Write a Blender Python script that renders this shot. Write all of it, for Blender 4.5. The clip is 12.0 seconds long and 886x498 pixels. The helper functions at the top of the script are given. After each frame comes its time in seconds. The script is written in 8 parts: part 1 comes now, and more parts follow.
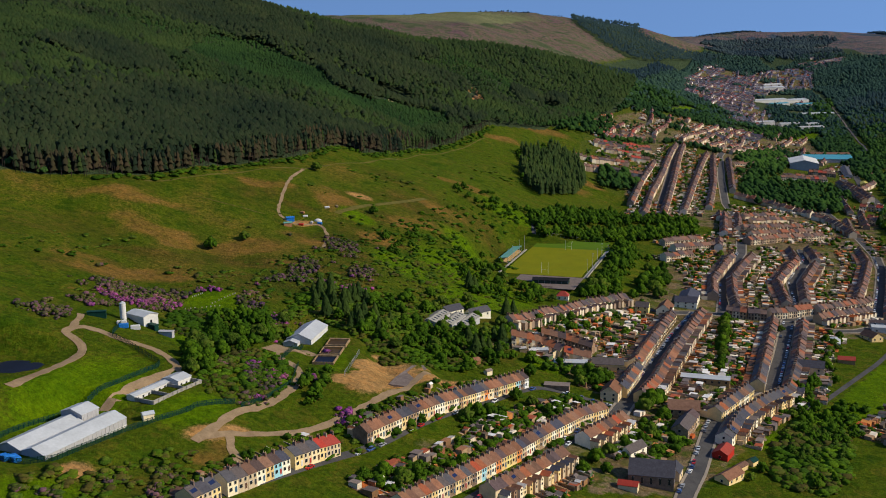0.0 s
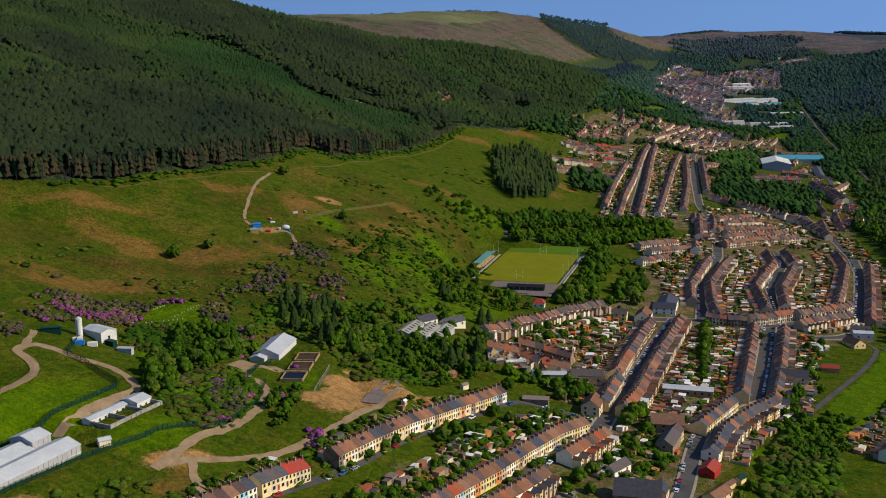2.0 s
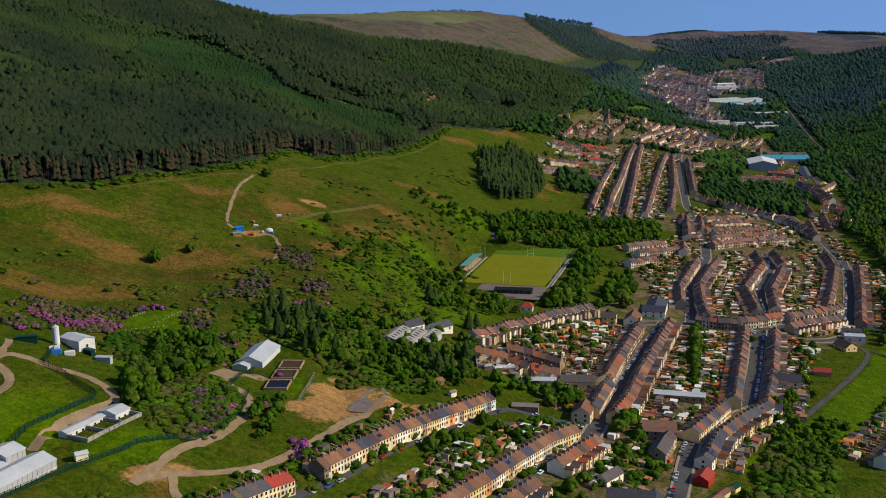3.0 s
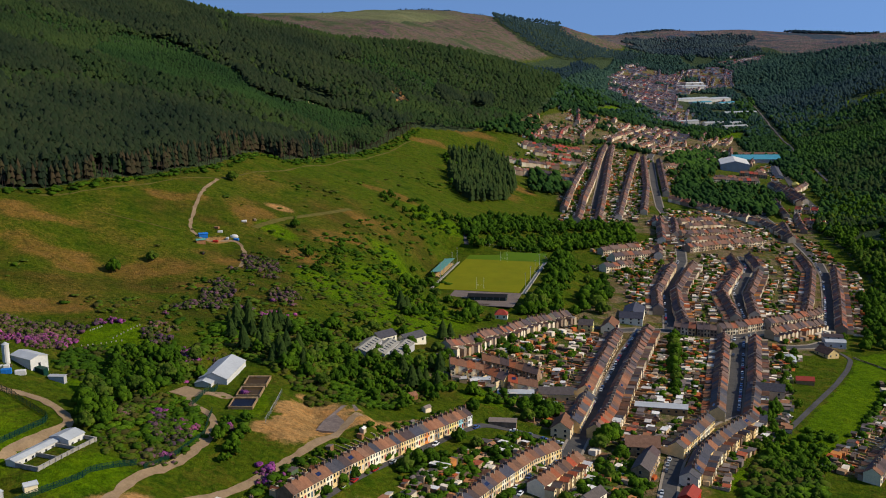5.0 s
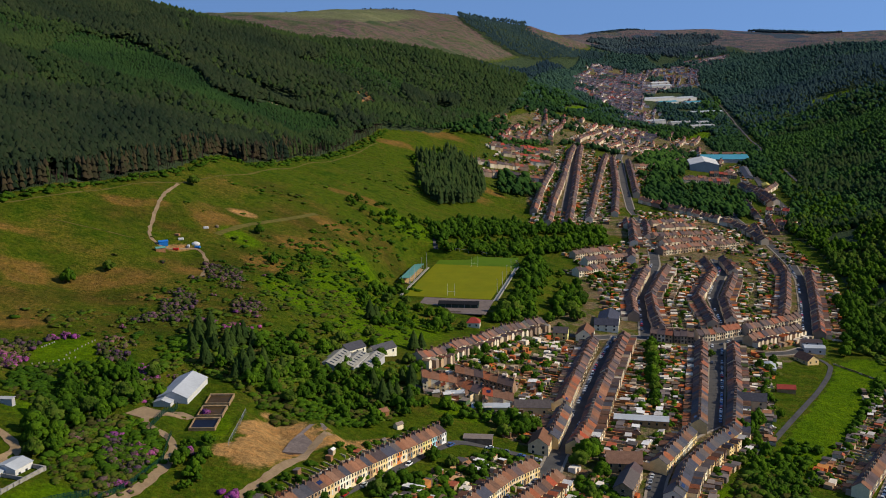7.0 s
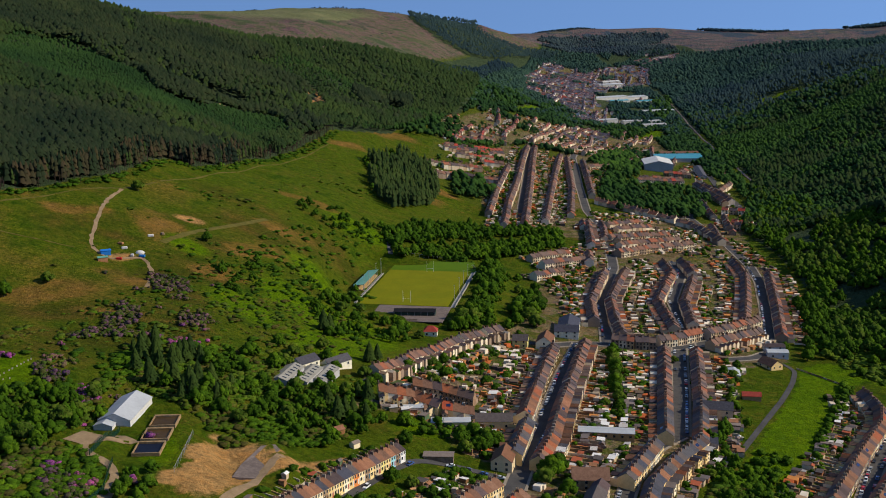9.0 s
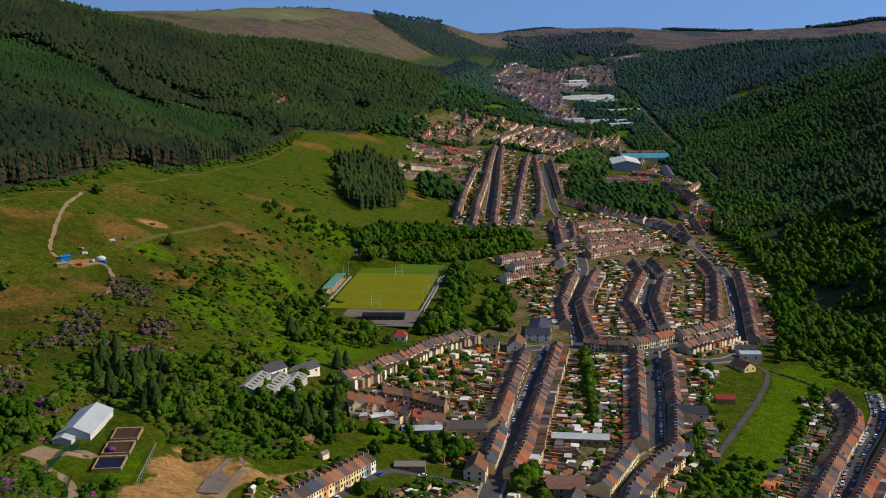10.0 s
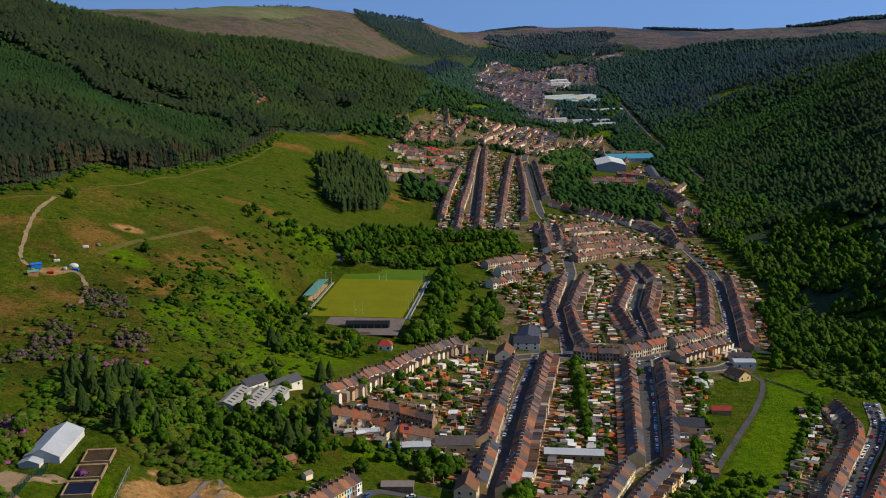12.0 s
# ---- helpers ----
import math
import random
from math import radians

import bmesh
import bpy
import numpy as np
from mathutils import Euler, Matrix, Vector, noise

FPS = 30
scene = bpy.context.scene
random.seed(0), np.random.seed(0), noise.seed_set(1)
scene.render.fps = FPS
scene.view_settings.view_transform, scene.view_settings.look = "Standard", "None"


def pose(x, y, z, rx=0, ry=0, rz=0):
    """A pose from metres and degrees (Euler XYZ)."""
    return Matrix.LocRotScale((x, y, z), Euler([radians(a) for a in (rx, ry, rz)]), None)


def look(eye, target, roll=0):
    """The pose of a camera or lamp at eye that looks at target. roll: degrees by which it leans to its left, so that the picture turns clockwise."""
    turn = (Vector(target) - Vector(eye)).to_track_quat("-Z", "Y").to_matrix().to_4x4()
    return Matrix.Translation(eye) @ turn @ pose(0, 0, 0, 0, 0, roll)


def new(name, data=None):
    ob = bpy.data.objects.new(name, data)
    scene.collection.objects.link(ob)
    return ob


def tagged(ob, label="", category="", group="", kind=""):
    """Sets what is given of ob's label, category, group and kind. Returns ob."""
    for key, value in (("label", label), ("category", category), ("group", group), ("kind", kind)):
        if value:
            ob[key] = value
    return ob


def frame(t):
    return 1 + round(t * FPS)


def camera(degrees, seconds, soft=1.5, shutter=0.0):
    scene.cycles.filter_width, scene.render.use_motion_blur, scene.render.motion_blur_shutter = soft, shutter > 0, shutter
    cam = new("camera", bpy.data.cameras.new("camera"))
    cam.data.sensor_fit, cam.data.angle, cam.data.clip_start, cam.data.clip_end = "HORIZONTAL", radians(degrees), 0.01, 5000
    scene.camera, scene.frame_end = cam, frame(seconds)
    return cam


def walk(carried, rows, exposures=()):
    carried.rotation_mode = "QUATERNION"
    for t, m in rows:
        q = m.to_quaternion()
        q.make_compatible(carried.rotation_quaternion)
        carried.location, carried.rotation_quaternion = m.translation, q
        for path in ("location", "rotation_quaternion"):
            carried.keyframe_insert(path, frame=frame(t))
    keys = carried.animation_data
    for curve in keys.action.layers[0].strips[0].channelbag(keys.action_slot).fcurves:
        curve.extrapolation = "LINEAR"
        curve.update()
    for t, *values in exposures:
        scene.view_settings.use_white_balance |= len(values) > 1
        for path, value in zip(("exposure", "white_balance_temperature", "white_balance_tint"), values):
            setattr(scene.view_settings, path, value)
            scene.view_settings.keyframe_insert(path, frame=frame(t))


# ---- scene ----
cam = camera(43.25, 12.0, soft=1.0)
# seconds, x, y, z in metres, then yaw, pitch and roll in degrees
ROWS = [
    (0.0, 0.09, 0.23, 215.65, 0.092, -12.125, 0.750),
    (0.5, -0.75, 7.03, 215.63, -0.305, -12.148, 0.726),
    (1.0, -1.49, 13.60, 215.59, -0.714, -12.155, 0.724),
    (1.5, -1.99, 20.04, 215.37, -1.135, -12.150, 0.739),
    (2.0, -2.60, 26.75, 215.33, -1.542, -12.172, 0.700),
    (2.5, -3.12, 33.25, 215.13, -1.955, -12.181, 0.726),
    (3.0, -3.64, 39.88, 214.98, -2.357, -12.190, 0.706),
    (5.0, -5.13, 65.99, 214.46, -4.018, -12.253, 0.633),
    (5.5, -5.28, 72.55, 214.17, -4.453, -12.258, 0.650),
    (6.0, -5.68, 79.01, 213.95, -4.890, -12.269, 0.631),
    (6.5, -5.88, 85.58, 213.73, -5.334, -12.280, 0.630),
    (7.0, -6.19, 91.91, 213.63, -5.821, -12.293, 0.625),
    (9.0, -6.08, 116.60, 213.23, -8.349, -12.369, 0.615),
    (9.5, -6.13, 123.14, 212.99, -9.266, -12.390, 0.608),
    (10.0, -5.78, 129.63, 212.60, -10.104, -12.402, 0.622),
    (10.5, -5.70, 135.83, 212.24, -10.927, -12.414, 0.642),
    (11.0, -5.75, 142.08, 211.95, -11.103, -12.418, 0.600),
    (11.5, -5.57, 147.32, 212.22, -11.109, -12.443, 0.576),
    (12.0, -5.28, 153.60, 212.15, -11.116, -12.462, 0.515),
]
walk(cam, [(t, pose(x, y, z, 90 + pitch, roll, yaw)) for t, x, y, z, yaw, pitch, roll in ROWS], ((0.0, 0.4), (12.0, 0.4)))

# ---- daylight: a sun high over the right-hand hill, clear blue sky ----
SUN_UP, SUN_ROUND = 32.5, -10.0  # elevation, and the compass of the sun counted from +x towards +y
world = bpy.data.worlds.new("sky")
scene.world = world
world.use_nodes = True
wn, wl = world.node_tree.nodes, world.node_tree.links
wn.clear()
w_out, w_bg, w_sky = wn.new("ShaderNodeOutputWorld"), wn.new("ShaderNodeBackground"), wn.new("ShaderNodeTexSky")
w_co, w_add, w_norm = wn.new("ShaderNodeTexCoord"), wn.new("ShaderNodeVectorMath"), wn.new("ShaderNodeVectorMath")
w_add.operation, w_norm.operation = "ADD", "NORMALIZE"
w_add.inputs[1].default_value = (0, 0, 0.6)
w_sky.sky_type, w_sky.sun_disc = "NISHITA", False
w_sky.sun_elevation, w_sky.sun_rotation = radians(SUN_UP), radians(90 - SUN_ROUND)
w_sky.altitude, w_sky.air_density, w_sky.dust_density, w_sky.ozone_density = 400, 1.0, 0.0, 5.0
w_bg.inputs["Strength"].default_value = 0.15
wl.new(w_co.outputs["Generated"], w_add.inputs[0])
wl.new(w_add.outputs[0], w_norm.inputs[0])
wl.new(w_norm.outputs[0], w_sky.inputs["Vector"])
wl.new(w_sky.outputs[0], w_bg.inputs["Color"])
wl.new(w_bg.outputs[0], w_out.inputs["Surface"])
sun = new("sun", bpy.data.lights.new("sun", "SUN"))
sun.data.energy, sun.data.angle, sun.data.color = 3.9, radians(0.5), (1.0, 0.90, 0.70)
up, rnd = radians(SUN_UP), radians(SUN_ROUND)
sun.matrix_world = look((math.cos(up) * math.cos(rnd) * 900, math.cos(up) * math.sin(rnd) * 900, math.sin(up) * 900), (0, 0, 0))

# ---- materials ----
def ramp_node(nt, stops, constant=False):
    node = nt.nodes.new("ShaderNodeValToRGB")
    cr = node.color_ramp
    cr.interpolation = "CONSTANT" if constant else "LINEAR"
    while len(cr.elements) < len(stops):
        cr.elements.new(0.5)
    for el, (at, col) in zip(cr.elements, stops):
        el.position, el.color = at, (*col, 1)
    return node


def noise_node(nt, vector, scale, detail=5, rough=0.6):
    node = nt.nodes.new("ShaderNodeTexNoise")
    node.inputs["Scale"].default_value, node.inputs["Detail"].default_value = scale, detail
    node.inputs["Roughness"].default_value = rough
    nt.links.new(vector, node.inputs["Vector"])
    return node.outputs["Fac"]


def mix_node(nt, kind, fac, a, b):
    node = nt.nodes.new("ShaderNodeMix")
    node.data_type, node.blend_type = "RGBA", kind
    for socket, value in ((node.inputs[0], fac), (node.inputs[6], a), (node.inputs[7], b)):
        if isinstance(value, (int, float)):
            socket.default_value = value
        elif isinstance(value, tuple):
            socket.default_value = (*value, 1)
        else:
            nt.links.new(value, socket)
    return node.outputs[2]


def blank(name, rough=0.85, metal=0.0, gloss=0.3):
    m = bpy.data.materials.new(name)
    m.use_nodes = True
    nt = m.node_tree
    sh = nt.nodes["Principled BSDF"]
    sh.inputs["Roughness"].default_value, sh.inputs["Metallic"].default_value = rough, metal
    sh.inputs["Specular IOR Level"].default_value = gloss
    geo = nt.nodes.new("ShaderNodeNewGeometry")
    return m, nt, sh, geo.outputs["Position"], geo


def bump(nt, sh, height, strength, distance=0.2):
    node = nt.nodes.new("ShaderNodeBump")
    node.inputs["Strength"].default_value, node.inputs["Distance"].default_value = strength, distance
    nt.links.new(height, node.inputs["Height"])
    nt.links.new(node.outputs[0], sh.inputs["Normal"])


def spread(cols):
    """Evenly spaced stops of a palette."""
    return [(i / len(cols), c) for i, c in enumerate(cols)]


def surface(name, cols, big=0.15, fine=2.5, rough=0.85, by="object", stain=0.35, rel=0.3, metal=0.0, gloss=0.08):
    """A weathered surface. by: the palette is picked by object, by island, or blended by a noise."""
    m, nt, sh, place, geo = blank(name, rough, metal, gloss)
    if by == "object":
        pick = nt.nodes.new("ShaderNodeObjectInfo").outputs["Random"]
        base = ramp_node(nt, spread(cols), True)
    elif by == "island":
        pick = geo.outputs["Random Per Island"]
        base = ramp_node(nt, spread(cols), True)
    else:
        pick = noise_node(nt, place, big, 6, 0.65)
        base = ramp_node(nt, [(0.3 + 0.4 * i / max(1, len(cols) - 1), c) for i, c in enumerate(cols)])
    nt.links.new(pick, base.inputs[0])
    n1, n2 = noise_node(nt, place, big * 2.3, 4), noise_node(nt, place, fine, 4)
    shade = ramp_node(nt, [(0.25, (1 - stain,) * 3), (0.75, (1 + stain * 0.5,) * 3)])
    nt.links.new(n1, shade.inputs[0])
    grain = ramp_node(nt, [(0.25, (1 - stain * 0.8,) * 3), (0.75, (1 + stain * 0.4,) * 3)])
    nt.links.new(n2, grain.inputs[0])
    col = mix_node(nt, "MULTIPLY", 1.0, base.outputs[0], shade.outputs[0])
    col = mix_node(nt, "MULTIPLY", 1.0, col, grain.outputs[0])
    nt.links.new(col, sh.inputs["Base Color"])
    if rel:
        bump(nt, sh, n2, rel)
    return m


def leaves(name, cols, clump=0.12, rough=0.9, leafy=1.1, deep=1.0, lift=0.35):
    """Foliage: a palette by tuft, with drifts of tone through the wood and a leafy relief."""
    m, nt, sh, place, geo = blank(name, rough, 0, 0.03)
    base = ramp_node(nt, spread(cols))
    nt.links.new(geo.outputs["Random Per Island"], base.inputs[0])
    drift = ramp_node(nt, [(0.3, (0.62, 0.68, 0.75)), (0.7, (1.3, 1.2, 0.95))])
    nt.links.new(noise_node(nt, place, clump, 3), drift.inputs[0])
    info = ramp_node(nt, [(0.0, (0.75, 0.8, 0.8)), (1.0, (1.2, 1.15, 0.9))])
    nt.links.new(nt.nodes.new("ShaderNodeObjectInfo").outputs["Random"], info.inputs[0])
    fine = noise_node(nt, place, leafy, 4, 0.7)
    speck = ramp_node(nt, [(0.3, (1 - 0.5 * deep,) * 3), (0.7, (1 + 0.4 * deep, 1 + 0.4 * deep, 1 + 0.25 * deep))])
    nt.links.new(fine, speck.inputs[0])
    col = mix_node(nt, "MULTIPLY", 1.0, base.outputs[0], drift.outputs[0])
    col = mix_node(nt, "MULTIPLY", 1.0, col, info.outputs[0])
    col = mix_node(nt, "MULTIPLY", 1.0, col, speck.outputs[0])
    nt.links.new(col, sh.inputs["Base Color"])
    # leaf clumps scatter light upwards more than their hulls would
    add, unit = nt.nodes.new("ShaderNodeVectorMath"), nt.nodes.new("ShaderNodeVectorMath")
    add.operation, unit.operation = "ADD", "NORMALIZE"
    nt.links.new(geo.outputs["Normal"], add.inputs[0])
    add.inputs[1].default_value = (0, 0, lift)
    nt.links.new(add.outputs[0], unit.inputs[0])
    node = nt.nodes.new("ShaderNodeBump")
    node.inputs["Strength"].default_value, node.inputs["Distance"].default_value = 0.9 * deep, 0.7
    nt.links.new(fine, node.inputs["Height"])
    nt.links.new(unit.outputs[0], node.inputs["Normal"])
    nt.links.new(node.outputs[0], sh.inputs["Normal"])
    return m


WALL_PAINT = surface("painted render", [(0.764, 0.5878, 0.3231), (0.85, 0.7547, 0.5652), (0.721, 0.519, 0.2421), (0.83, 0.6955, 0.468), (0.655, 0.5092, 0.3069), (0.85, 0.7731, 0.6057), (0.786, 0.5878, 0.2745), (0.546, 0.421, 0.2745), (0.808, 0.646, 0.387), (0.699, 0.4899, 0.2106)], 0.2, 1.5, stain=0.16, rel=0.1)
WALL_CREAM = surface("cream render", [(0.78, 0.72, 0.56)], 0.2, 1.5, stain=0.12, rel=0.1)
WALL_STONE = surface("rubble stone", [(0.253, 0.17, 0.1107), (0.3289, 0.22, 0.135), (0.2156, 0.15, 0.1107), (0.3795, 0.25, 0.1422), (0.6072, 0.43, 0.261), (0.3036, 0.19, 0.1188)], 0.2, 1.2, stain=0.4, rel=0.5)
WALL_BRIGHT = surface("bright house paint", [(0.65, 0.22, 0.06), (0.30, 0.55, 0.62), (0.72, 0.60, 0.22), (0.75, 0.74, 0.72)], 0.2, 1.5, stain=0.14, rel=0.1)
WALL_BRICK = surface("yellow and red brick", [(0.40, 0.24, 0.11), (0.36, 0.17, 0.10), (0.45, 0.30, 0.14)], 0.2, 2.0, stain=0.3, rel=0.3)
ROOF = surface("concrete and slate roof tiles", [(0.1798, 0.0833, 0.0475), (0.2274, 0.108, 0.0634), (0.0827, 0.0549, 0.0491), (0.2668, 0.122, 0.0697), (0.1404, 0.0764, 0.0515), (0.2796, 0.0931, 0.0436), (0.0694, 0.049, 0.0491), (0.1937, 0.098, 0.0617), (0.1531, 0.0833, 0.0571), (0.2274, 0.122, 0.0792)], 0.25, 1.6, 0.75, stain=0.3, rel=0.4)
ROOF_WARM = surface("warm clay and brown tiles", [(0.215, 0.0931, 0.0527), (0.2688, 0.0833, 0.0405), (0.1747, 0.0882, 0.0567), (0.1008, 0.0686, 0.0688), (0.3226, 0.0686, 0.0324), (0.2285, 0.1127, 0.0648), (0.1613, 0.0833, 0.0567), (0.2554, 0.1176, 0.0688), (0.1075, 0.0735, 0.0729), (0.2016, 0.098, 0.0608)], 0.25, 1.6, 0.75, stain=0.28, rel=0.4)
ROOF_SLATE = surface("dark natural slate", [(0.055, 0.055, 0.068), (0.07, 0.066, 0.078), (0.085, 0.08, 0.088), (0.062, 0.062, 0.082), (0.105, 0.085, 0.08)], 0.3, 1.6, 0.6, stain=0.3, rel=0.4)
ROOF_RED = surface("red roof tiles", [(0.36, 0.045, 0.03), (0.30, 0.05, 0.035)], 0.3, 1.6, 0.7, stain=0.2)
CHIMNEY = surface("sooty chimney brick", [(0.22, 0.13, 0.09), (0.30, 0.25, 0.19), (0.18, 0.13, 0.11)], 0.5, 2.0)
CLAY = surface("buff and red clay pots", [(0.42, 0.22, 0.12), (0.50, 0.36, 0.20), (0.36, 0.14, 0.08)], 0.5, 2.0)
WHITE_FRAME = surface("white upvc", [(0.76, 0.76, 0.75)], 0.5, 3, 0.4, stain=0.06, rel=0)
GLASS = surface("dark window glass", [(0.02, 0.024, 0.03)], 0.5, 3, 0.12, stain=0.05, rel=0, gloss=0.6)
DOOR_PAINT = surface("door paint", [(0.05, 0.05, 0.06), (0.35, 0.04, 0.03), (0.60, 0.58, 0.55), (0.10, 0.05, 0.03), (0.04, 0.10, 0.16)], 0.5, 3, 0.45, stain=0.1, rel=0)
ASPHALT = surface("worn asphalt", [(0.048, 0.046, 0.048), (0.076, 0.071, 0.069), (0.060, 0.057, 0.057)], 0.06, 1.4, 0.9, "noise", 0.25, 0.3)
PAVING = surface("concrete paving", [(0.22, 0.185, 0.149), (0.286, 0.235, 0.184)], 0.1, 1.4, 0.9, "noise", 0.2, 0.2)
GRAVEL = surface("stony track", [(0.19, 0.125, 0.07), (0.26, 0.18, 0.105), (0.22, 0.15, 0.085)], 0.08, 1.2, 0.95, "noise", 0.25, 0.5)
CONCRETE = surface("weathered concrete", [(0.36, 0.33, 0.28), (0.26, 0.24, 0.21)], 0.2, 1.4, 0.9, "noise", 0.3, 0.3)
METAL_ROOF = surface("pale profiled metal", [(0.38, 0.39, 0.40), (0.46, 0.47, 0.48)], 0.05, 0.9, 0.5, "noise", 0.15, 0.1)
METAL_WALL = surface("white cladding", [(0.54, 0.52, 0.49), (0.62, 0.60, 0.56)], 0.06, 0.9, 0.55, "noise", 0.15, 0.1)
METAL_GREY = surface("grey cladding", [(0.34, 0.33, 0.34), (0.40, 0.39, 0.39)], 0.06, 0.9, 0.55, "noise", 0.12, 0.1)
SHED_CLAD = surface("white sheet cladding", [(0.50, 0.49, 0.47), (0.56, 0.55, 0.53)], 0.06, 0.9, 0.55, "noise", 0.15, 0.1)
SHED_SHEET = surface("pale grey sheet roof", [(0.36, 0.37, 0.39), (0.42, 0.43, 0.45)], 0.05, 0.9, 0.5, "noise", 0.15, 0.1)
DARK_SILT = surface("dark silt", [(0.055, 0.040, 0.028), (0.085, 0.06, 0.04)], 0.3, 1.0, 0.8, "noise", 0.4)
DRY_GRASS = surface("dry yellow grass", [(0.075, 0.075, 0.012), (0.115, 0.095, 0.022), (0.085, 0.085, 0.014)], 0.1, 1.2, 0.95, "noise", 0.35, 0.4)
MUD = surface("brown muddy water", [(0.050, 0.028, 0.010), (0.075, 0.045, 0.018)], 0.08, 0.6, 0.4, "noise", 0.2, 0.05, gloss=0.05)
STAINED = surface("ochre-stained concrete", [(0.26, 0.15, 0.06), (0.32, 0.21, 0.11), (0.22, 0.17, 0.12)], 0.2, 1.2, 0.9, "noise", 0.35, 0.3)
WAGON = surface("rusty wagon tops", [(0.17, 0.10, 0.075), (0.12, 0.078, 0.062)], 0.1, 1.2, 0.85, "noise", 0.3, 0.2)
STRAW = surface("yellow painted sheet", [(0.40, 0.34, 0.07), (0.46, 0.38, 0.10)], 0.1, 1.2, 0.7, "noise", 0.2, 0.1)
CLUB_GREEN = surface("dark green boarding", [(0.035, 0.055, 0.042)], 0.2, 1.5, 0.7, stain=0.2, rel=0.1)
BLACK_FELT = surface("black roofing felt", [(0.016, 0.016, 0.018)], 0.2, 1.5, 0.9, stain=0.3, rel=0.1)
NURSERY_SHEET = surface("weathered cream sheet", [(0.2502, 0.2285, 0.1904), (0.2938, 0.272, 0.2339)], 0.1, 1.0, 0.6, "noise", 0.2, 0.1)
TEAL = surface("teal sheet metal", [(0.10, 0.27, 0.21), (0.13, 0.31, 0.25)], 0.1, 1, 0.5, "noise", 0.15, 0.1)
BLUE_SHEET = surface("blue sheet roof", [(0.05, 0.23, 0.31), (0.07, 0.27, 0.35)], 0.05, 1, 0.5, "noise", 0.12, 0.1)
FENCE_GREEN = surface("green powder-coated mesh", [(0.007, 0.0385, 0.027)], 0.3, 2, 0.5, stain=0.2, rel=0)
TIMBER = surface("garden timber", [(0.20, 0.11, 0.055), (0.30, 0.14, 0.06), (0.15, 0.10, 0.07), (0.36, 0.17, 0.08)], 0.4, 2, 0.85, stain=0.3)
SHED_WALL = surface("shed boards and sheets", [(0.6386, 0.5415, 0.3995), (0.206, 0.114, 0.0553), (0.2884, 0.1995, 0.1275), (0.3708, 0.2565, 0.1445), (0.2472, 0.095, 0.0467), (0.0927, 0.1425, 0.0765), (0.2369, 0.133, 0.068), (0.309, 0.1615, 0.0723), (0.515, 0.399, 0.255), (0.1957, 0.1615, 0.1318)], 0.4, 2, 0.8, stain=0.3)
SHED_ROOF = surface("sheet roofing", [(0.50, 0.45, 0.40), (0.22, 0.17, 0.14), (0.12, 0.09, 0.08), (0.72, 0.68, 0.63), (0.33, 0.085, 0.04), (0.15, 0.12, 0.11), (0.66, 0.63, 0.60), (0.085, 0.07, 0.065), (0.20, 0.15, 0.13), (0.30, 0.14, 0.07)], 0.3, 2, 0.7, stain=0.22)
YARD = surface("yards and garden beds", [(0.1546, 0.085, 0.0433), (0.0644, 0.09, 0.0072), (0.4122, 0.11, 0.0289), (0.4379, 0.28, 0.1517), (0.0773, 0.1, 0.0072), (0.1159, 0.07, 0.0397), (0.058, 0.08, 0.0058), (0.4894, 0.14, 0.0361), (0.103, 0.1, 0.0108), (0.2576, 0.16, 0.0867)], 0.35, 2, 0.95, stain=0.45, rel=0.5)
PAD = surface("mauve crushed stone", [(0.15, 0.115, 0.10), (0.20, 0.155, 0.135)], 0.2, 1.5, 0.95, "noise", 0.3, 0.4)
GARDEN_WALL = surface("garden stone and block", [(0.264, 0.21, 0.153), (0.495, 0.42, 0.315), (0.22, 0.14, 0.0765), (0.352, 0.28, 0.196), (0.572, 0.36, 0.17)], 0.4, 2, 0.9, stain=0.35)
SOLAR = surface("solar glass", [(0.012, 0.018, 0.06)], 0.5, 3, 0.15, stain=0.1, rel=0, gloss=0.6)
CAR_PAINT = surface("car paint", [(0.60, 0.60, 0.60), (0.03, 0.03, 0.035), (0.28, 0.29, 0.31), (0.42, 0.02, 0.02), (0.03, 0.06, 0.16), (0.70, 0.70, 0.70), (0.10, 0.10, 0.11), (0.05, 0.10, 0.26), (0.46, 0.47, 0.48), (0.75, 0.75, 0.74)], 0.5, 2, 0.25, stain=0.05, rel=0, gloss=0.6)
RUBBER = surface("tyre rubber", [(0.02, 0.02, 0.02)], 1, 5, 0.9, rel=0)
PLASTIC_BLUE = surface("blue plastic sheet", [(0.02, 0.16, 0.50)], 0.5, 1.2, 0.5, stain=0.25, rel=0.5)
PLASTIC_YELLOW = surface("yellow plastic", [(0.65, 0.50, 0.02)], 0.5, 1.2, 0.5, stain=0.15, rel=0)
RED_PAINT = surface("red paint", [(0.42, 0.03, 0.02)], 0.5, 1.5, 0.5, stain=0.15, rel=0)
WATER = surface("still dark water", [(0.010, 0.014, 0.030), (0.014, 0.018, 0.034)], 0.05, 0.6, 0.45, "noise", 0.2, 0.05, gloss=0.04)
SILT = surface("orange silt", [(0.34, 0.16, 0.045), (0.24, 0.13, 0.05)], 0.1, 0.8, 0.7, "noise", 0.3)
TURF = surface("mown sports turf", [(0.1426, 0.1551, 0.0018), (0.1642, 0.1615, 0.0018), (0.1274, 0.1463, 0.0018)], 0.03, 0.5, 0.9, "noise", 0.12, 0.2)
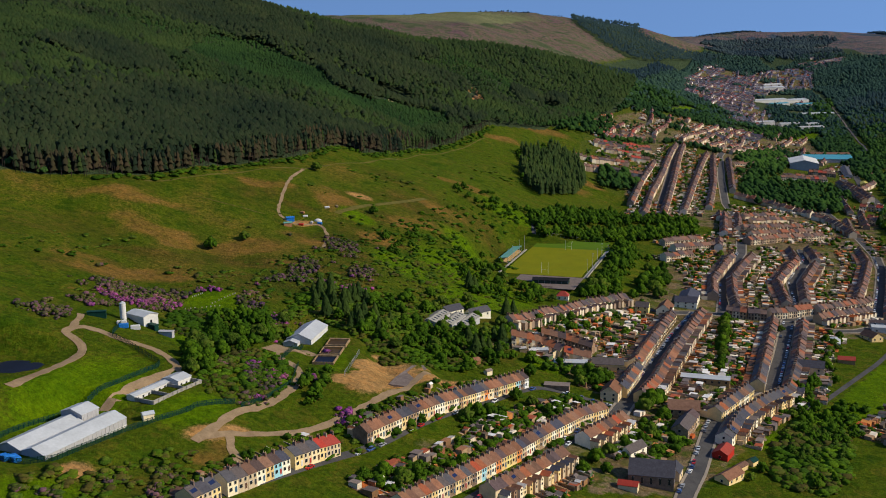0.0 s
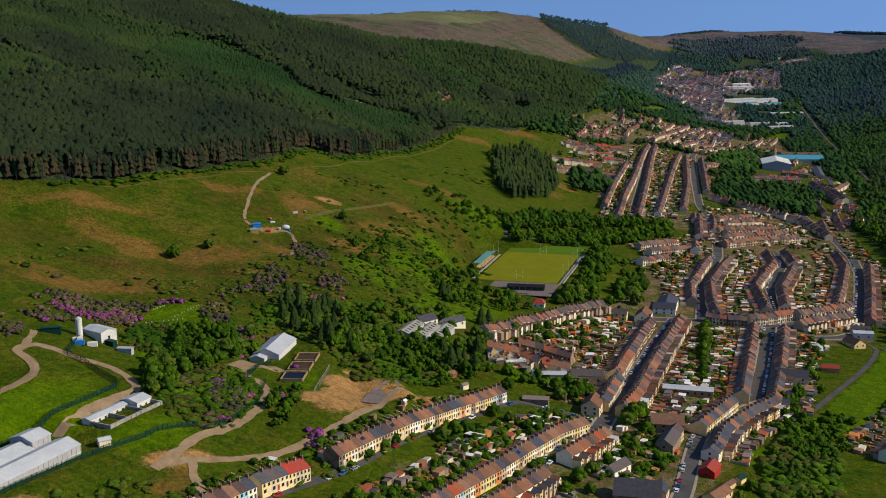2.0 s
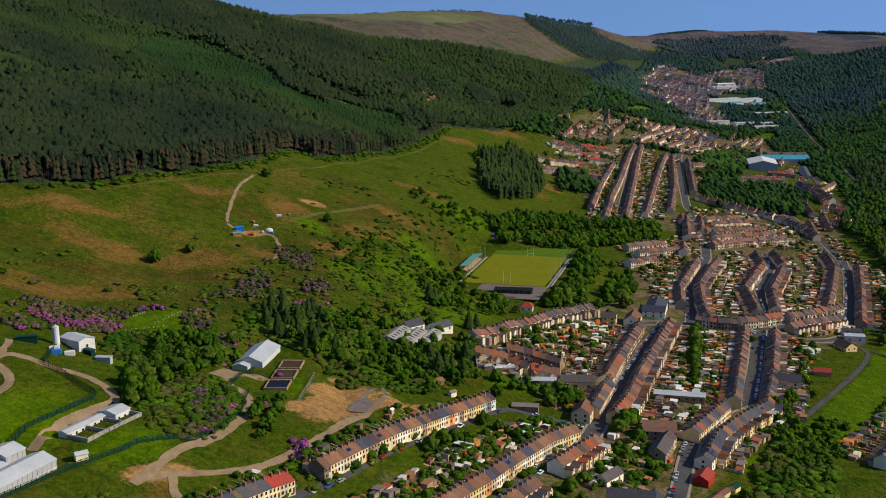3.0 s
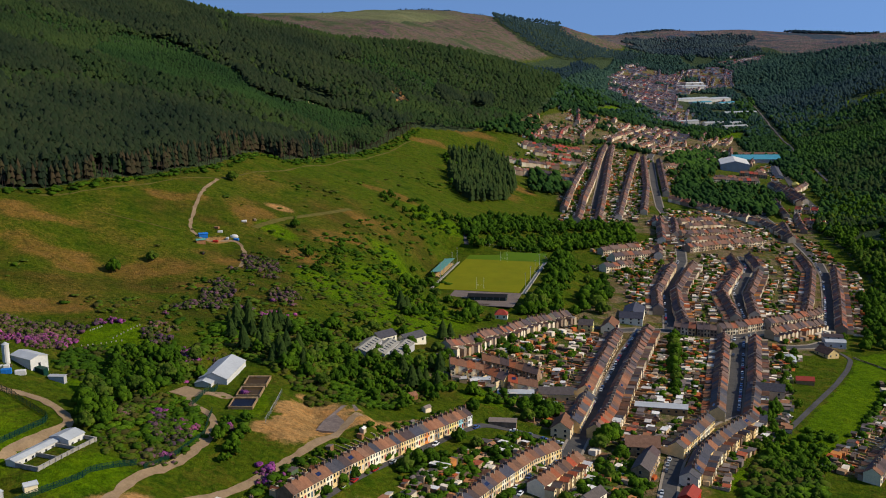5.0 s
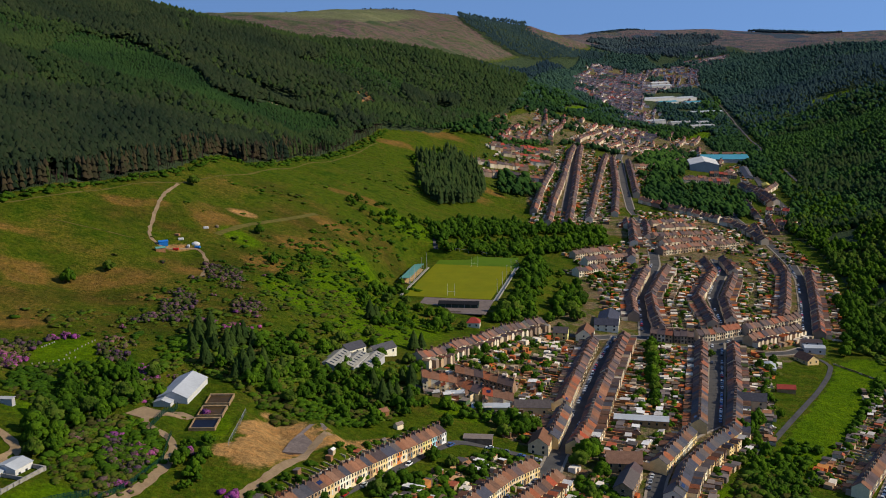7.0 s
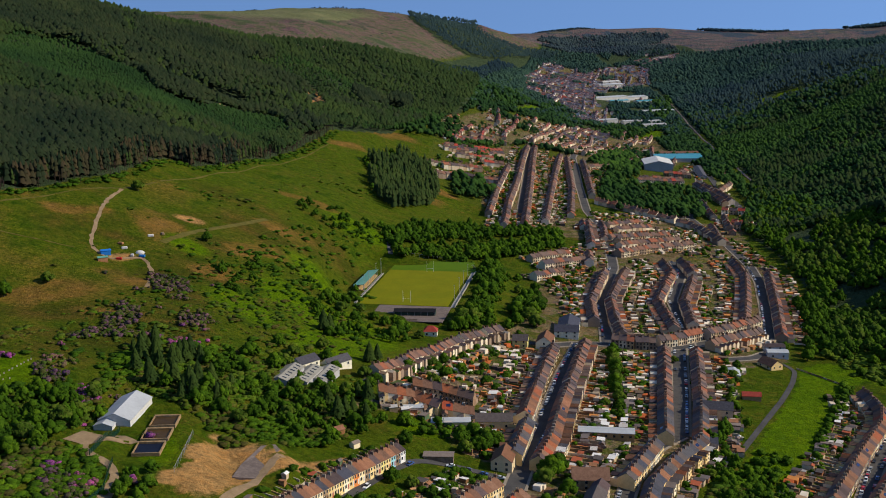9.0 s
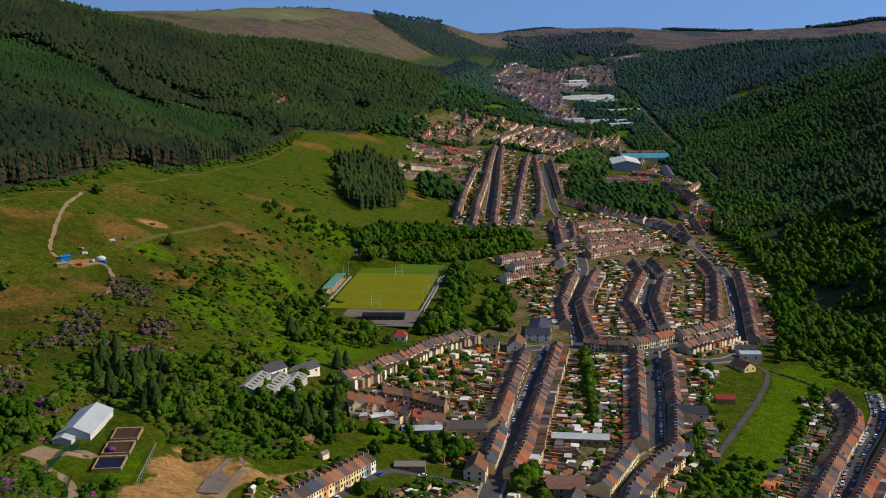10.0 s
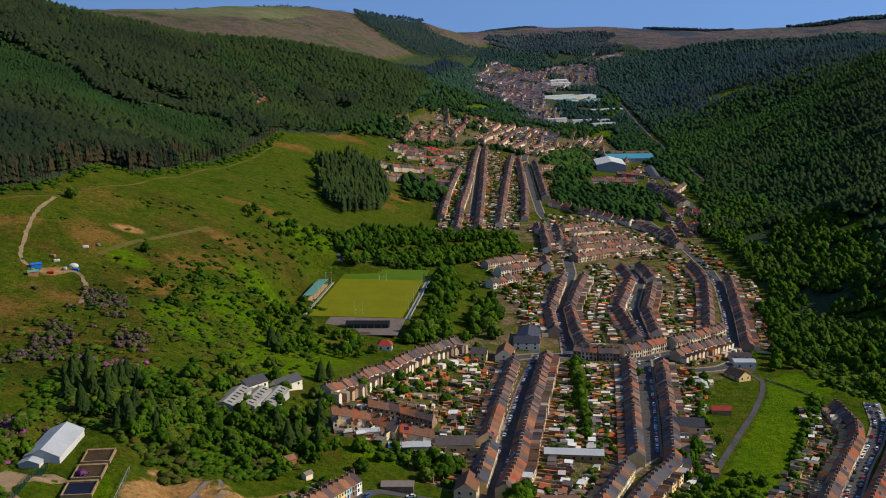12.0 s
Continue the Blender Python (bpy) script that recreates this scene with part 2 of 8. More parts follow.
TURF_RICH = surface("lush turf", [(0.062, 0.125, 0.003), (0.085, 0.14, 0.004)], 0.03, 0.6, 0.9, "noise", 0.15, 0.2)
BARK = surface("bark", [(0.09, 0.07, 0.055), (0.13, 0.10, 0.08)], 1.5, 6, 0.95, stain=0.4)
RED_TRUNK = surface("pine trunks", [(0.06, 0.0384, 0.0304), (0.044, 0.032, 0.0272)], 0.5, 4, 0.95, "island", 0.4)
LEAF = leaves("broad leaves", [(0.0262, 0.0629, 0.0051), (0.0375, 0.083, 0.0059), (0.0559, 0.1092, 0.0073), (0.0306, 0.069, 0.0064)], 0.05, deep=0.7)
LEAF_DARK = leaves("shaded hedge leaves", [(0.0322, 0.0668, 0.0079), (0.046, 0.0899, 0.0097), (0.0621, 0.108, 0.0114), (0.0689, 0.1002, 0.0158)], deep=0.55, lift=0.7)
LEAF_WOOD = leaves("woodland leaves", [(0.0215, 0.0551, 0.0186), (0.0264, 0.0635, 0.0203), (0.0338, 0.0762, 0.0221), (0.0247, 0.0593, 0.0221)], 0.012, deep=0.35, lift=2.0)
LEAF_FRESH = leaves("fresh woodland leaves", [(0.0246, 0.062, 0.0158), (0.0308, 0.074, 0.0177), (0.037, 0.0839, 0.0194)], 0.012, deep=0.35, lift=2.0)
# far broadleaf woods: distance haze is put into the leaf colours as extra blue
LEAF_HAZED = leaves("distant woodland", [(0.0266, 0.0588, 0.055), (0.0323, 0.0672, 0.0616), (0.038, 0.0756, 0.066)], 0.006, leafy=0.3, deep=0.3, lift=1.6)
NEEDLE = leaves("conifer needles", [(0.0167, 0.0294, 0.0181), (0.0205, 0.0341, 0.0206), (0.0242, 0.0383, 0.0225), (0.027, 0.0383, 0.0239)], 0.012, deep=0.25, lift=2.6)
NEEDLE_LIGHT = leaves("young larch needles", [(0.0213, 0.051, 0.0186), (0.0246, 0.0573, 0.0199), (0.0282, 0.062, 0.0212)], 0.012, deep=0.25, lift=2.6)
NEEDLE_MID = leaves("mixed conifer needles", [(0.026, 0.0494, 0.0191), (0.0304, 0.055, 0.0204), (0.0348, 0.0601, 0.0216), (0.0386, 0.0595, 0.0226)], 0.01, deep=0.25, lift=2.6)
NEEDLE_BROWN = leaves("rusty larch needles", [(0.0467, 0.0418, 0.0261), (0.0547, 0.0454, 0.0281), (0.0399, 0.0454, 0.0241), (0.0612, 0.0454, 0.0301)], 0.02, deep=0.25, lift=1.6)
SPRUCE_GREEN = leaves("spruce needles", [(0.0206, 0.0416, 0.0119), (0.0262, 0.0495, 0.0139), (0.0318, 0.0554, 0.0149)], 0.05, deep=0.6)
# far conifers and hill woods, blued in the base colour to stand for haze
NEEDLE_HAZED = leaves("distant plantation", [(0.021, 0.042, 0.06), (0.025, 0.0483, 0.0684), (0.03, 0.0546, 0.0744)], 0.006, leafy=0.3, deep=0.3, lift=1.6)
HILL_WOOD_HAZED = leaves("far hill woods", [(0.030, 0.050, 0.078), (0.036, 0.056, 0.084), (0.042, 0.064, 0.088)], 0.006, leafy=0.3, deep=0.2, lift=1.8)
SCRUB = leaves("scrub and gorse", [(0.0354, 0.0771, 0.0059), (0.0503, 0.0963, 0.0069), (0.0614, 0.0906, 0.0099), (0.0725, 0.0828, 0.0178), (0.0596, 0.0539, 0.0178)], 0.04, deep=0.55, lift=0.7)
RHODO = leaves("rhododendron in thin flower", [(0.042, 0.075, 0.014), (0.055, 0.080, 0.018), (0.070, 0.068, 0.026), (0.16, 0.07, 0.15), (0.055, 0.072, 0.018), (0.048, 0.078, 0.014), (0.065, 0.074, 0.020), (0.12, 0.065, 0.105)], 0.05, deep=0.7)
RHODO_BRIGHT = leaves("bright rhododendron flowers", [(0.0459, 0.0512, 0.0176), (0.2203, 0.048, 0.2541), (0.0551, 0.0544, 0.0196), (0.2938, 0.0704, 0.3323), (0.0413, 0.048, 0.0156), (0.2479, 0.0544, 0.2737)], 0.05, deep=0.7)


def ground_material():
    """Open land: pasture, bracken, bare soil, town earth, forest floor, moor and haze-tinted far hills, by the cover
    that the sheet carries.
    """
    m, nt, sh, place, geo = blank("open ground", 0.95, 0, 0.02)

    def cover(name):
        node = nt.nodes.new("ShaderNodeAttribute")
        node.attribute_name = name
        sep = nt.nodes.new("ShaderNodeSeparateColor")
        nt.links.new(node.outputs["Color"], sep.inputs[0])
        return sep.outputs

    a, b, c = cover("cover_a"), cover("cover_b"), cover("cover_c")
    large, mid, fine = noise_node(nt, place, 0.009, 9, 0.68), noise_node(nt, place, 0.05, 8, 0.68), noise_node(nt, place, 0.5, 6, 0.75)

    def tone(fac, stops):
        node = ramp_node(nt, stops)
        nt.links.new(fac, node.inputs[0])
        return node.outputs[0]

    grass = tone(mid, [(0.32, (0.020, 0.046, 0.002)), (0.41, (0.034, 0.060, 0.003)), (0.47, (0.052, 0.070, 0.004)), (0.52, (0.033, 0.060, 0.003)), (0.57, (0.070, 0.072, 0.007)), (0.63, (0.040, 0.062, 0.004)), (0.70, (0.098, 0.070, 0.012))])
    lawn = tone(mid, [(0.3, (0.044, 0.090, 0.0016)), (0.6, (0.064, 0.110, 0.0016)), (0.8, (0.092, 0.112, 0.003))])
    fern = tone(mid, [(0.3, (0.062, 0.066, 0.008)), (0.5, (0.118, 0.074, 0.016)), (0.7, (0.160, 0.088, 0.026))])
    heath = tone(mid, [(0.3, (0.030, 0.046, 0.004)), (0.5, (0.048, 0.048, 0.006)), (0.7, (0.088, 0.056, 0.013))])
    soil = tone(mid, [(0.3, (0.20, 0.105, 0.038)), (0.5, (0.29, 0.165, 0.065)), (0.7, (0.25, 0.13, 0.045))])
    town = tone(mid, [(0.3, (0.045, 0.065, 0.010)), (0.44, (0.105, 0.072, 0.038)), (0.5, (0.15, 0.11, 0.07)), (0.56, (0.05, 0.07, 0.010)), (0.7, (0.16, 0.085, 0.04))])
    floor = tone(mid, [(0.3, (0.026, 0.042, 0.022)), (0.7, (0.038, 0.054, 0.026))])
    broad = noise_node(nt, place, 0.0055, 4, 0.62)
    moor = tone(broad, [(0.36, (0.040, 0.058, 0.028)), (0.42, (0.072, 0.074, 0.042)), (0.46, (0.112, 0.072, 0.070)), (0.50, (0.062, 0.072, 0.036)), (0.54, (0.118, 0.076, 0.074)), (0.58, (0.052, 0.064, 0.034)), (0.62, (0.106, 0.062, 0.074)), (0.68, (0.050, 0.058, 0.032))])
    # brown heather and grass; the blue-grey stops put distance haze into the colour
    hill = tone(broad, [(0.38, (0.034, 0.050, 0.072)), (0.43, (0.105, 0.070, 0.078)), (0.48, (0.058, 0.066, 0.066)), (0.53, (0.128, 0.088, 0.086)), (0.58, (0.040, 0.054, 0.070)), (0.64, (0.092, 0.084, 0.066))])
    down = tone(large, [(0.35, (0.095, 0.110, 0.050)), (0.6, (0.130, 0.130, 0.070))])
    col = grass
    edge = nt.nodes.new("ShaderNodeMath")
    edge.operation = "MULTIPLY_ADD"
    nt.links.new(fine, edge.inputs[0])
    edge.inputs[1].default_value, edge.inputs[2].default_value = 0.9, -0.45
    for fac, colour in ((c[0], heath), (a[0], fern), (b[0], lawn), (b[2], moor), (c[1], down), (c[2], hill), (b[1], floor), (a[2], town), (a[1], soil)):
        add = nt.nodes.new("ShaderNodeMath")
        add.operation = "ADD"
        nt.links.new(fac, add.inputs[0])
        nt.links.new(edge.outputs[0], add.inputs[1])
        cut = nt.nodes.new("ShaderNodeMapRange")
        cut.interpolation_type = "SMOOTHSTEP"
        cut.inputs["From Min"].default_value, cut.inputs["From Max"].default_value = 0.22, 0.78
        nt.links.new(add.outputs[0], cut.inputs["Value"])
        col = mix_node(nt, "MIX", cut.outputs[0], col, colour)
    shade = ramp_node(nt, [(0.28, (0.5,) * 3), (0.72, (1.4,) * 3)])
    nt.links.new(fine, shade.inputs[0])
    col = mix_node(nt, "MULTIPLY", 1.0, col, shade.outputs[0])
    clumps = noise_node(nt, place, 0.17, 7, 0.72)
    tussock = ramp_node(nt, [(0.34, (0.66, 0.72, 0.7)), (0.47, (1.05, 1.06, 1.0)), (0.6, (1.45, 1.3, 1.1))])
    nt.links.new(clumps, tussock.inputs[0])
    col = mix_node(nt, "MULTIPLY", 0.85, col, tussock.outputs[0])
    nt.links.new(col, sh.inputs["Base Color"])
    height = nt.nodes.new("ShaderNodeMath")
    height.operation = "MULTIPLY_ADD"
    height.inputs[1].default_value = 2.2
    nt.links.new(clumps, height.inputs[0])
    nt.links.new(fine, height.inputs[2])
    bump(nt, sh, height.outputs[0], 0.8, 1.0)
    return m


GROUND = ground_material()
# ---- the lie of the land: cross-valley sections (x, z) at stations along the valley ----
SECTIONS_NEAR = {
    -400: [(-1500, 330), (-400, 130), (-150, 58), (0, 14), (140, -8), (260, -20), (420, -27), (600, 20), (1000, 130), (2600, 330)],
    400: [(-1500, 330), (-400, 130), (-185, 61), (-150, 51), (-122, 46), (-92, 40), (-45, 28), (0, 15), (70, -5), (142, -11), (250, -20), (420, -28), (600, 20), (1000, 130), (2600, 330)],
    460: [(-1500, 330), (-400, 131), (-185, 65), (-150, 55), (-122, 52), (-106, 51), (-92, 42.5), (-60, 33), (-45, 28), (0, 16), (70, -1), (142, -11), (235, -19), (420, -28), (600, 18), (1000, 130), (2600, 330)],
    520: [(-1500, 330), (-400, 132), (-175, 69), (-145, 57), (-95, 48), (-34, 34), (5, 18), (50, 6), (95, -3), (142, -10), (220, -18), (350, -28), (430, -28), (600, 15), (1000, 130), (2600, 330)],
    600: [(-1500, 330), (-400, 130), (-200, 71), (-145, 57), (-68, 38), (-35, 33), (2, 17), (45, 8), (91, -2), (118, -4), (173, -10), (222, -17), (340, -28), (430, -28), (600, 12), (1000, 130), (2600, 330)],
}
SECTIONS_TOWN = {
    735: [(-1500, 330), (-400, 128), (-228, 72), (-163, 57), (-47, 45), (0, 25), (40, 13), (95, -1), (150, -9), (218, -16), (300, -25), (355, -28), (440, -29), (540, 2), (1000, 130), (2600, 330)],
    815: [(-1500, 330), (-400, 135), (-225, 88), (-118, 58), (-50, 44), (0, 24), (45, 4), (95, -2), (154, -13), (218, -18), (294, -22), (340, -29), (450, -30), (520, -6), (1000, 130), (2600, 330)],
    930: [(-1500, 330), (-400, 150), (-275, 115), (-157, 88), (-76, 59), (-6, 38), (32, 12), (50, 1), (135, -3), (190, -15), (300, -24), (400, -31), (450, -30), (511, -3), (1000, 130), (2600, 330)],
    1100: [(-1500, 340), (-500, 190), (-330, 145), (-170, 105), (-60, 66), (20, 40), (90, 8), (170, -12), (250, -19), (330, -27), (435, -36), (490, -34), (585, -6), (1000, 112), (2600, 330)],
    1300: [(-1500, 340), (-500, 205), (-150, 112), (-30, 59), (57, 34), (130, 6), (200, -19), (260, -22), (400, -33), (500, -42), (570, -40), (700, -14), (1100, 110), (2600, 330)],
}
SECTIONS_FAR = {
    1700: [(-1500, 350), (-500, 228), (-330, 178), (-150, 130), (46, 76), (150, 42), (250, 14), (400, -14), (640, -44), (700, -44), (850, -12), (1300, 118), (2600, 330)],
    2050: [(-1500, 350), (-400, 228), (-300, 206), (-200, 177), (0, 124), (100, 84), (177, 42), (314, 14), (400, -6), (500, -32), (600, -55), (700, -58), (790, -56), (950, -16), (1310, 112), (2600, 300)],
    2300: [(-1500, 350), (-400, 222), (-300, 204), (-160, 166), (0, 133), (110, 113), (220, 86), (330, 44), (400, 14), (600, -40), (700, -63), (800, -66), (900, -62), (1000, -30), (1310, 90), (2600, 270)],
    2650: [(-1500, 350), (-300, 180), (100, 112), (230, 93), (340, 68), (480, 20), (600, -30), (790, -77), (1050, -68), (1200, -34), (1500, 60), (2600, 240)],
    3000: [(-1500, 300), (-300, 198), (54, 176), (250, 112), (480, 20), (700, -25), (950, -64), (1130, -58), (1300, -28), (1600, 55), (2600, 190)],
    3450: [(-1500, 235), (-400, 196), (-200, 197), (100, 195), (388, 131), (560, 60), (780, -5), (1000, -38), (1200, -44), (1400, -14), (1700, 36), (2100, 90), (2900, 170)],
    3800: [(-1500, 215), (-200, 196), (120, 205), (300, 196), (420, 172), (560, 135), (700, 92), (830, 35), (960, 8), (1150, 5), (1400, 14), (1800, 60), (2300, 102), (3000, 125)],
    4020: [(-1500, 220), (-200, 190), (200, 200), (290, 199), (400, 184), (500, 165), (610, 155), (700, 139), (800, 108), (900, 72), (1020, 40), (1180, 40), (1400, 50), (1800, 84), (2400, 110), (3000, 128)],
    4300: [(-1500, 150), (300, 120), (700, 104), (900, 84), (1010, 68), (1120, 62), (1240, 72), (1424, 64), (1560, 80), (1700, 74), (1850, 68), (2000, 64), (2200, 70), (2400, 80), (2600, 94), (3000, 112)],
    4560: [(-1500, 100), (300, 90), (904, 92), (942, 96), (1011, 93), (1081, 103), (1193, 112), (1332, 107), (1510, 110), (1600, 104), (1707, 96), (1857, 90), (1982, 86), (2122, 89), (2288, 90), (2418, 97), (2549, 114), (2787, 135), (3000, 142)],
    4900: [(-1500, 60), (800, 70), (1500, 70), (2200, 80), (3000, 90)],
}
SECTIONS = {**SECTIONS_NEAR, **SECTIONS_TOWN, **SECTIONS_FAR}
STATIONS = sorted(SECTIONS)
SAMPLES = np.arange(-1500.0, 3001.0, 10.0)
PROFILES = []
for station in STATIONS:
    xs, zs = zip(*SECTIONS[station])
    row = np.interp(SAMPLES, xs, zs)
    PROFILES.append(np.convolve(np.pad(row, 2, mode="edge"), (0.1, 0.22, 0.36, 0.22, 0.1), mode="valid"))
PROFILES = np.array(PROFILES)

PITCH_MID, PITCH_TURN = (93.0, 946.5), radians(18.0)


def base_height(x, y):
    """Smooth height of the land at numpy arrays x, y."""
    x, y = np.asarray(x, float), np.asarray(y, float)
    y = np.clip(y, STATIONS[0], STATIONS[-1] - 0.01)
    i = np.clip(np.searchsorted(STATIONS, y, side="right") - 1, 0, len(STATIONS) - 2)
    ys = np.array(STATIONS, float)
    u = (y - ys[i]) / (ys[i + 1] - ys[i])
    u = u * 0.6 + (3 * u * u - 2 * u**3) * 0.4
    k = np.clip((x - SAMPLES[0]) / 10.0, 0, len(SAMPLES) - 1.001)
    j = k.astype(int)
    v = k - j

    def at(a):
        return PROFILES[a, j] * (1 - v) + PROFILES[a, j + 1] * v

    return at(i) * (1 - u) + at(i + 1) * u


def level(x, y, z, mid, turn, half, fall, height):
    """Levels a rectangle of the land to one height, with banks of the given width round it."""
    c, s = math.cos(turn), math.sin(turn)
    dx, dy = x - mid[0], y - mid[1]
    a, b = np.abs(dx * c - dy * s), np.abs(dx * s + dy * c)
    d = np.hypot(np.maximum(a - half[0], 0), np.maximum(b - half[1], 0))
    w = np.clip(1 - d / fall, 0, 1)
    w = w * w * (3 - 2 * w)
    return z * (1 - w) + height * w


GULLIES = [(-330, 1650, 20, 1510, 38, -13), (-330, 1760, 30, 1640, 50, 10), (-330, 1530, -20, 1440, 40, 7), (-330, 1230, -60, 1190, 30, -8), (-330, 1330, -40, 1290, 45, 8), (-380, 1060, -110, 1060, 30, -7), (-120, 2000, 150, 1760, 45, -13), (-60, 2080, 200, 1860, 45, 9), (-200, 1900, 120, 1680, 45, 8),
           (1150, 1800, 720, 1690, 45, -20), (1200, 1980, 760, 1830, 70, 18), (1000, 1600, 690, 1560, 60, 16), (1000, 1380, 600, 1330, 45, -16), (860, 1190, 540, 1180, 50, 14), (760, 1010, 480, 1040, 34, -11), (1500, 2450, 900, 2180, 60, -22), (1500, 2650, 960, 2420, 80, 20), (1800, 3000, 1060, 2780, 80, -24), (700, 900, 460, 930, 40, 8)]


RESERVOIR_TOP = 62.0


def land(x, y):
    x, y = np.asarray(x, float), np.asarray(y, float)
    z = base_height(x, y)
    z = level(x, y, z, PITCH_MID, PITCH_TURN, (45, 68), 26, 0.0)
    z = level(x, y, z, (-152.2, 415.0), radians(-64), (27, 18), 16, 50.0)
    z = level(x, y, z, (-196, 473), 0.0, (22, 17), 14, RESERVOIR_TOP + 0.9)
    z = np.where(np.hypot((x + 196) / 15, (y - 473) / 12) < 1, RESERVOIR_TOP - 1.5, z)
    z = level(x, y, z, (-125.5, 468.5), radians(-62), (17, 9), 5, 51.0)
    z = level(x, y, z, (-72, 590), radians(-72), (24, 13), 10, 38.5)
    z = level(x, y, z, (-22, 560), radians(-14), (9, 17), 12, 28.0)
    z = level(x, y, z, (-62, 569), radians(6), (7.5, 24), 8, 37.6)
    # the forest ridge, and gullies and spurs down both valley sides
    ridge = 15 * np.exp(-(((y - 2330 - np.clip(x, 0, 500) * 0.5) / 130) ** 2)) * np.clip((x + 60) / 160, 0, 1) * np.clip((620 - x) / 200, 0, 1)
    z = z + ridge
    for x0, y0, x1, y1, width, lift in GULLIES:
        dx, dy = x1 - x0, y1 - y0
        u = ((x - x0) * dx + (y - y0) * dy) / (dx * dx + dy * dy)
        off = ((x - x0) * dy - (y - y0) * dx) / math.hypot(dx, dy) + 0.18 * width * np.sin(u * 9)
        z = z + lift * np.exp(-((off / width) ** 2)) * np.clip(u * 3, 0, 1) * np.clip((1 - u) * 3, 0, 1)
    # knolls and gullies on the open hillsides
    wild = np.clip((np.abs(x - 300 - np.maximum(y - 1000, 0) * 0.33) - 330) / 150, 0, 1)
    z = z + wild * (3.2 * np.sin(x / 41 + 1.3 * np.sin(y / 97)) * np.sin(y / 59 + 0.7) + 1.4 * np.sin(x / 17 + y / 23))
    return z


# ---- mesh helpers ----
def part(name, bm, material, parent=None, label=""):
    """Links a bmesh as one mesh object, under a thing or a part where given."""
    me = bpy.data.meshes.new(name)
    bm.to_mesh(me)
    bm.free()
    for mat in material if isinstance(material, (list, tuple)) else (material,):
        me.materials.append(mat)
    ob = new(name, me)
    ob.parent = parent
    if label:
        ob["label"] = label
    return ob


def same(name, me, parent=None, m=None):
    """One more object on a mesh that is there already."""
    ob = new(name, me)
    ob.parent = parent
    if m is not None:
        ob.matrix_basis = m
    return ob


def solid(verts, faces, material, name="mesh", slots=None):
    me = bpy.data.meshes.new(name)
    me.from_pydata([tuple(map(float, v)) for v in verts], [], faces)
    for mat in material if isinstance(material, (list, tuple)) else (material,):
        me.materials.append(mat)
    if slots:
        me.polygons.foreach_set("material_index", slots)
    me.update()
    return me


def box(bm, x0, x1, y0, y1, z0, z1, slot=0, bevel=0.0):
    vs = [bm.verts.new(c) for c in ((x0, y0, z0), (x1, y0, z0), (x1, y1, z0), (x0, y1, z0), (x0, y0, z1), (x1, y0, z1), (x1, y1, z1), (x0, y1, z1))]
    made = []
    for f in ((3, 2, 1, 0), (4, 5, 6, 7), (0, 1, 5, 4), (1, 2, 6, 5), (2, 3, 7, 6), (3, 0, 4, 7)):
        face = bm.faces.new([vs[i] for i in f])
        face.material_index = slot
        made.append(face)
    if bevel:
        edges = list({e for f in made for e in f.edges})
        bmesh.ops.bevel(bm, geom=edges, offset=bevel, segments=1, affect="EDGES")


def prism(bm, outline, y0, y1, slot=0):
    """Extrudes an outline in x, z from y0 to y1."""
    a = [bm.verts.new((x, y0, z)) for x, z in outline]
    b = [bm.verts.new((x, y1, z)) for x, z in outline]
    n = len(outline)
    faces = [bm.faces.new(a), bm.faces.new(b[::-1])] + [bm.faces.new((a[i], b[i], b[(i + 1) % n], a[(i + 1) % n])) for i in range(n)]
    for f in faces:
        f.material_index = slot
    bmesh.ops.recalc_face_normals(bm, faces=faces)


def prism_x(bm, outline, x0, x1, slot=0):
    """Extrudes an outline in y, z from x0 to x1."""
    a = [bm.verts.new((x0, y, z)) for y, z in outline]
    b = [bm.verts.new((x1, y, z)) for y, z in outline]
    n = len(outline)
    faces = [bm.faces.new(a), bm.faces.new(b[::-1])] + [bm.faces.new((a[i], b[i], b[(i + 1) % n], a[(i + 1) % n])) for i in range(n)]
    for f in faces:
        f.material_index = slot
    bmesh.ops.recalc_face_normals(bm, faces=faces)


def rank(line, value):
    """How many entries of a rising list are not above the value."""
    lo, hi = 0, len(line)
    while lo < hi:
        k = (lo + hi) // 2
        if line[k] <= value:
            lo = k + 1
        else:
            hi = k
    return lo


def ground_at(x, y):
    """Height of the ground sheet itself at one place."""
    i = min(max(rank(GX, x) - 1, 0), len(GX) - 2)
    j = min(max(rank(GY, y) - 1, 0), len(GY) - 2)
    u, v = (x - GX[i]) / (GX[i + 1] - GX[i]), (y - GY[j]) / (GY[j + 1] - GY[j])
    a, b = GZ[j], GZ[j + 1]
    return (a[i] * (1 - u) + a[i + 1] * u) * (1 - v) + (b[i] * (1 - u) + b[i + 1] * u) * v


def along(points, step):
    """Evenly spaced points along a line, as an array."""
    p = np.array(points, float)
    seg = np.hypot(*np.diff(p, axis=0).T)
    s = np.r_[0, np.cumsum(seg)]
    n = max(2, int(round(s[-1] / step)) + 1)
    u = np.linspace(0, s[-1], n)
    return np.stack([np.interp(u, s, p[:, 0]), np.interp(u, s, p[:, 1])], 1)


def rounded(points, step=4.0, passes=3):
    q = along(points, step)
    for _ in range(passes):
        q[1:-1] = 0.25 * q[:-2] + 0.5 * q[1:-1] + 0.25 * q[2:]
    return q


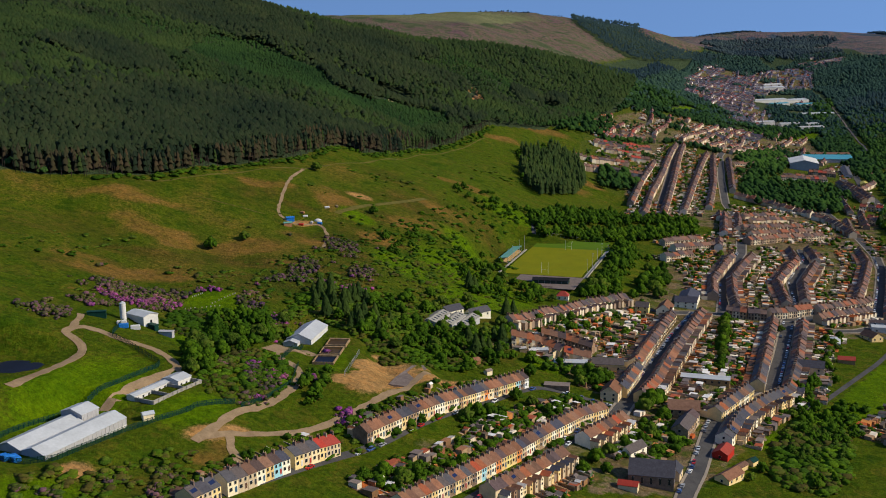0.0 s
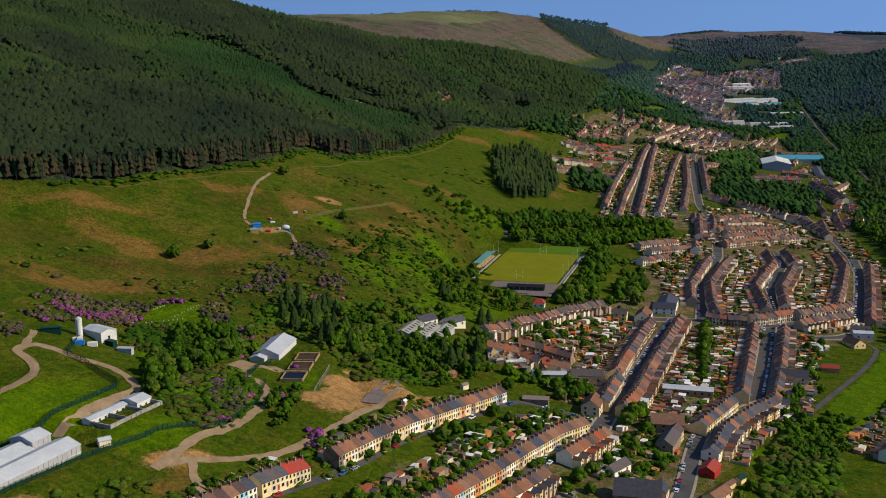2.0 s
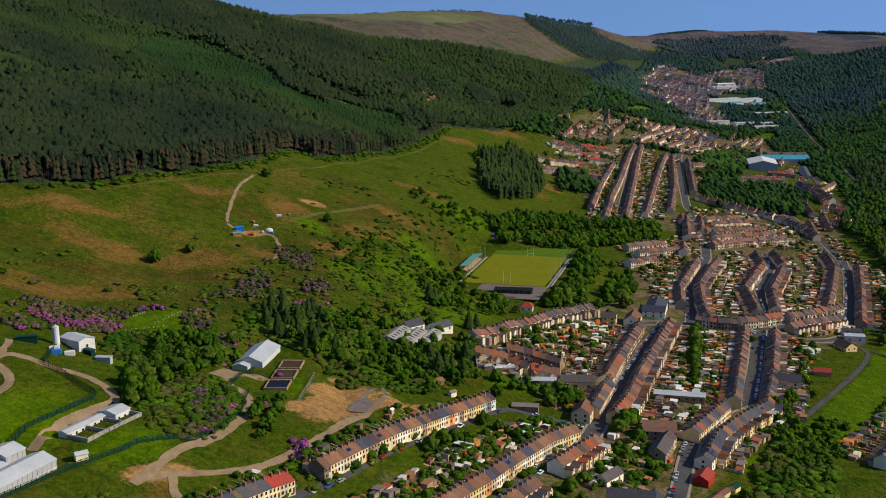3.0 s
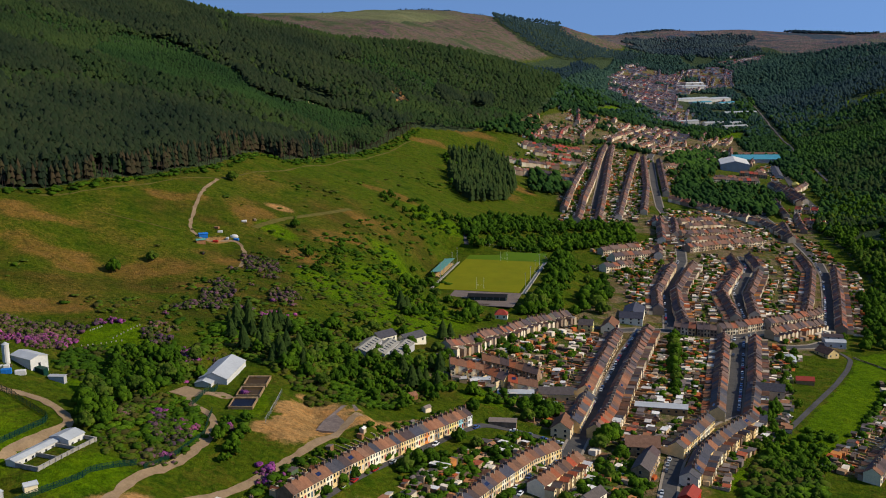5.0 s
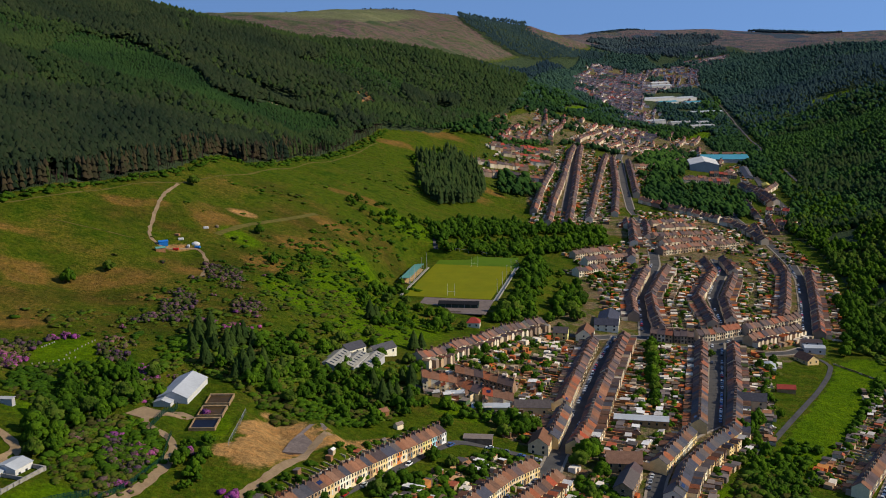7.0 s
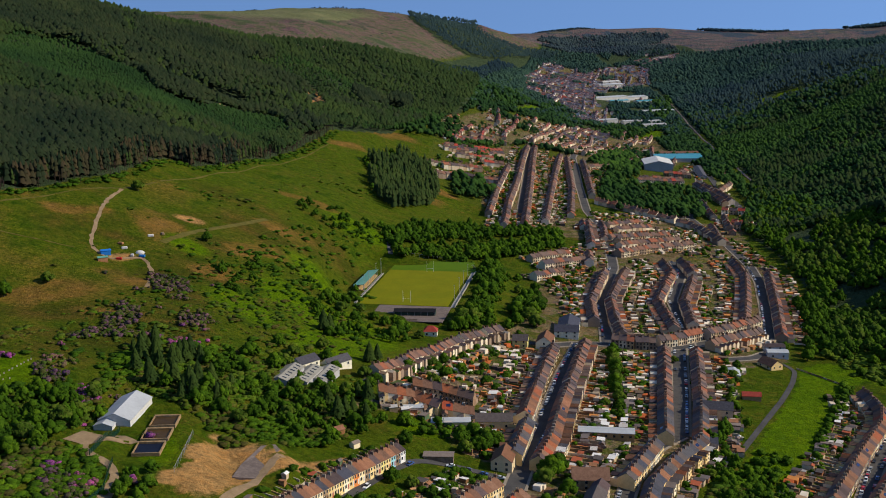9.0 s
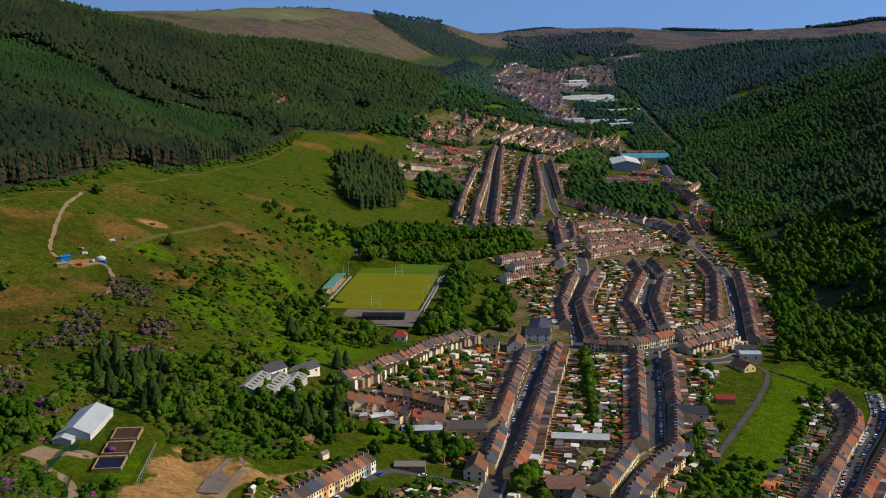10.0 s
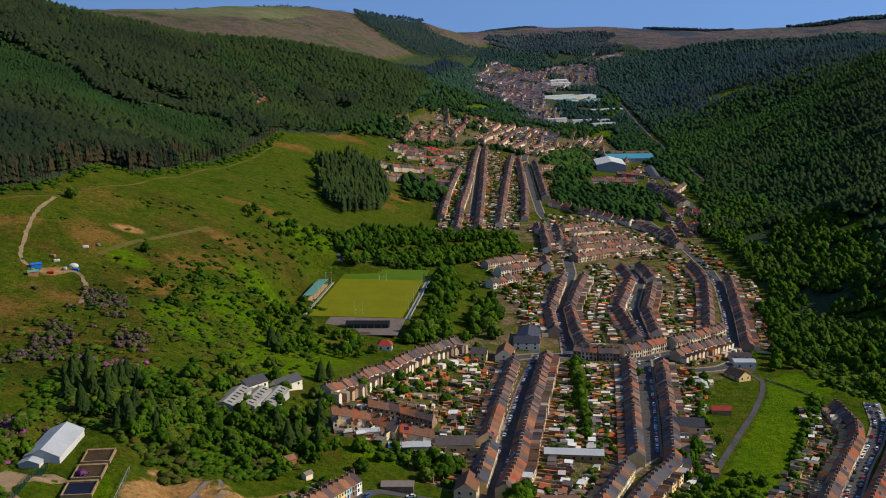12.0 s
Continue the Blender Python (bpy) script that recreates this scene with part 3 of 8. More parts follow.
def strip(name, points, width, material, lift=0.25, side=0.0, step=4.0, passes=3, ragged=0.0, thick=0.8):
    """A road, path or verge that lies on the land: a slab with edges."""
    q = rounded(points, step, passes)
    d = np.gradient(q, axis=0)
    d /= np.maximum(np.hypot(d[:, 0], d[:, 1]), 1e-6)[:, None]
    nrm = np.stack([d[:, 1], -d[:, 0]], 1)
    rng = np.random.default_rng(len(q) + int(width * 10))
    w0 = side - width / 2 + ragged * rng.normal(size=len(q))
    w1 = side + width / 2 + ragged * rng.normal(size=len(q))
    lines = [q + nrm * w[:, None] for w in (w0, (w0 + w1) / 2, w1)]
    verts, faces = [], []
    for line in lines:
        verts += [(x, y, z + lift) for (x, y), z in zip(line, land(line[:, 0], line[:, 1]))]
    n = len(q)
    for k in (0, 2):
        verts += [(x, y, z + lift - thick) for (x, y), z in zip(lines[k], land(lines[k][:, 0], lines[k][:, 1]))]
    for i in range(n - 1):
        for a in (0, n):
            faces.append((a + i, a + n + i, a + n + i + 1, a + i + 1))
        faces.append((3 * n + i, i, i + 1, 3 * n + i + 1))
        faces.append((2 * n + i, 4 * n + i, 4 * n + i + 1, 2 * n + i + 1))
    return new(name, solid(verts, faces, material, name))


def inside(poly, x, y):
    """Which points lie in a polygon."""
    p = np.array(poly, float)
    hit = np.zeros(np.shape(x), bool)
    for (x0, y0), (x1, y1) in zip(p, np.roll(p, -1, axis=0)):
        cross = (y0 > y) != (y1 > y)
        with np.errstate(divide="ignore", invalid="ignore"):
            hit ^= cross & (x < (x1 - x0) * (y - y0) / (y1 - y0) + x0)
    return hit


def blob(x, y, mid, size, turn=0.0):
    c, s = math.cos(radians(turn)), math.sin(radians(turn))
    dx, dy = x - mid[0], y - mid[1]
    r = np.hypot((dx * c + dy * s) / size[0], (dy * c - dx * s) / size[1])
    return np.clip(1.3 - r, 0, 1)


# ---- what covers the land ----
FOREST_LEFT = [(-900, 300), (-430, 700), (-317, 790), (-260, 808), (-208, 883), (-163, 960), (-130, 1042), (-106, 1122), (-83, 1120), (-11, 1335), (25, 1435), (60, 1540), (140, 1640), (230, 1900), (330, 2150), (420, 2500), (480, 2860), (330, 2760), (220, 2570), (110, 2430), (0, 2390), (-160, 2330), (-330, 2330), (-600, 2300), (-900, 1800), (-1100, 1200)]
FOREST_RIGHT = [(380, 830), (396, 900), (440, 1000), (462, 1072), (480, 1146), (502, 1276), (535, 1360), (605, 1500), (676, 1660), (745, 1900), (806, 2120), (895, 2430), (978, 2720), (1070, 3120), (1230, 3600), (1500, 3700), (1850, 3450), (2100, 3050), (1900, 2300), (1500, 1500), (1050, 900), (800, 500), (560, 520)]
FOREST_FAR = [(424, 3786), (447, 3621), (493, 3519), (565, 3442), (689, 3552), (956, 3894), (921, 3913), (790, 3855), (692, 3845), (668, 3939), (690, 4030), (560, 4010), (440, 3990)]
WOOD_FAR = [(401, 2968), (576, 3279), (700, 3420), (800, 3660), (880, 3850), (790, 3640), (701, 3245), (620, 2950), (556, 2778), (430, 2468), (316, 2196), (290, 2200)]
TOWN = [(60, 640), (45, 700), (120, 830), (180, 900), (200, 1010), (270, 1130), (300, 1200), (215, 1250), (230, 1330), (160, 1460), (200, 1650), (260, 2010), (380, 2265), (520, 2460), (800, 2730), (740, 2900), (760, 3120), (720, 3400), (880, 3840), (1060, 3820), (1200, 3727), (1150, 3500), (1060, 3150), (960, 2700), (800, 2150), (670, 1680), (560, 1380), (520, 1330), (470, 1190), (440, 1080), (395, 960), (350, 850), (330, 800), (270, 770), (240, 670), (205, 630), (150, 540), (110, 480), (60, 470), (95, 590)]
FAR_TOWNS = [[(405, 2242), (464, 2277), (541, 2266), (629, 2328), (720, 2420), (790, 2480), (760, 2340), (655, 1906), (560, 1706), (485, 1690), (414, 1600), (370, 1560), (395, 1700), (440, 1850), (395, 1875), (315, 1779), (230, 1690), (260, 1980)],
             [(691, 3283), (842, 3689), (914, 3697), (1020, 3700), (1202, 3787), (1300, 3870), (1369, 3933), (1354, 3853), (1183, 3668), (1147, 3491), (1040, 3400), (960, 3300), (870, 3180), (811, 2976), (814, 2797), (760, 2690), (690, 2560), (640, 2560), (700, 2700), (668, 2878), (639, 3026)],
             [(260, 1530), (290, 1700), (340, 1800), (370, 1560), (345, 1380), (262, 1330), (215, 1250), (225, 1400)]]
FIELDS = [[(683, 2320), (794, 2358), (846, 2535), (767, 2539)], [(479, 2401), (620, 2700), (583, 2532), (471, 2337)], [(155, 1958), (188, 2059), (204, 2012), (178, 1915)], [(1398, 3724), (1467, 3712), (1435, 3681)], [(1577, 3605), (1657, 3612), (1590, 3560)]]
DIGGINGS = [(-55, 518), (-51, 549), (-40, 582), (-19, 576), (-14, 563), (14, 588), (12, 571), (-16, 548), (-35, 522)]
GREEN = [(215, 612), (245, 655), (292, 722), (316, 756), (329, 782), (338, 790), (352, 800), (372, 790), (380, 770), (346, 748), (314, 698), (279, 648), (258, 618), (245, 590)]

CLEARINGS = [((470, 890), (16, 12), 40), ((600, 1120), (30, 14), 10), ((395, 790), (20, 26), 0), ((900, 1900), (60, 22), 20), ((1350, 2900), (120, 50), 0)]


def covers(x, y):
    z = np.zeros_like(x)
    fern, soil, lawn = z.copy(), z.copy(), z.copy()
    flat_x, flat_y = x, y
    x = flat_x + 11 * np.sin(flat_y / 19 + 1.3 * np.sin(flat_x / 27)) + 5 * np.sin(flat_y / 7.3 + flat_x / 11)
    y = flat_y + 9 * np.sin(flat_x / 17 + 1.1 * np.sin(flat_y / 31)) + 4 * np.sin(flat_x / 6.1 - flat_y / 9)
    for mid, size, turn in (((-180, 751), (48, 20), 10), ((-190, 655), (45, 24), 0), ((-142, 756), (40, 16), 15), ((-23, 900), (20, 28), 0), ((3, 985), (22, 30), 0), ((-107, 800), (30, 18), 0), ((-230, 790), (50, 16), 30), ((-60, 830), (16, 20), 0), ((150, 1340), (35, 24), 0), ((165, 1385), (30, 20), 0), ((-100, 905), (22, 30), 0), ((70, 1480), (40, 20), 0), ((140, 1640), (40, 40), 0), ((20, 1120), (26, 20), 0), ((60, 820), (20, 8), 20), ((-150, 900), (22, 14), 0), ((-95, 725), (20, 8), 0), ((505, 960), (30, 18), 0), ((-105, 430), (14, 9), 50), ((-86, 424), (10, 7), 0), ((-163, 468), (9, 22), -25)):
        fern = np.maximum(fern, blob(x, y, mid, size, turn))
    x, y = flat_x, flat_y
    for mid, size, turn in (((-75, 945), (13, 10), 0), ((-30, 560), (17, 22), -20), ((-5, 563), (26, 8), 40), ((-40, 525), (10, 14), -30), ((15, 580), (12, 7), 30), ((-100, 436), (12, 7), 40), ((-90, 445), (9, 5), 20), ((-110, 838), (12, 7), 40), ((136, 850), (12, 8), 0), ((165, 900), (11, 10), 0), ((-138, 384), (9, 8), 30), ((-66, 458), (8, 4), 40)):
        soil = np.maximum(soil, blob(x, y, mid, size, turn))
    wob = 3 * np.sin(x / 5 + y / 7) + 2 * np.sin(x / 2.3 - y / 3.1)
    soil = np.maximum(soil, 0.8 * inside(DIGGINGS, x + wob, y + wob))
    lawn = np.maximum(lawn, inside(GREEN, x, y) * 1.0)
    for mid, size, turn in (((-158, 455), (26, 52), -15), ((-112, 452), (16, 24), -35), ((-150, 360), (30, 16), 20), ((-135, 618), (20, 28), 0), ((-60, 552), (10, 20), 0), ((-125, 545), (18, 20), 0), ((30, 800), (40, 60), 10), ((15, 745), (30, 30), 0), ((60, 640), (20, 14), 0), ((170, 560), (18, 14), 45), ((400, 750), (40, 30), 0), ((-34, 775), (24, 40), 20), ((-4, 830), (24, 40), 20), ((16, 905), (22, 50), 20), ((176, 1988), (40, 60), 0), ((60, 1080), (30, 40), 30), ((-72, 880), (14, 22), 40)):
        lawn = np.maximum(lawn, blob(x, y, mid, size, turn))
    floor = (inside(FOREST_LEFT, x, y) | inside(FOREST_RIGHT, x, y) | inside(FOREST_FAR, x, y) | inside(WOOD_FAR, x, y)) * 1.0
    moor = np.clip((y - 2350 - np.maximum(x - 500, 0) * 0.9) / 150, 0, 1) * (x < 900) * np.clip((base_height(x, y) - 52) / 25, 0, 1) + np.clip((y - 4040) / 100, 0, 1) + np.clip((base_height(x, y) - 118) / 25, 0, 1) * (x > 900)
    floor = np.maximum(floor, (y > 2420) * (x < 1450) * (moor < 0.3) * 1.0)
    town = inside(TOWN, x, y) * np.where(y < 1330, 0.72, 0.3)
    for poly in FAR_TOWNS:
        town = np.maximum(town, 0.75 * inside(poly, x, y))
    for mid, size, turn in CLEARINGS:
        open_ = blob(x, y, mid, size, turn) > 0.25
        floor = np.where(open_, 0, floor)
        lawn = np.where(open_, 0.6, lawn)
    for poly in FIELDS:
        lawn = np.maximum(lawn, inside(poly, x, y) * 1.0)
        floor = np.where(inside(poly, x, y), 0, floor)
        town = np.where(inside(poly, x, y), 0, town)
    for mid, size, turn in (((30, 660), (16, 12), 30), ((88, 865), (28, 9), -17), ((-8, 480), (10, 10), 0), ((50, 520), (40, 30), 40)):
        town = np.maximum(town, 0.6 * blob(x, y, mid, size, turn))
    heath = z.copy()
    for mid, size, turn in (((-20, 965), (45, 60), 40), ((-55, 900), (22, 26), 0), ((10, 1000), (40, 26), 30), ((-60, 820), (30, 26), 0), ((-138, 725), (50, 26), 10), ((-110, 680), (44, 22), 0), ((-64, 709), (26, 26), 0), ((-190, 700), (60, 18), 0), ((40, 985), (20, 45), 20), ((-85, 815), (24, 20), 0), ((-120, 870), (26, 10), 0), ((-60, 770), (26, 26), 0), ((20, 720), (22, 30), 0), ((-100, 385), (26, 22), 0), ((470, 900), (60, 60), 0), ((400, 790), (50, 60), 0)):
        heath = np.maximum(heath, blob(x, y, mid, size, turn) * 0.8)
    drift = 0.5 + 0.5 * np.sin(x / 26 + 1.7 * np.sin(y / 41)) * np.sin(y / 34 + 1.3 * np.sin(x / 29))
    slope = np.clip((70 - x) / 40, 0, 1) * np.clip((y - 590) / 40, 0, 1) * np.clip((1120 - y) / 60, 0, 1)
    heath = np.maximum(heath, 0.6 * drift * slope)
    fern = np.maximum(fern, 0.52 * (1 - drift) * slope * np.clip((20 - x) / 60, 0, 1))
    down = np.clip(blob(x, y, (0, 3500), (380, 500)) * (base_height(x, y) > 172), 0, 1)
    # far slopes that take the ground colour with haze mixed in
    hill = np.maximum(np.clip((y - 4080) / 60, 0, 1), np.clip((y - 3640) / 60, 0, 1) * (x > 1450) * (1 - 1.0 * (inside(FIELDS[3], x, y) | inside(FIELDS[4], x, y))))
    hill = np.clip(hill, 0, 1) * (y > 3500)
    return (fern, soil, town), (lawn, floor, np.clip(moor, 0, 1)), (heath, down, hill)


# ---- the ground: one sheet from behind the camera to the far ridges ----
def spaced(*stretches):
    return np.unique(np.concatenate([np.arange(a, b + 0.01, s) for a, b, s in stretches]))


gx = spaced((-1500, -400, 50), (-400, -260, 10), (-260, 480, 4), (480, 800, 8), (800, 1600, 16), (1600, 3000, 40))
gy = spaced((-2400, 320, 80), (320, 360, 10), (360, 1110, 4), (1110, 1500, 8), (1500, 2300, 14), (2300, 4900, 26))
mx, my = np.meshgrid(gx, gy)
mz = land(mx, my)
GX, GY, GZ = gx.tolist(), gy.tolist(), mz.tolist()
ny, nx = mx.shape
co = np.stack([mx, my, mz], -1).reshape(-1, 3)
idx = np.arange(nx * ny).reshape(ny, nx)
quads = np.stack([idx[:-1, :-1], idx[:-1, 1:], idx[1:, 1:], idx[1:, :-1]], -1).reshape(-1, 4)


def quick_mesh(name, co, faces, materials, smooth=False, slots=None):
    """A mesh from arrays, all faces of one size."""
    me = bpy.data.meshes.new(name)
    k = faces.shape[1]
    me.vertices.add(len(co))
    me.vertices.foreach_set("co", np.ascontiguousarray(co, np.float32).ravel())
    me.loops.add(faces.size)
    me.loops.foreach_set("vertex_index", np.ascontiguousarray(faces, np.int32).ravel())
    me.polygons.add(len(faces))
    me.polygons.foreach_set("loop_start", np.arange(0, faces.size, k, dtype=np.int32))
    if slots is not None:
        me.polygons.foreach_set("material_index", np.ascontiguousarray(slots, np.int32))
    me.polygons.foreach_set("use_smooth", np.full(len(faces), smooth))
    for mat in materials:
        me.materials.append(mat)
    me.update(calc_edges=True)
    return me


ground_mesh = quick_mesh("ground", co, quads, [GROUND], True)
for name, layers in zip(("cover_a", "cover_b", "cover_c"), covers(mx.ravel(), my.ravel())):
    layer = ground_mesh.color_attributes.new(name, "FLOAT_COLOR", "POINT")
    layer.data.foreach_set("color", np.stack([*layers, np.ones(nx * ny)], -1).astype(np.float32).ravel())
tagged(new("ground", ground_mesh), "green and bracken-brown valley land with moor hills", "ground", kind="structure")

# ---- roads, lanes and tracks ----
ROADS = {
    "upper terrace road": ([(-107, 367), (-92, 386), (-72, 412), (-50, 446), (-31, 472), (-5, 515), (35, 581), (50, 599), (69, 597), (96, 587)], 4.8),
    "lower terrace road": ([(-15, 398), (9, 439), (39, 490), (63, 531), (83, 569), (96, 587)], 5.2),
    "long parked street": ([(92, 578), (98, 594), (108, 620), (120, 648), (140, 700), (164, 765), (191, 831)], 8.5),
    "main street": ([(95, 440), (109, 483), (121, 512), (134, 550), (142, 572), (158, 605), (179, 636), (199, 655)], 6.8),
    "shaded street": ([(199, 655), (225, 725), (260, 824)], 9.0),
    "cross street": ([(160, 822), (189, 831), (211, 831), (237, 826), (262, 822), (285, 836), (312, 852), (342, 868)], 7.5),
    "west bend street": ([(340, 1298), (315, 1175), (288, 1072), (243, 959), (222, 873), (211, 831)], 8.0),
    "middle bend street": ([(360, 1113), (349, 1061), (303, 960), (282, 869), (268, 826)], 7.5),
    "east bend street": ([(468, 1361), (460, 1253), (433, 1104), (411, 1032), (376, 943), (338, 850), (326, 822)], 8.0),
    "north main road": ([(340, 1298), (345, 1367), (374, 1509), (431, 1757), (486, 1935), (618, 2252), (801, 2731), (900, 3000)], 8.0),
    "north west street": ([(399, 1893), (312, 1539), (252, 1306)], 9.0),
    "valley road": ([(340, 1298), (390, 1330), (430, 1345), (468, 1361), (520, 1450), (588, 1643), (640, 1800)], 8.0),
    "terrace end lane": ([(30, 668), (60, 660), (92, 650), (110, 640)], 4.5),
    "upper row lane": ([(32, 690), (60, 735), (85, 782), (105, 806), (140, 830), (165, 826)], 5.0),
    "right terrace street": ([(250, 560), (285, 610), (310, 643), (335, 672), (356, 700), (372, 735)], 7.0),
    "yard road": ([(262, 790), (277, 795), (305, 803), (326, 822)], 6.0),
}
for label, (points, width) in ROADS.items():
    tagged(strip("road", points, width, ASPHALT, 0.22), f"grey worn asphalt {label}", "road", kind="structure")
    if width > 5.5:
        for side in (-1, 1):
            tagged(strip("pavement", points, 1.3, PAVING, 0.36, side * (width / 2 + 0.75)), "pale concrete pavement with a kerb", "pavement", kind="structure")
TRACKS = {
    "loop track": ([(-182, 439), (-176, 462), (-170, 487), (-168, 497), (-174, 505), (-184, 507), (-180, 519), (-167, 520), (-157, 513), (-145, 517), (-135, 509), (-123, 494), (-131, 484), (-141, 466), (-146, 446)], 4.2),
    "spur": ([(-180, 513), (-181, 525), (-183, 538)], 3.0),
    "works track": ([(-104, 427), (-99, 438), (-94, 460), (-80, 485), (-73, 507), (-72, 522), (-77, 533), (-86, 537), (-90, 549), (-74, 560)], 4.0),
    "hillside track": ([(-102, 431), (-91, 441), (-80, 449), (-69, 460), (-56, 475), (-38, 504), (-23, 535), (-12, 566)], 3.8),
    "works yard": ([(-92, 548), (-87, 560), (-77, 568), (-72, 560)], 9.0),
    "short spur": ([(-92, 440), (-89, 426), (-84, 419)], 3.5),
    "upper field track": ([(-127, 981), (-130, 940), (-132, 894), (-131, 848), (-119, 830), (-97, 844), (-89, 819), (-89, 783)], 2.4),
    "field path": ([(-188, 830), (-170, 829), (-138, 835)], 1.0),
    "green lane": ([(-88, 874), (-70, 915), (-52, 945), (-20, 1005)], 4.5),
}
for label, (points, width) in TRACKS.items():
    grassy = label in ("field path", "green lane")
    tagged(strip("track", points, width, DRY_GRASS if grassy else GRAVEL, 0.2, ragged=0.3, passes=4), f"{'dry grassy' if grassy else 'pale stony'} {label}", "track", kind="structure")
tagged(strip("hill_road", [(-228, 834), (-193, 873), (-127, 985), (-80, 1073), (-29, 1228), (20, 1369), (50, 1456)], 1.5, DRY_GRASS, 0.12, ragged=0.4), "narrow grassy road under the forest edge", "road", kind="structure")
tagged(strip("footpath", [(200, 600), (210, 615), (242, 659), (288, 722), (311, 756), (324, 780), (322, 797), (305, 803)], 3.2, ASPHALT, 0.25, passes=2), "grey footpath round the green", "path", kind="structure")
tagged(strip("lane", [(87, 1110), (84, 1075), (82, 1040)], 4.0, ASPHALT, 0.25), "narrow lane under trees", "road", kind="structure")
tagged(strip("railway", [(560, 1330), (600, 1420), (672, 1660), (795, 2106), (969, 2721), (1062, 3105)], 3.6, PAD, 0.5), "pale railway track bed beside the woods", "railway", kind="structure")

# ---- terraced houses ----
DEPTH, EAVES, RIDGE, WIDE = 8.4, 5.2, 8.0, 5.0


def house_walls(mat, w=WIDE, d=DEPTH, eaves=EAVES, ridge=RIDGE, sunk=3.0):
    bm = bmesh.new()
    prism_x(bm, [(-d / 2, -sunk), (d / 2, -sunk), (d / 2, eaves), (0, ridge), (-d / 2, eaves)], -w / 2, w / 2)
    me = bpy.data.meshes.new("terraced_house")
    bm.to_mesh(me)
    bm.free()
    me.materials.append(mat)
    return me


def house_roof(mat, w=WIDE, d=DEPTH, eaves=EAVES, ridge=RIDGE, over=0.35, end=0.0):
    bm = bmesh.new()
    k = (ridge - eaves) / (d / 2)
    t = 0.2
    for s in (-1, 1):
        y1 = s * (d / 2 + over)
        z1 = eaves - over * k
        prism_x(bm, [(0, ridge + t), (0, ridge + 0.02), (y1, z1 + 0.02), (y1, z1 + t)], -w / 2 - end, w / 2 + end)
    box(bm, -w / 2 - end, w / 2 + end, -0.16, 0.16, ridge + t - 0.06, ridge + t + 0.1)
    me = bpy.data.meshes.new("roof")
    bm.to_mesh(me)
    bm.free()
    me.materials.append(mat)
    return me


def mesh_of(name, bm, *mats):
    me = bpy.data.meshes.new(name)
    bm.to_mesh(me)
    bm.free()
    for mat in mats:
        me.materials.append(mat)
    return me


def chimney_mesh():
    bm = bmesh.new()
    prism_x(bm, [(-0.75, -1.2), (0.75, -1.2), (0.75, 1.1), (0.84, 1.15), (0.84, 1.35), (-0.84, 1.35), (-0.84, 1.15), (-0.75, 1.1)], -0.35, 0.35)
    return mesh_of("chimney", bm, CHIMNEY)


def framed(bm, x0, x1, z0, z1, f, deep):
    """A box on the front wall whose face is set back inside a frame."""
    box(bm, x0, x1, -0.1, 0.02, z0, z1, 0)
    bm.faces.ensure_lookup_table()
    front = min(bm.faces, key=lambda q: q.calc_center_median().y)
    bmesh.ops.inset_region(bm, faces=[front], thickness=f, depth=0)
    front = min((q for q in bm.faces if abs(q.normal.y) > 0.9), key=lambda q: (round(q.calc_center_median().y, 3), abs(q.calc_center_median().x - (x0 + x1) / 2) + abs(q.calc_center_median().z - (z0 + z1) / 2)))
    bmesh.ops.translate(bm, verts=front.verts, vec=(0, deep, 0))
    front.material_index = 1


def window_mesh(w, h):
    bm = bmesh.new()
    framed(bm, -w / 2, w / 2, 0, h, 0.13, 0.06)
    return mesh_of("window", bm, WHITE_FRAME, GLASS)


def door_mesh():
    bm = bmesh.new()
    framed(bm, -0.55, 0.55, 0.05, 2.35, 0.09, 0.05)
    return mesh_of("door", bm, WHITE_FRAME, DOOR_PAINT)


def wing_mesh(mat_wall, mat_roof, gabled):
    """The rear wing of a terraced house, with its own roof."""
    bm = bmesh.new()
    w, l, e = 2.7, 4.6, 3.9
    if gabled:
        prism(bm, [(-w / 2, -3), (w / 2, -3), (w / 2, e), (0, e + 1.1), (-w / 2, e)], 0, l, 0)
        for s in (-1, 1):
            prism(bm, [(0, e + 1.32), (0, e + 1.14), (s * (w / 2 + 0.2), e - 0.12), (s * (w / 2 + 0.2), e + 0.06)], -0.2, l + 0.2, 1)
    else:
        prism(bm, [(-w / 2, -3), (w / 2, -3), (w / 2, e - 0.6), (-w / 2, e + 0.6)], 0, l, 0)
        prism(bm, [(-w / 2 - 0.1, e + 0.82), (-w / 2 - 0.1, e + 0.66), (w / 2 + 0.2, e - 0.66), (w / 2 + 0.2, e - 0.5)], -0.2, l + 0.15, 1)
    box(bm, -0.5, 0.5, l - 0.02, l + 0.05, 0.9, 2.0, 2)
    box(bm, -0.45, 0.45, l - 0.02, l + 0.05, 2.9, 3.8, 2)
    return mesh_of("rear_wing", bm, mat_wall, mat_roof, GLASS)


def panel_mesh():
    bm = bmesh.new()
    box(bm, -1.5, 1.5, -0.85, 0.85, 0, 0.07, 0, 0.02)
    return mesh_of("solar_panel", bm, SOLAR)


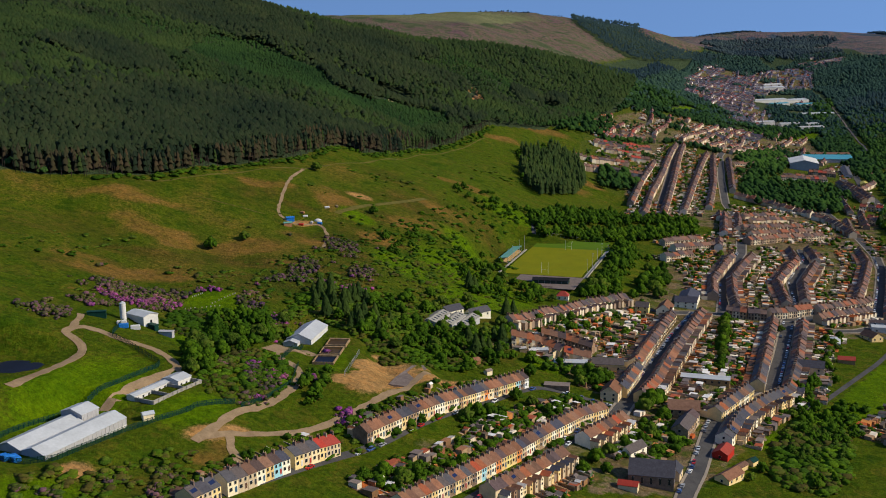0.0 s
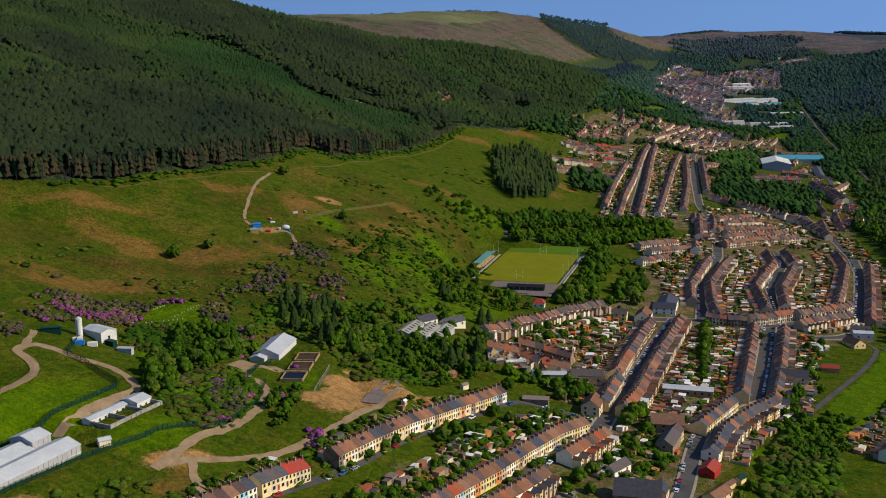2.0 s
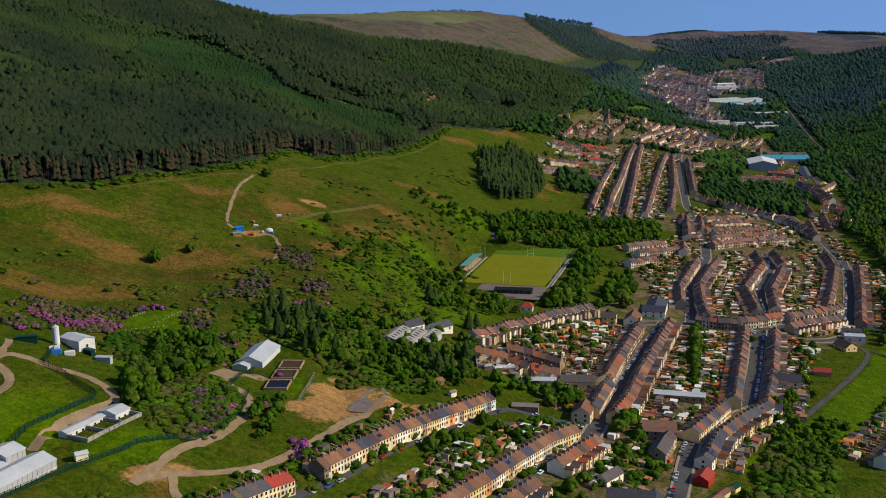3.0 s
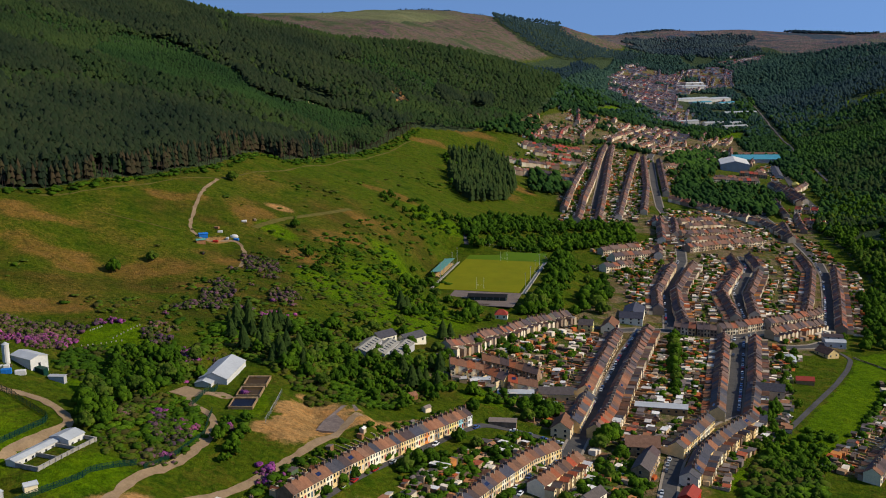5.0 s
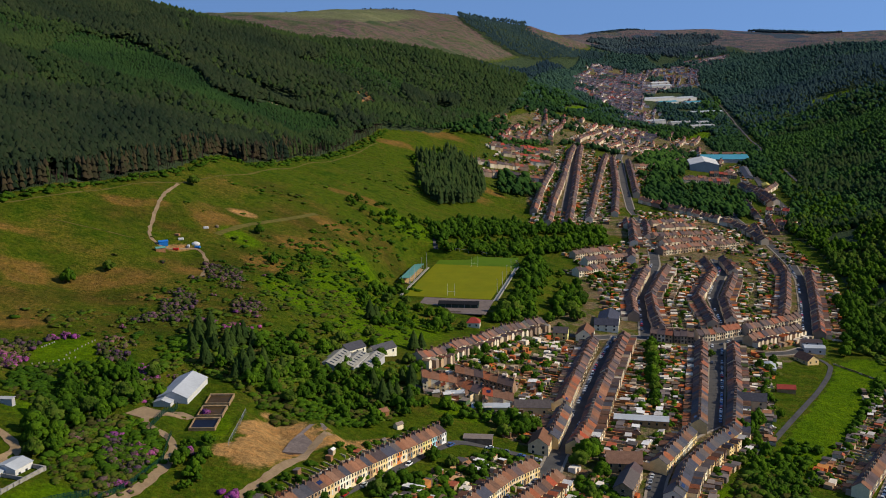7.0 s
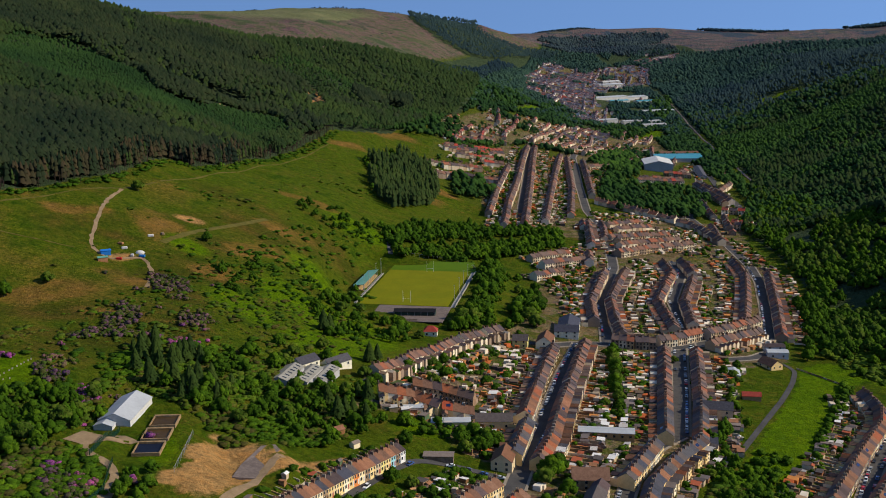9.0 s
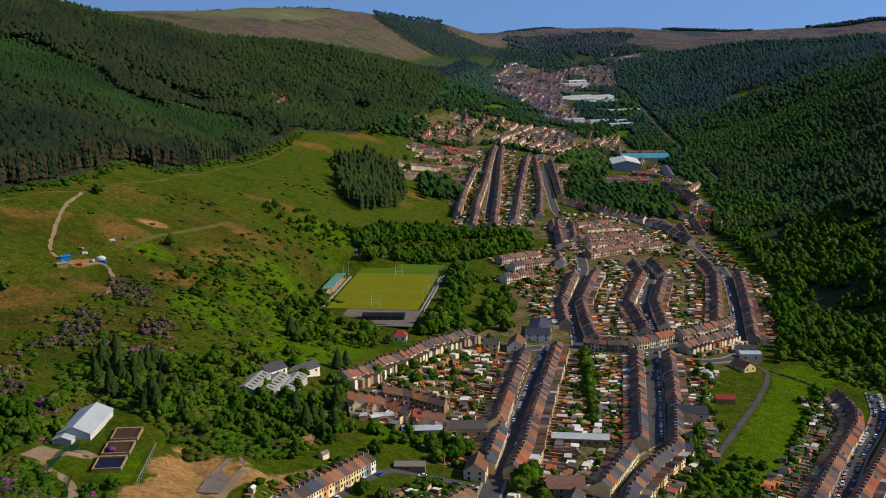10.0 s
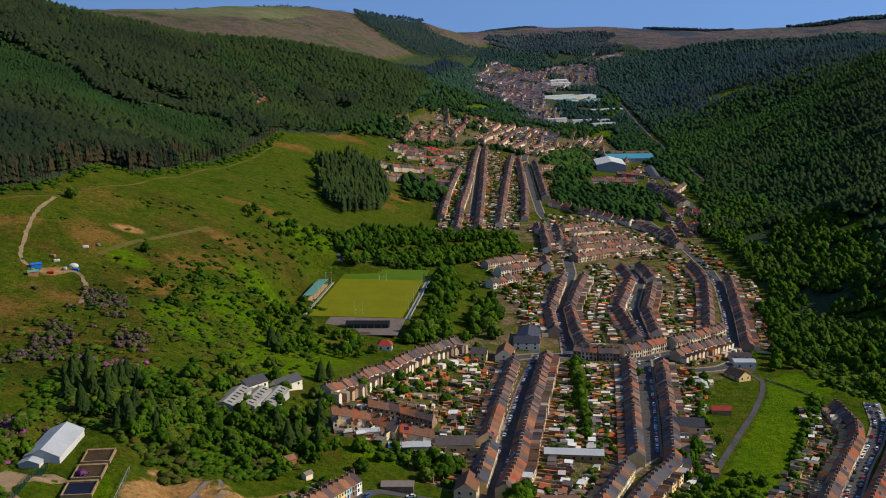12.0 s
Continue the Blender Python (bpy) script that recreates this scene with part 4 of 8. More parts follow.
bm = bmesh.new()
bmesh.ops.create_cone(bm, cap_ends=True, segments=8, radius1=0.17, radius2=0.13, depth=0.7, matrix=Matrix.Translation((0, 0, 0.3)))
POT = mesh_of("chimney_pot", bm, CLAY)
WALLS = {k: house_walls(m) for k, m in (("paint", WALL_PAINT), ("stone", WALL_STONE), ("bright", WALL_BRIGHT), ("brick", WALL_BRICK))}
ROOFS = {k: house_roof(m) for k, m in (("mixed", ROOF), ("warm", ROOF_WARM), ("slate", ROOF_SLATE), ("red", ROOF_RED))}
WINGS = [wing_mesh(a, b, g) for a, b, g in ((WALL_PAINT, ROOF, True), (WALL_PAINT, SHED_ROOF, False), (WALL_STONE, ROOF, True), (WALL_PAINT, ROOF_SLATE, False))]
STACK, WIN_UP, WIN_LOW, DOOR, PANELS = chimney_mesh(), window_mesh(1.1, 1.35), window_mesh(1.5, 1.5), door_mesh(), panel_mesh()
WORDS = {"paint": "cream and white painted", "stone": "grey rubble stone", "bright": "brightly painted", "brick": "yellow-brown brick"}
ROOF_WORDS = {"mixed": "brown tiled", "warm": "warm brown tiled", "slate": "dark slate", "red": "red tiled"}
rng = random.Random(7)
OUTLYING = []  # rows past the streets close by: pose, wall kind, roof kind, windows, rear wing
SITES = []  # centre, front heading and details of each house, for gardens and cars


SLOPED = {}


def sloped(me, k):
    """The mesh with its floor line falling by k along x, so that neighbours share one running ridge."""
    q = round(k, 2)
    if q == 0:
        return me
    if (me.name, q) not in SLOPED:
        made = me.copy()
        for v in made.vertices:
            v.co.z += q * v.co.x
        SLOPED[me.name, q] = made
    return SLOPED[me.name, q]


def house(x, y, turn, walls, roof, near, width, group, wing=True, stack=True, z=None, k=0.0):
    z = ground_at(x, y) if z is None else z
    m = pose(x, y, z + 0.1, 0, 0, turn) @ Matrix.Diagonal((width / WIDE, 1, 1, 1))
    SITES.append((x, y, z, turn, group, near))
    if y > 700:
        OUTLYING.append((m @ Matrix(((1, 0, 0, 0), (0, 1, 0, 0), (k, 0, 1, 0), (0, 0, 0, 1))), walls, roof, near, wing))
        return None
    ob = same("terraced_house", sloped(WALLS[walls], k), None, m)
    tagged(ob, f"{WORDS[walls]} terraced house with a {ROOF_WORDS[roof]} roof", "house", group)
    same("roof", sloped(ROOFS[roof], k), ob)
    if stack:
        flue = same("chimney", STACK, ob, pose(WIDE / 2 - 0.36, 0, RIDGE + k * (WIDE / 2 - 0.36)))
        for dy in (-0.5, 0.5) if near else ():
            same("chimney_pot", POT, flue, pose(0, dy, 1.38))
    if wing:
        u = rng.choice((-1.1, 1.1))
        same("rear_wing", WINGS[rng.randrange(4)], ob, pose(u, DEPTH / 2, k * u))
    if near:
        same("window", WIN_UP, ob, pose(-1.25, -DEPTH / 2 - 0.02, 3.3 + k * -1.25))
        same("window", WIN_UP, ob, pose(1.25, -DEPTH / 2 - 0.02, 3.3 + k * 1.25))
        same("window", WIN_LOW, ob, pose(-1.05, -DEPTH / 2 - 0.02, 0.9 + k * -1.05))
        same("door", DOOR, ob, pose(1.45, -DEPTH / 2 - 0.02, 0 + k * 1.45))
    if rng.random() < 0.09:
        k = math.degrees(math.atan2(RIDGE - EAVES, DEPTH / 2))
        s = rng.choice((-1, 1))
        same("solar_panel", PANELS, ob, pose(0, s * 2.2, RIDGE - 2.2 * (RIDGE - EAVES) / (DEPTH / 2) + 0.26, -s * k))
    return ob


def terrace(points, front, walls, roofs, near=False, group="terrace", width=5.0, wing=True):
    """A row of houses under one broken ridge line. front: 1, if they face the right hand of the line, else -1."""
    p = np.array(points, float)
    for a, b in zip(p, p[1:]):
        length = float(np.hypot(*(b - a)))
        n = max(1, int(round(length / width)))
        head = math.degrees(math.atan2(b[1] - a[1], b[0] - a[0]))
        turn = head if front == 1 else head + 180
        zs = np.array([ground_at(*(a + (b - a) * i / n)) for i in range(n + 1)])
        for _ in range(8):
            zs[1:-1] = 0.25 * zs[:-2] + 0.5 * zs[1:-1] + 0.25 * zs[2:]
        for i in range(n):
            x, y = a + (b - a) * (i + 0.5) / n
            k = float(np.clip((zs[i + 1] - zs[i]) / WIDE, -0.25, 0.25)) * front
            house(x, y, turn, rng.choice(walls), rng.choice(roofs), near, length / n + 0.02, group, wing, z=float(zs[i] + zs[i + 1]) / 2, k=k)


P, S, B, K = "paint", "stone", "bright", "brick"
MX, WM, SL, RD = "mixed", "warm", "slate", "red"
terrace([(-96, 375), (-89, 389)], 1, [P], [SL], True, "upper terrace")
terrace([(-87, 393), (-81, 402), (-68, 424)], 1, [P, P, P, B], [SL, MX], True, "upper terrace")
terrace([(-66.5, 427), (-58, 441.5)], 1, [P], [MX, SL], True, "upper terrace")
terrace([(-58, 441.5), (-50.5, 453)], 1, [P], [RD], True, "upper terrace")
terrace([(-40, 468.5), (-28, 486), (-13, 509), (15, 559), (41, 597)], 1, [P, P, P, P, S, B], [MX, MX, SL, WM], True, "upper terrace", 4.6)
terrace([(-21, 410), (3.5, 449), (17, 471.3), (30, 491.4), (46.5, 519.7), (66, 551.8), (82, 571)], 1, [P, P, P, B, S, P], [MX, WM, MX, WM, SL], True, "lower terrace", 4.6)
terrace([(15.5, 441.3), (27, 457.5), (38, 474), (53, 497.5)], -1, [P, S, P], [MX, WM], True, "back terrace")
terrace([(65.5, 521), (80.5, 544.5), (91.5, 561)], -1, [P, S, P], [WM, MX], True, "back terrace")
terrace([(145.4, 581.5), (160.5, 603.9), (176, 628.5)], 1, [P], [SL, MX], True, "curved street row")
terrace([(145.9, 553.3), (158.2, 579), (182, 611.1), (203.4, 635.6)], -1, [K, K, P], [SL, SL, MX], True, "curved street row", 5.6)
terrace([(165.9, 804.8), (114.7, 660)], -1, [P, S, P], [WM, MX, WM], True, "long street row")
terrace([(114.2, 651.5), (97.1, 605.4)], -1, [P, P], [SL, MX], True, "long street row")
terrace([(192.2, 820.9), (153.6, 717), (135.1, 667.2), (121.9, 628.8), (107.6, 598.1)], 1, [P, S, K], [MX, WM], False, "long street row")
terrace([(242, 805), (205.2, 697.8), (185, 639.5)], -1, [P, S], [SL, SL, MX], True, "shaded street row")
terrace([(264.2, 804.2), (226.9, 698.4), (202.8, 636.1)], 1, [K, S], [SL, SL, MX], False, "shaded street row")
terrace([(214, 831), (228.2, 824.5), (242, 822)], 1, [S, P], [MX, SL], True, "cross street row", wing=False)
terrace([(245.1, 826.7), (258.7, 831), (283.5, 847.4)], 1, [S, P], [MX, SL], True, "cross street row", wing=False)
terrace([(287, 844), (310.9, 862.5), (345.8, 889.6)], 1, [P, P, S], [MX], True, "cross street row", wing=False)
terrace([(279.6, 818), (304.5, 835.3), (333, 858)], -1, [P, P, S], [MX, WM], False, "cross street row")
terrace([(268.2, 1034.1), (225.1, 927.1), (213, 872.9)], -1, [P, S], [WM, MX], False, "bend street row")
terrace([(290.5, 1043.7), (244.6, 938.3), (231.2, 882), (223.5, 840.1)], 1, [P, S], [MX, WM], False, "bend street row")
terrace([(338.6, 1084.7), (331.1, 1038.6), (282.7, 936.1), (268, 856.1)], -1, [P, S], [MX, WM], False, "bend street row")
terrace([(361.2, 1097.1), (350.8, 1038.3)], 1, [P, S], [MX, SL], False, "bend street row")
terrace([(343.8, 1020.2), (304.7, 934.3), (285.3, 865)], 1, [P, S], [MX, SL], False, "bend street row")
terrace([(416.4, 1109.8), (400.6, 1041), (357.1, 937), (328.3, 873.4)], -1, [P, S, P], [MX, WM], False, "east street row")
terrace([(428.6, 1055.1), (383.4, 940), (345, 845.9)], 1, [P, S], [WM, MX], False, "east street row")
terrace([(341.8, 1274.1), (389.7, 1303.1)], 1, [P, S], [MX], False, "north row")
terrace([(322.5, 1199.7), (396.9, 1231.3)], 1, [P], [MX, WM], True, "north row")
terrace([(307.7, 1123.5), (348.3, 1152.7), (403.4, 1182.5)], 1, [P], [MX], True, "north row")
terrace([(322, 1165), (398, 1204)], 1, [P], [WM, MX], False, "north row")
terrace([(344.9, 1250), (390, 1272)], 1, [P, S], [SL, MX], False, "north row")
terrace([(436, 1314), (446.8, 1304.9), (448, 1257), (444.6, 1201.7)], 1, [P, S], [SL, MX], False, "north row")
terrace([(322.7, 1284.7), (291.3, 1157)], 1, [P, K], [MX, WM], False, "north row", 6.0)
terrace([(276.4, 1116.5), (265.2, 1071.3)], 1, [K, S], [MX], False, "north row", 7.0, False)
terrace([(217, 1053), (238.6, 1068.6), (264.2, 1086.4)], 1, [P], [WM], True, "north row", 6.0, False)
terrace([(199.4, 1009.3), (229, 1031.3)], 1, [P], [WM], True, "north row", 6.0, False)
terrace([(212, 1080), (255, 1108)], 1, [P], [WM], True, "north row", 6.0, False)
terrace([(38.6, 701.7), (51.4, 716), (66.8, 742.5), (92.5, 783.7), (101.7, 797.8)], -1, [P], [WM, MX, SL, WM], False, "hillside row")
terrace([(102.9, 800.9), (119.8, 818.5)], -1, [P], [SL], False, "hillside row")
terrace([(122.7, 824.4), (136.4, 836.5)], -1, [P], [SL, MX], False, "hillside row")
terrace([(59.4, 691.2), (75.3, 690), (92.1, 683)], 1, [S], [MX], True, "lower hillside row", wing=False)
terrace([(39, 672.5), (58.3, 672.5), (71.2, 662.4), (88, 659.8)], -1, [P], [MX, WM], False, "lower hillside row")
terrace([(341, 724), (334, 690), (322, 668.4), (292.6, 633), (270.3, 604.7), (240, 566)], -1, [P, S], [WM, MX], True, "terrace by the green")
terrace([(372, 705), (346.7, 667.9), (322.7, 637.9), (292.9, 602.5), (262, 566)], 1, [P, S], [WM, MX], False, "terrace by the green")
far_start = len(SITES)
terrace([(367.3, 1786.7), (289.6, 1494.6), (249.9, 1361.5), (222.7, 1252.8)], -1, [P, S], [MX, WM], False, "far street row", 6.2, False)
terrace([(382.7, 1803.9), (300.9, 1470.9), (248, 1264.1)], 1, [P, S], [MX, SL], False, "far street row", 6.2, False)
terrace([(408.3, 1706), (352.6, 1464), (314.6, 1325.7)], -1, [P, S], [MX, SL], False, "far street row", 6.2, False)
terrace([(429.3, 1695.5), (380.1, 1476.4), (370.7, 1435.5)], 1, [P, S], [SL, MX], False, "far street row", 6.2, False)
terrace([(275, 1283), (326, 1461), (404, 1729)], -1, [P, S], [MX, SL], False, "far street row", 6.2, False)
terrace([(219, 1318), (253, 1441), (291, 1562)], -1, [P, S], [MX, WM], False, "far street row", 6.2, False)
terrace([(240, 1643.9), (270.2, 1645.9), (303.6, 1653.9)], 1, [P], [SL], False, "far side row", 5.5, False)
terrace([(255, 1665), (305, 1675)], 1, [P], [RD], False, "far side row", 6, False)
terrace([(261.4, 1576.4), (288.1, 1576.8)], 1, [P], [RD, MX], False, "far side row", 6, False)
terrace([(170.8, 1459), (219.5, 1483.2), (260.7, 1476.3)], 1, [P], [MX], False, "far side row", 6, False)
terrace([(196.6, 1518.1), (239, 1534.6)], 1, [P], [MX, WM], False, "far side row", 6, False)
terrace([(368.7, 1411.2), (392.1, 1384.1), (416.8, 1353.8), (438, 1322)], 1, [P, S], [SL, SL, MX], False, "far side row", 6, False)


# the further rows are joined, each house still with its walls, roof, chimney, wing and windows
def by_island(name, cols, **kw):
    return surface(name, cols, by="island", **kw)


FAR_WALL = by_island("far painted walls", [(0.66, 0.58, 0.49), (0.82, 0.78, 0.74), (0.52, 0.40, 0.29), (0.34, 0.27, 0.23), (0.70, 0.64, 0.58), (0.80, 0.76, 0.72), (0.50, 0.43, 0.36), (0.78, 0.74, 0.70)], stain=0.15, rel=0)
# brown tiles greyed towards mauve: the far town's haze is in the colour
ROOF_HAZED = by_island("far roof tiles", [(0.1132, 0.081, 0.0948), (0.1556, 0.1074, 0.1185), (0.0754, 0.0651, 0.0948), (0.1792, 0.1144, 0.1185), (0.1037, 0.0827, 0.103), (0.2121, 0.0924, 0.0804), (0.1273, 0.1003, 0.1236), (0.066, 0.0598, 0.0927)], rough=0.75, stain=0.28, rel=0.3)
ROW_PAINT = by_island("row house walls", [(0.62, 0.4982, 0.3444), (0.76, 0.658, 0.492), (0.5, 0.3478, 0.205), (0.3, 0.2162, 0.1558), (0.6, 0.4794, 0.3362), (0.25, 0.1786, 0.1312), (0.48, 0.376, 0.2624), (0.72, 0.6204, 0.4592)], stain=0.15, rel=0)
ROW_TILE = by_island("row house roof tiles", [(0.1482, 0.0854, 0.0664), (0.204, 0.112, 0.0808), (0.0945, 0.0702, 0.0718), (0.2255, 0.1138, 0.0789), (0.1309, 0.0872, 0.0736), (0.2684, 0.0949, 0.0539), (0.161, 0.1062, 0.0879), (0.0859, 0.0645, 0.07)], rough=0.75, stain=0.28, rel=0.3)
FAR_RED = by_island("far red roofs", [(0.36, 0.06, 0.04), (0.28, 0.075, 0.05)], rough=0.75, stain=0.2, rel=0)
FAR_SHED = by_island("far sheds and lean-tos", [(0.72, 0.612, 0.4758), (0.13, 0.09, 0.0624), (0.3, 0.189, 0.1092), (0.52, 0.423, 0.312), (0.45, 0.108, 0.0312), (0.78, 0.675, 0.546), (0.4, 0.171, 0.0624), (0.16, 0.108, 0.078), (0.07, 0.09, 0.0312), (0.5, 0.198, 0.0546), (0.11, 0.081, 0.0624), (0.36, 0.27, 0.1794)], stain=0.2, rel=0)
FAR_YARD = by_island("far yards and beds", [(0.1656, 0.09, 0.047), (0.069, 0.085, 0.0072), (0.414, 0.12, 0.0325), (0.4692, 0.27, 0.1445), (0.0828, 0.09, 0.0087), (0.1242, 0.07, 0.0433), (0.069, 0.08, 0.0072), (0.276, 0.15, 0.0795), (0.138, 0.09, 0.0578)], stain=0.4, rel=0.4)


def box_arrays(x0, x1, y0, y1, z0, z1):
    c = np.array([(x, y, z) for z in (z0, z1) for x, y in ((x0, y0), (x1, y0), (x1, y1), (x0, y1))], float)
    f = np.array([(4, 5, 6), (4, 6, 7), (0, 1, 5), (0, 5, 4), (1, 2, 6), (1, 6, 5), (2, 3, 7), (2, 7, 6), (3, 0, 4), (3, 4, 7)])
    return c, f


def gable_arrays(w, d, eaves, ridge, sunk=2.0):
    """Walls and roof of a plain gabled house, as two pairs of arrays."""
    h = d / 2
    wall = np.array([(x, y, z) for x in (-w / 2, w / 2) for y, z in ((-h, -sunk), (h, -sunk), (h, eaves), (0, ridge), (-h, eaves))], float)
    wf = np.array([(0, 4, 3), (0, 3, 2), (0, 2, 1), (5, 6, 7), (5, 7, 8), (5, 8, 9), (0, 5, 9), (0, 9, 4), (1, 2, 7), (1, 7, 6)])
    o, t = 0.35, 0.22
    k = (ridge - eaves) / h
    roof = np.array([(x, y, z) for x in (-w / 2, w / 2) for y, z in ((-h - o, eaves - o * k + 0.02), (-h - o, eaves - o * k + t), (0, ridge + t), (h + o, eaves - o * k + t), (h + o, eaves - o * k + 0.02), (0, ridge + 0.02))], float)
    rf = []
    for i in range(6):
        j = (i + 1) % 6
        rf += [(i, j, 6 + j), (i, 6 + j, 6 + i)]
    for b in (0, 6):
        rf += [(b, b + 1, b + 2), (b, b + 2, b + 5), (b + 5, b + 2, b + 3), (b + 5, b + 3, b + 4)]
    return (wall, wf), (roof, np.array(rf))


class Heap:
    """Collects transformed arrays into one mesh of several materials."""

    def __init__(self):
        self.co, self.tri, self.slot, self.n = [], [], [], 0

    def add(self, arrays, m, slot):
        co, tri = arrays
        r = np.array(m)
        self.co.append(co @ r[:3, :3].T + r[:3, 3])
        self.tri.append(tri + self.n)
        self.slot.append(np.full(len(tri), slot))
        self.n += len(co)

    def place(self, name, materials, label, category):
        me = quick_mesh(name, np.concatenate(self.co), np.concatenate(self.tri), materials, False, np.concatenate(self.slot))
        return tagged(new(name, me), label, category, kind="stuff")


ROW_WALL, ROW_ROOF = gable_arrays(WIDE, DEPTH, EAVES, RIDGE)
WING_WALL, WING_ROOF = gable_arrays(4.6, 2.7, 3.6, 4.6)
STACK_BOX = box_arrays(-0.35, 0.35, -0.8, 0.8, -1.2, 1.5)
PANE_UP, PANE_LOW, LEAF_DOOR = box_arrays(-0.55, 0.55, -0.1, 0.02, 0, 1.35), box_arrays(-0.75, 0.75, -0.1, 0.02, 0, 1.5), box_arrays(-0.5, 0.5, -0.1, 0.02, 0, 2.2)


def add_house(heap, m, red, windows, wing):
    heap.add(ROW_WALL, m, 0)
    heap.add(ROW_ROOF, m, 2 if red else 1)
    heap.add(STACK_BOX, m @ pose(WIDE / 2 - 0.36, 0, RIDGE), 3)
    if windows:
        for arrays, x, z in ((PANE_UP, -1.25, 3.3), (PANE_UP, 1.25, 3.3), (PANE_LOW, -1.05, 0.9), (LEAF_DOOR, 1.45, 0)):
            heap.add(arrays, m @ pose(x, -DEPTH / 2 - 0.02, z), 4)
    if wing:
        n = m @ pose(rng.choice((-1.1, 1.1)), DEPTH / 2 + 2.3, 0, 0, 0, 90)
        heap.add(WING_WALL, n, 0)
        heap.add(WING_ROOF, n, rng.choice((1, 1, 5)))



# ---- trees ----
def ball(detail):
    """A unit icosphere as arrays."""
    bm = bmesh.new()
    bmesh.ops.create_icosphere(bm, subdivisions=detail, radius=1.0)
    co = np.array([v.co[:] for v in bm.verts])
    tri = np.array([[v.index for v in f.verts] for f in bm.faces])
    bm.free()
    return co, tri


BALLS = {k: ball(k) for k in (1, 2)}


def crown_arrays(seed, lumps, size, detail=1, rough=0.22, tufts=0, leaf=0.6, squat=0.8, small=1.0):
    """A lumpy leaf crown: jagged overlapping clumps, with loose leaf tufts round them where asked, as arrays."""
    r = np.random.default_rng(seed)
    unit, faces = BALLS[detail]
    co, tri, at, mids = [], [], 0, []
    for k in range(lumps):
        a = 2.4 * k + r.uniform(-0.5, 0.5)
        q = 0.0 if k == 0 else (0.58 + 0.12 * (1 - small)) * math.sqrt((k + 0.5) / lumps)
        mid = np.array([q * math.cos(a), q * math.sin(a), 0.52 + 0.34 * (1 - q * 1.6) + r.uniform(-0.12, 0.1)])
        rad = r.uniform(0.3, 0.5) * small * (1.5 if k < 2 else 1)
        v = unit * rad * (1 + rough * r.normal(size=(len(unit), 1))) * (1, 1, squat) + mid
        co.append(v)
        tri.append(faces + at)
        at += len(v)
        mids.append((mid, rad))
    co = np.concatenate(co)
    tri = np.concatenate(tri)
    if tufts:
        k = r.integers(0, lumps, tufts)
        d = r.normal(size=(tufts, 3))
        d /= np.linalg.norm(d, axis=1)[:, None]
        d[:, 2] = np.abs(d[:, 2])
        c = np.array([mids[i][0] for i in k]) + d * np.array([mids[i][1] for i in k])[:, None] * (1.0, 1.0, squat)
        u = np.cross(d, r.normal(size=(tufts, 3)))
        u /= np.linalg.norm(u, axis=1)[:, None]
        w = np.cross(d, u)
        s = leaf / size[0] * r.uniform(0.6, 1.4, (tufts, 1))
        card = np.stack([c - u * s, c - w * s * 0.7 + d * s * 0.3, c + u * s, c + w * s * 0.7 + d * s * 0.3], 1).reshape(-1, 3)
        i = np.arange(tufts)[:, None] * 4 + len(co)
        tri = np.concatenate([tri, i + np.array([[0, 1, 2]]), i + np.array([[0, 2, 3]])])
        co = np.concatenate([co, card])
    return co * np.array(size), tri


def trunk_mesh(height, radius, seed):
    bm = bmesh.new()
    r = random.Random(seed)
    bmesh.ops.create_cone(bm, cap_ends=True, segments=7, radius1=radius, radius2=radius * 0.5, depth=height + 1.5, matrix=Matrix.Translation((0, 0, height / 2 - 0.75)))
    for i in range(4):
        a = i * 1.6 + r.random()
        m = Matrix.Translation((0, 0, height * r.uniform(0.5, 0.8))) @ Euler((radians(45), 0, a)).to_matrix().to_4x4() @ Matrix.Translation((0, 0, height * 0.28))
        bmesh.ops.create_cone(bm, cap_ends=True, segments=5, radius1=radius * 0.4, radius2=radius * 0.15, depth=height * 0.6, matrix=m)
    return mesh_of("trunk", bm, BARK)


CROWNS = [quick_mesh("crown", *crown_arrays(s, 24, (6.2, 6.2, 8.0), 1, 0.2, 420, 0.5, small=0.68), [LEAF if s % 3 else LEAF_DARK], True) for s in range(6)]
TRUNKS = [trunk_mesh(4.5, 0.32, s) for s in range(3)]


def fir_arrays(seed, tiers=4, sides=8, height=12.0, radius=2.3, notch=0.55, taper=0.78, low=0.12):
    """Stacked ragged whorls of a conifer, as arrays."""
    r = np.random.default_rng(seed)
    co, tri = [], []
    for k in range(tiers):
        z0 = height * (low + (0.86 - low) * k / tiers)
        z1 = min(height, z0 + height * (0.42 if k < tiers - 1 else 0.3))
        rad = radius * (1 - taper * k / tiers)
        base = len(co)
        for i in range(sides):
            a = 2 * math.pi * (i + 0.5 * (k % 2)) / sides
            q = rad * (1.0 if i % 2 else notch) * r.uniform(0.8, 1.2)
            co.append((q * math.cos(a), q * math.sin(a), z0 + (0.0 if i % 2 else 0.06 * height) + r.normal() * 0.2))
        co.append((0, 0, z1))
        tri += [(base + i, base + (i + 1) % sides, base + sides) for i in range(sides)]
    return np.array(co), np.array(tri)


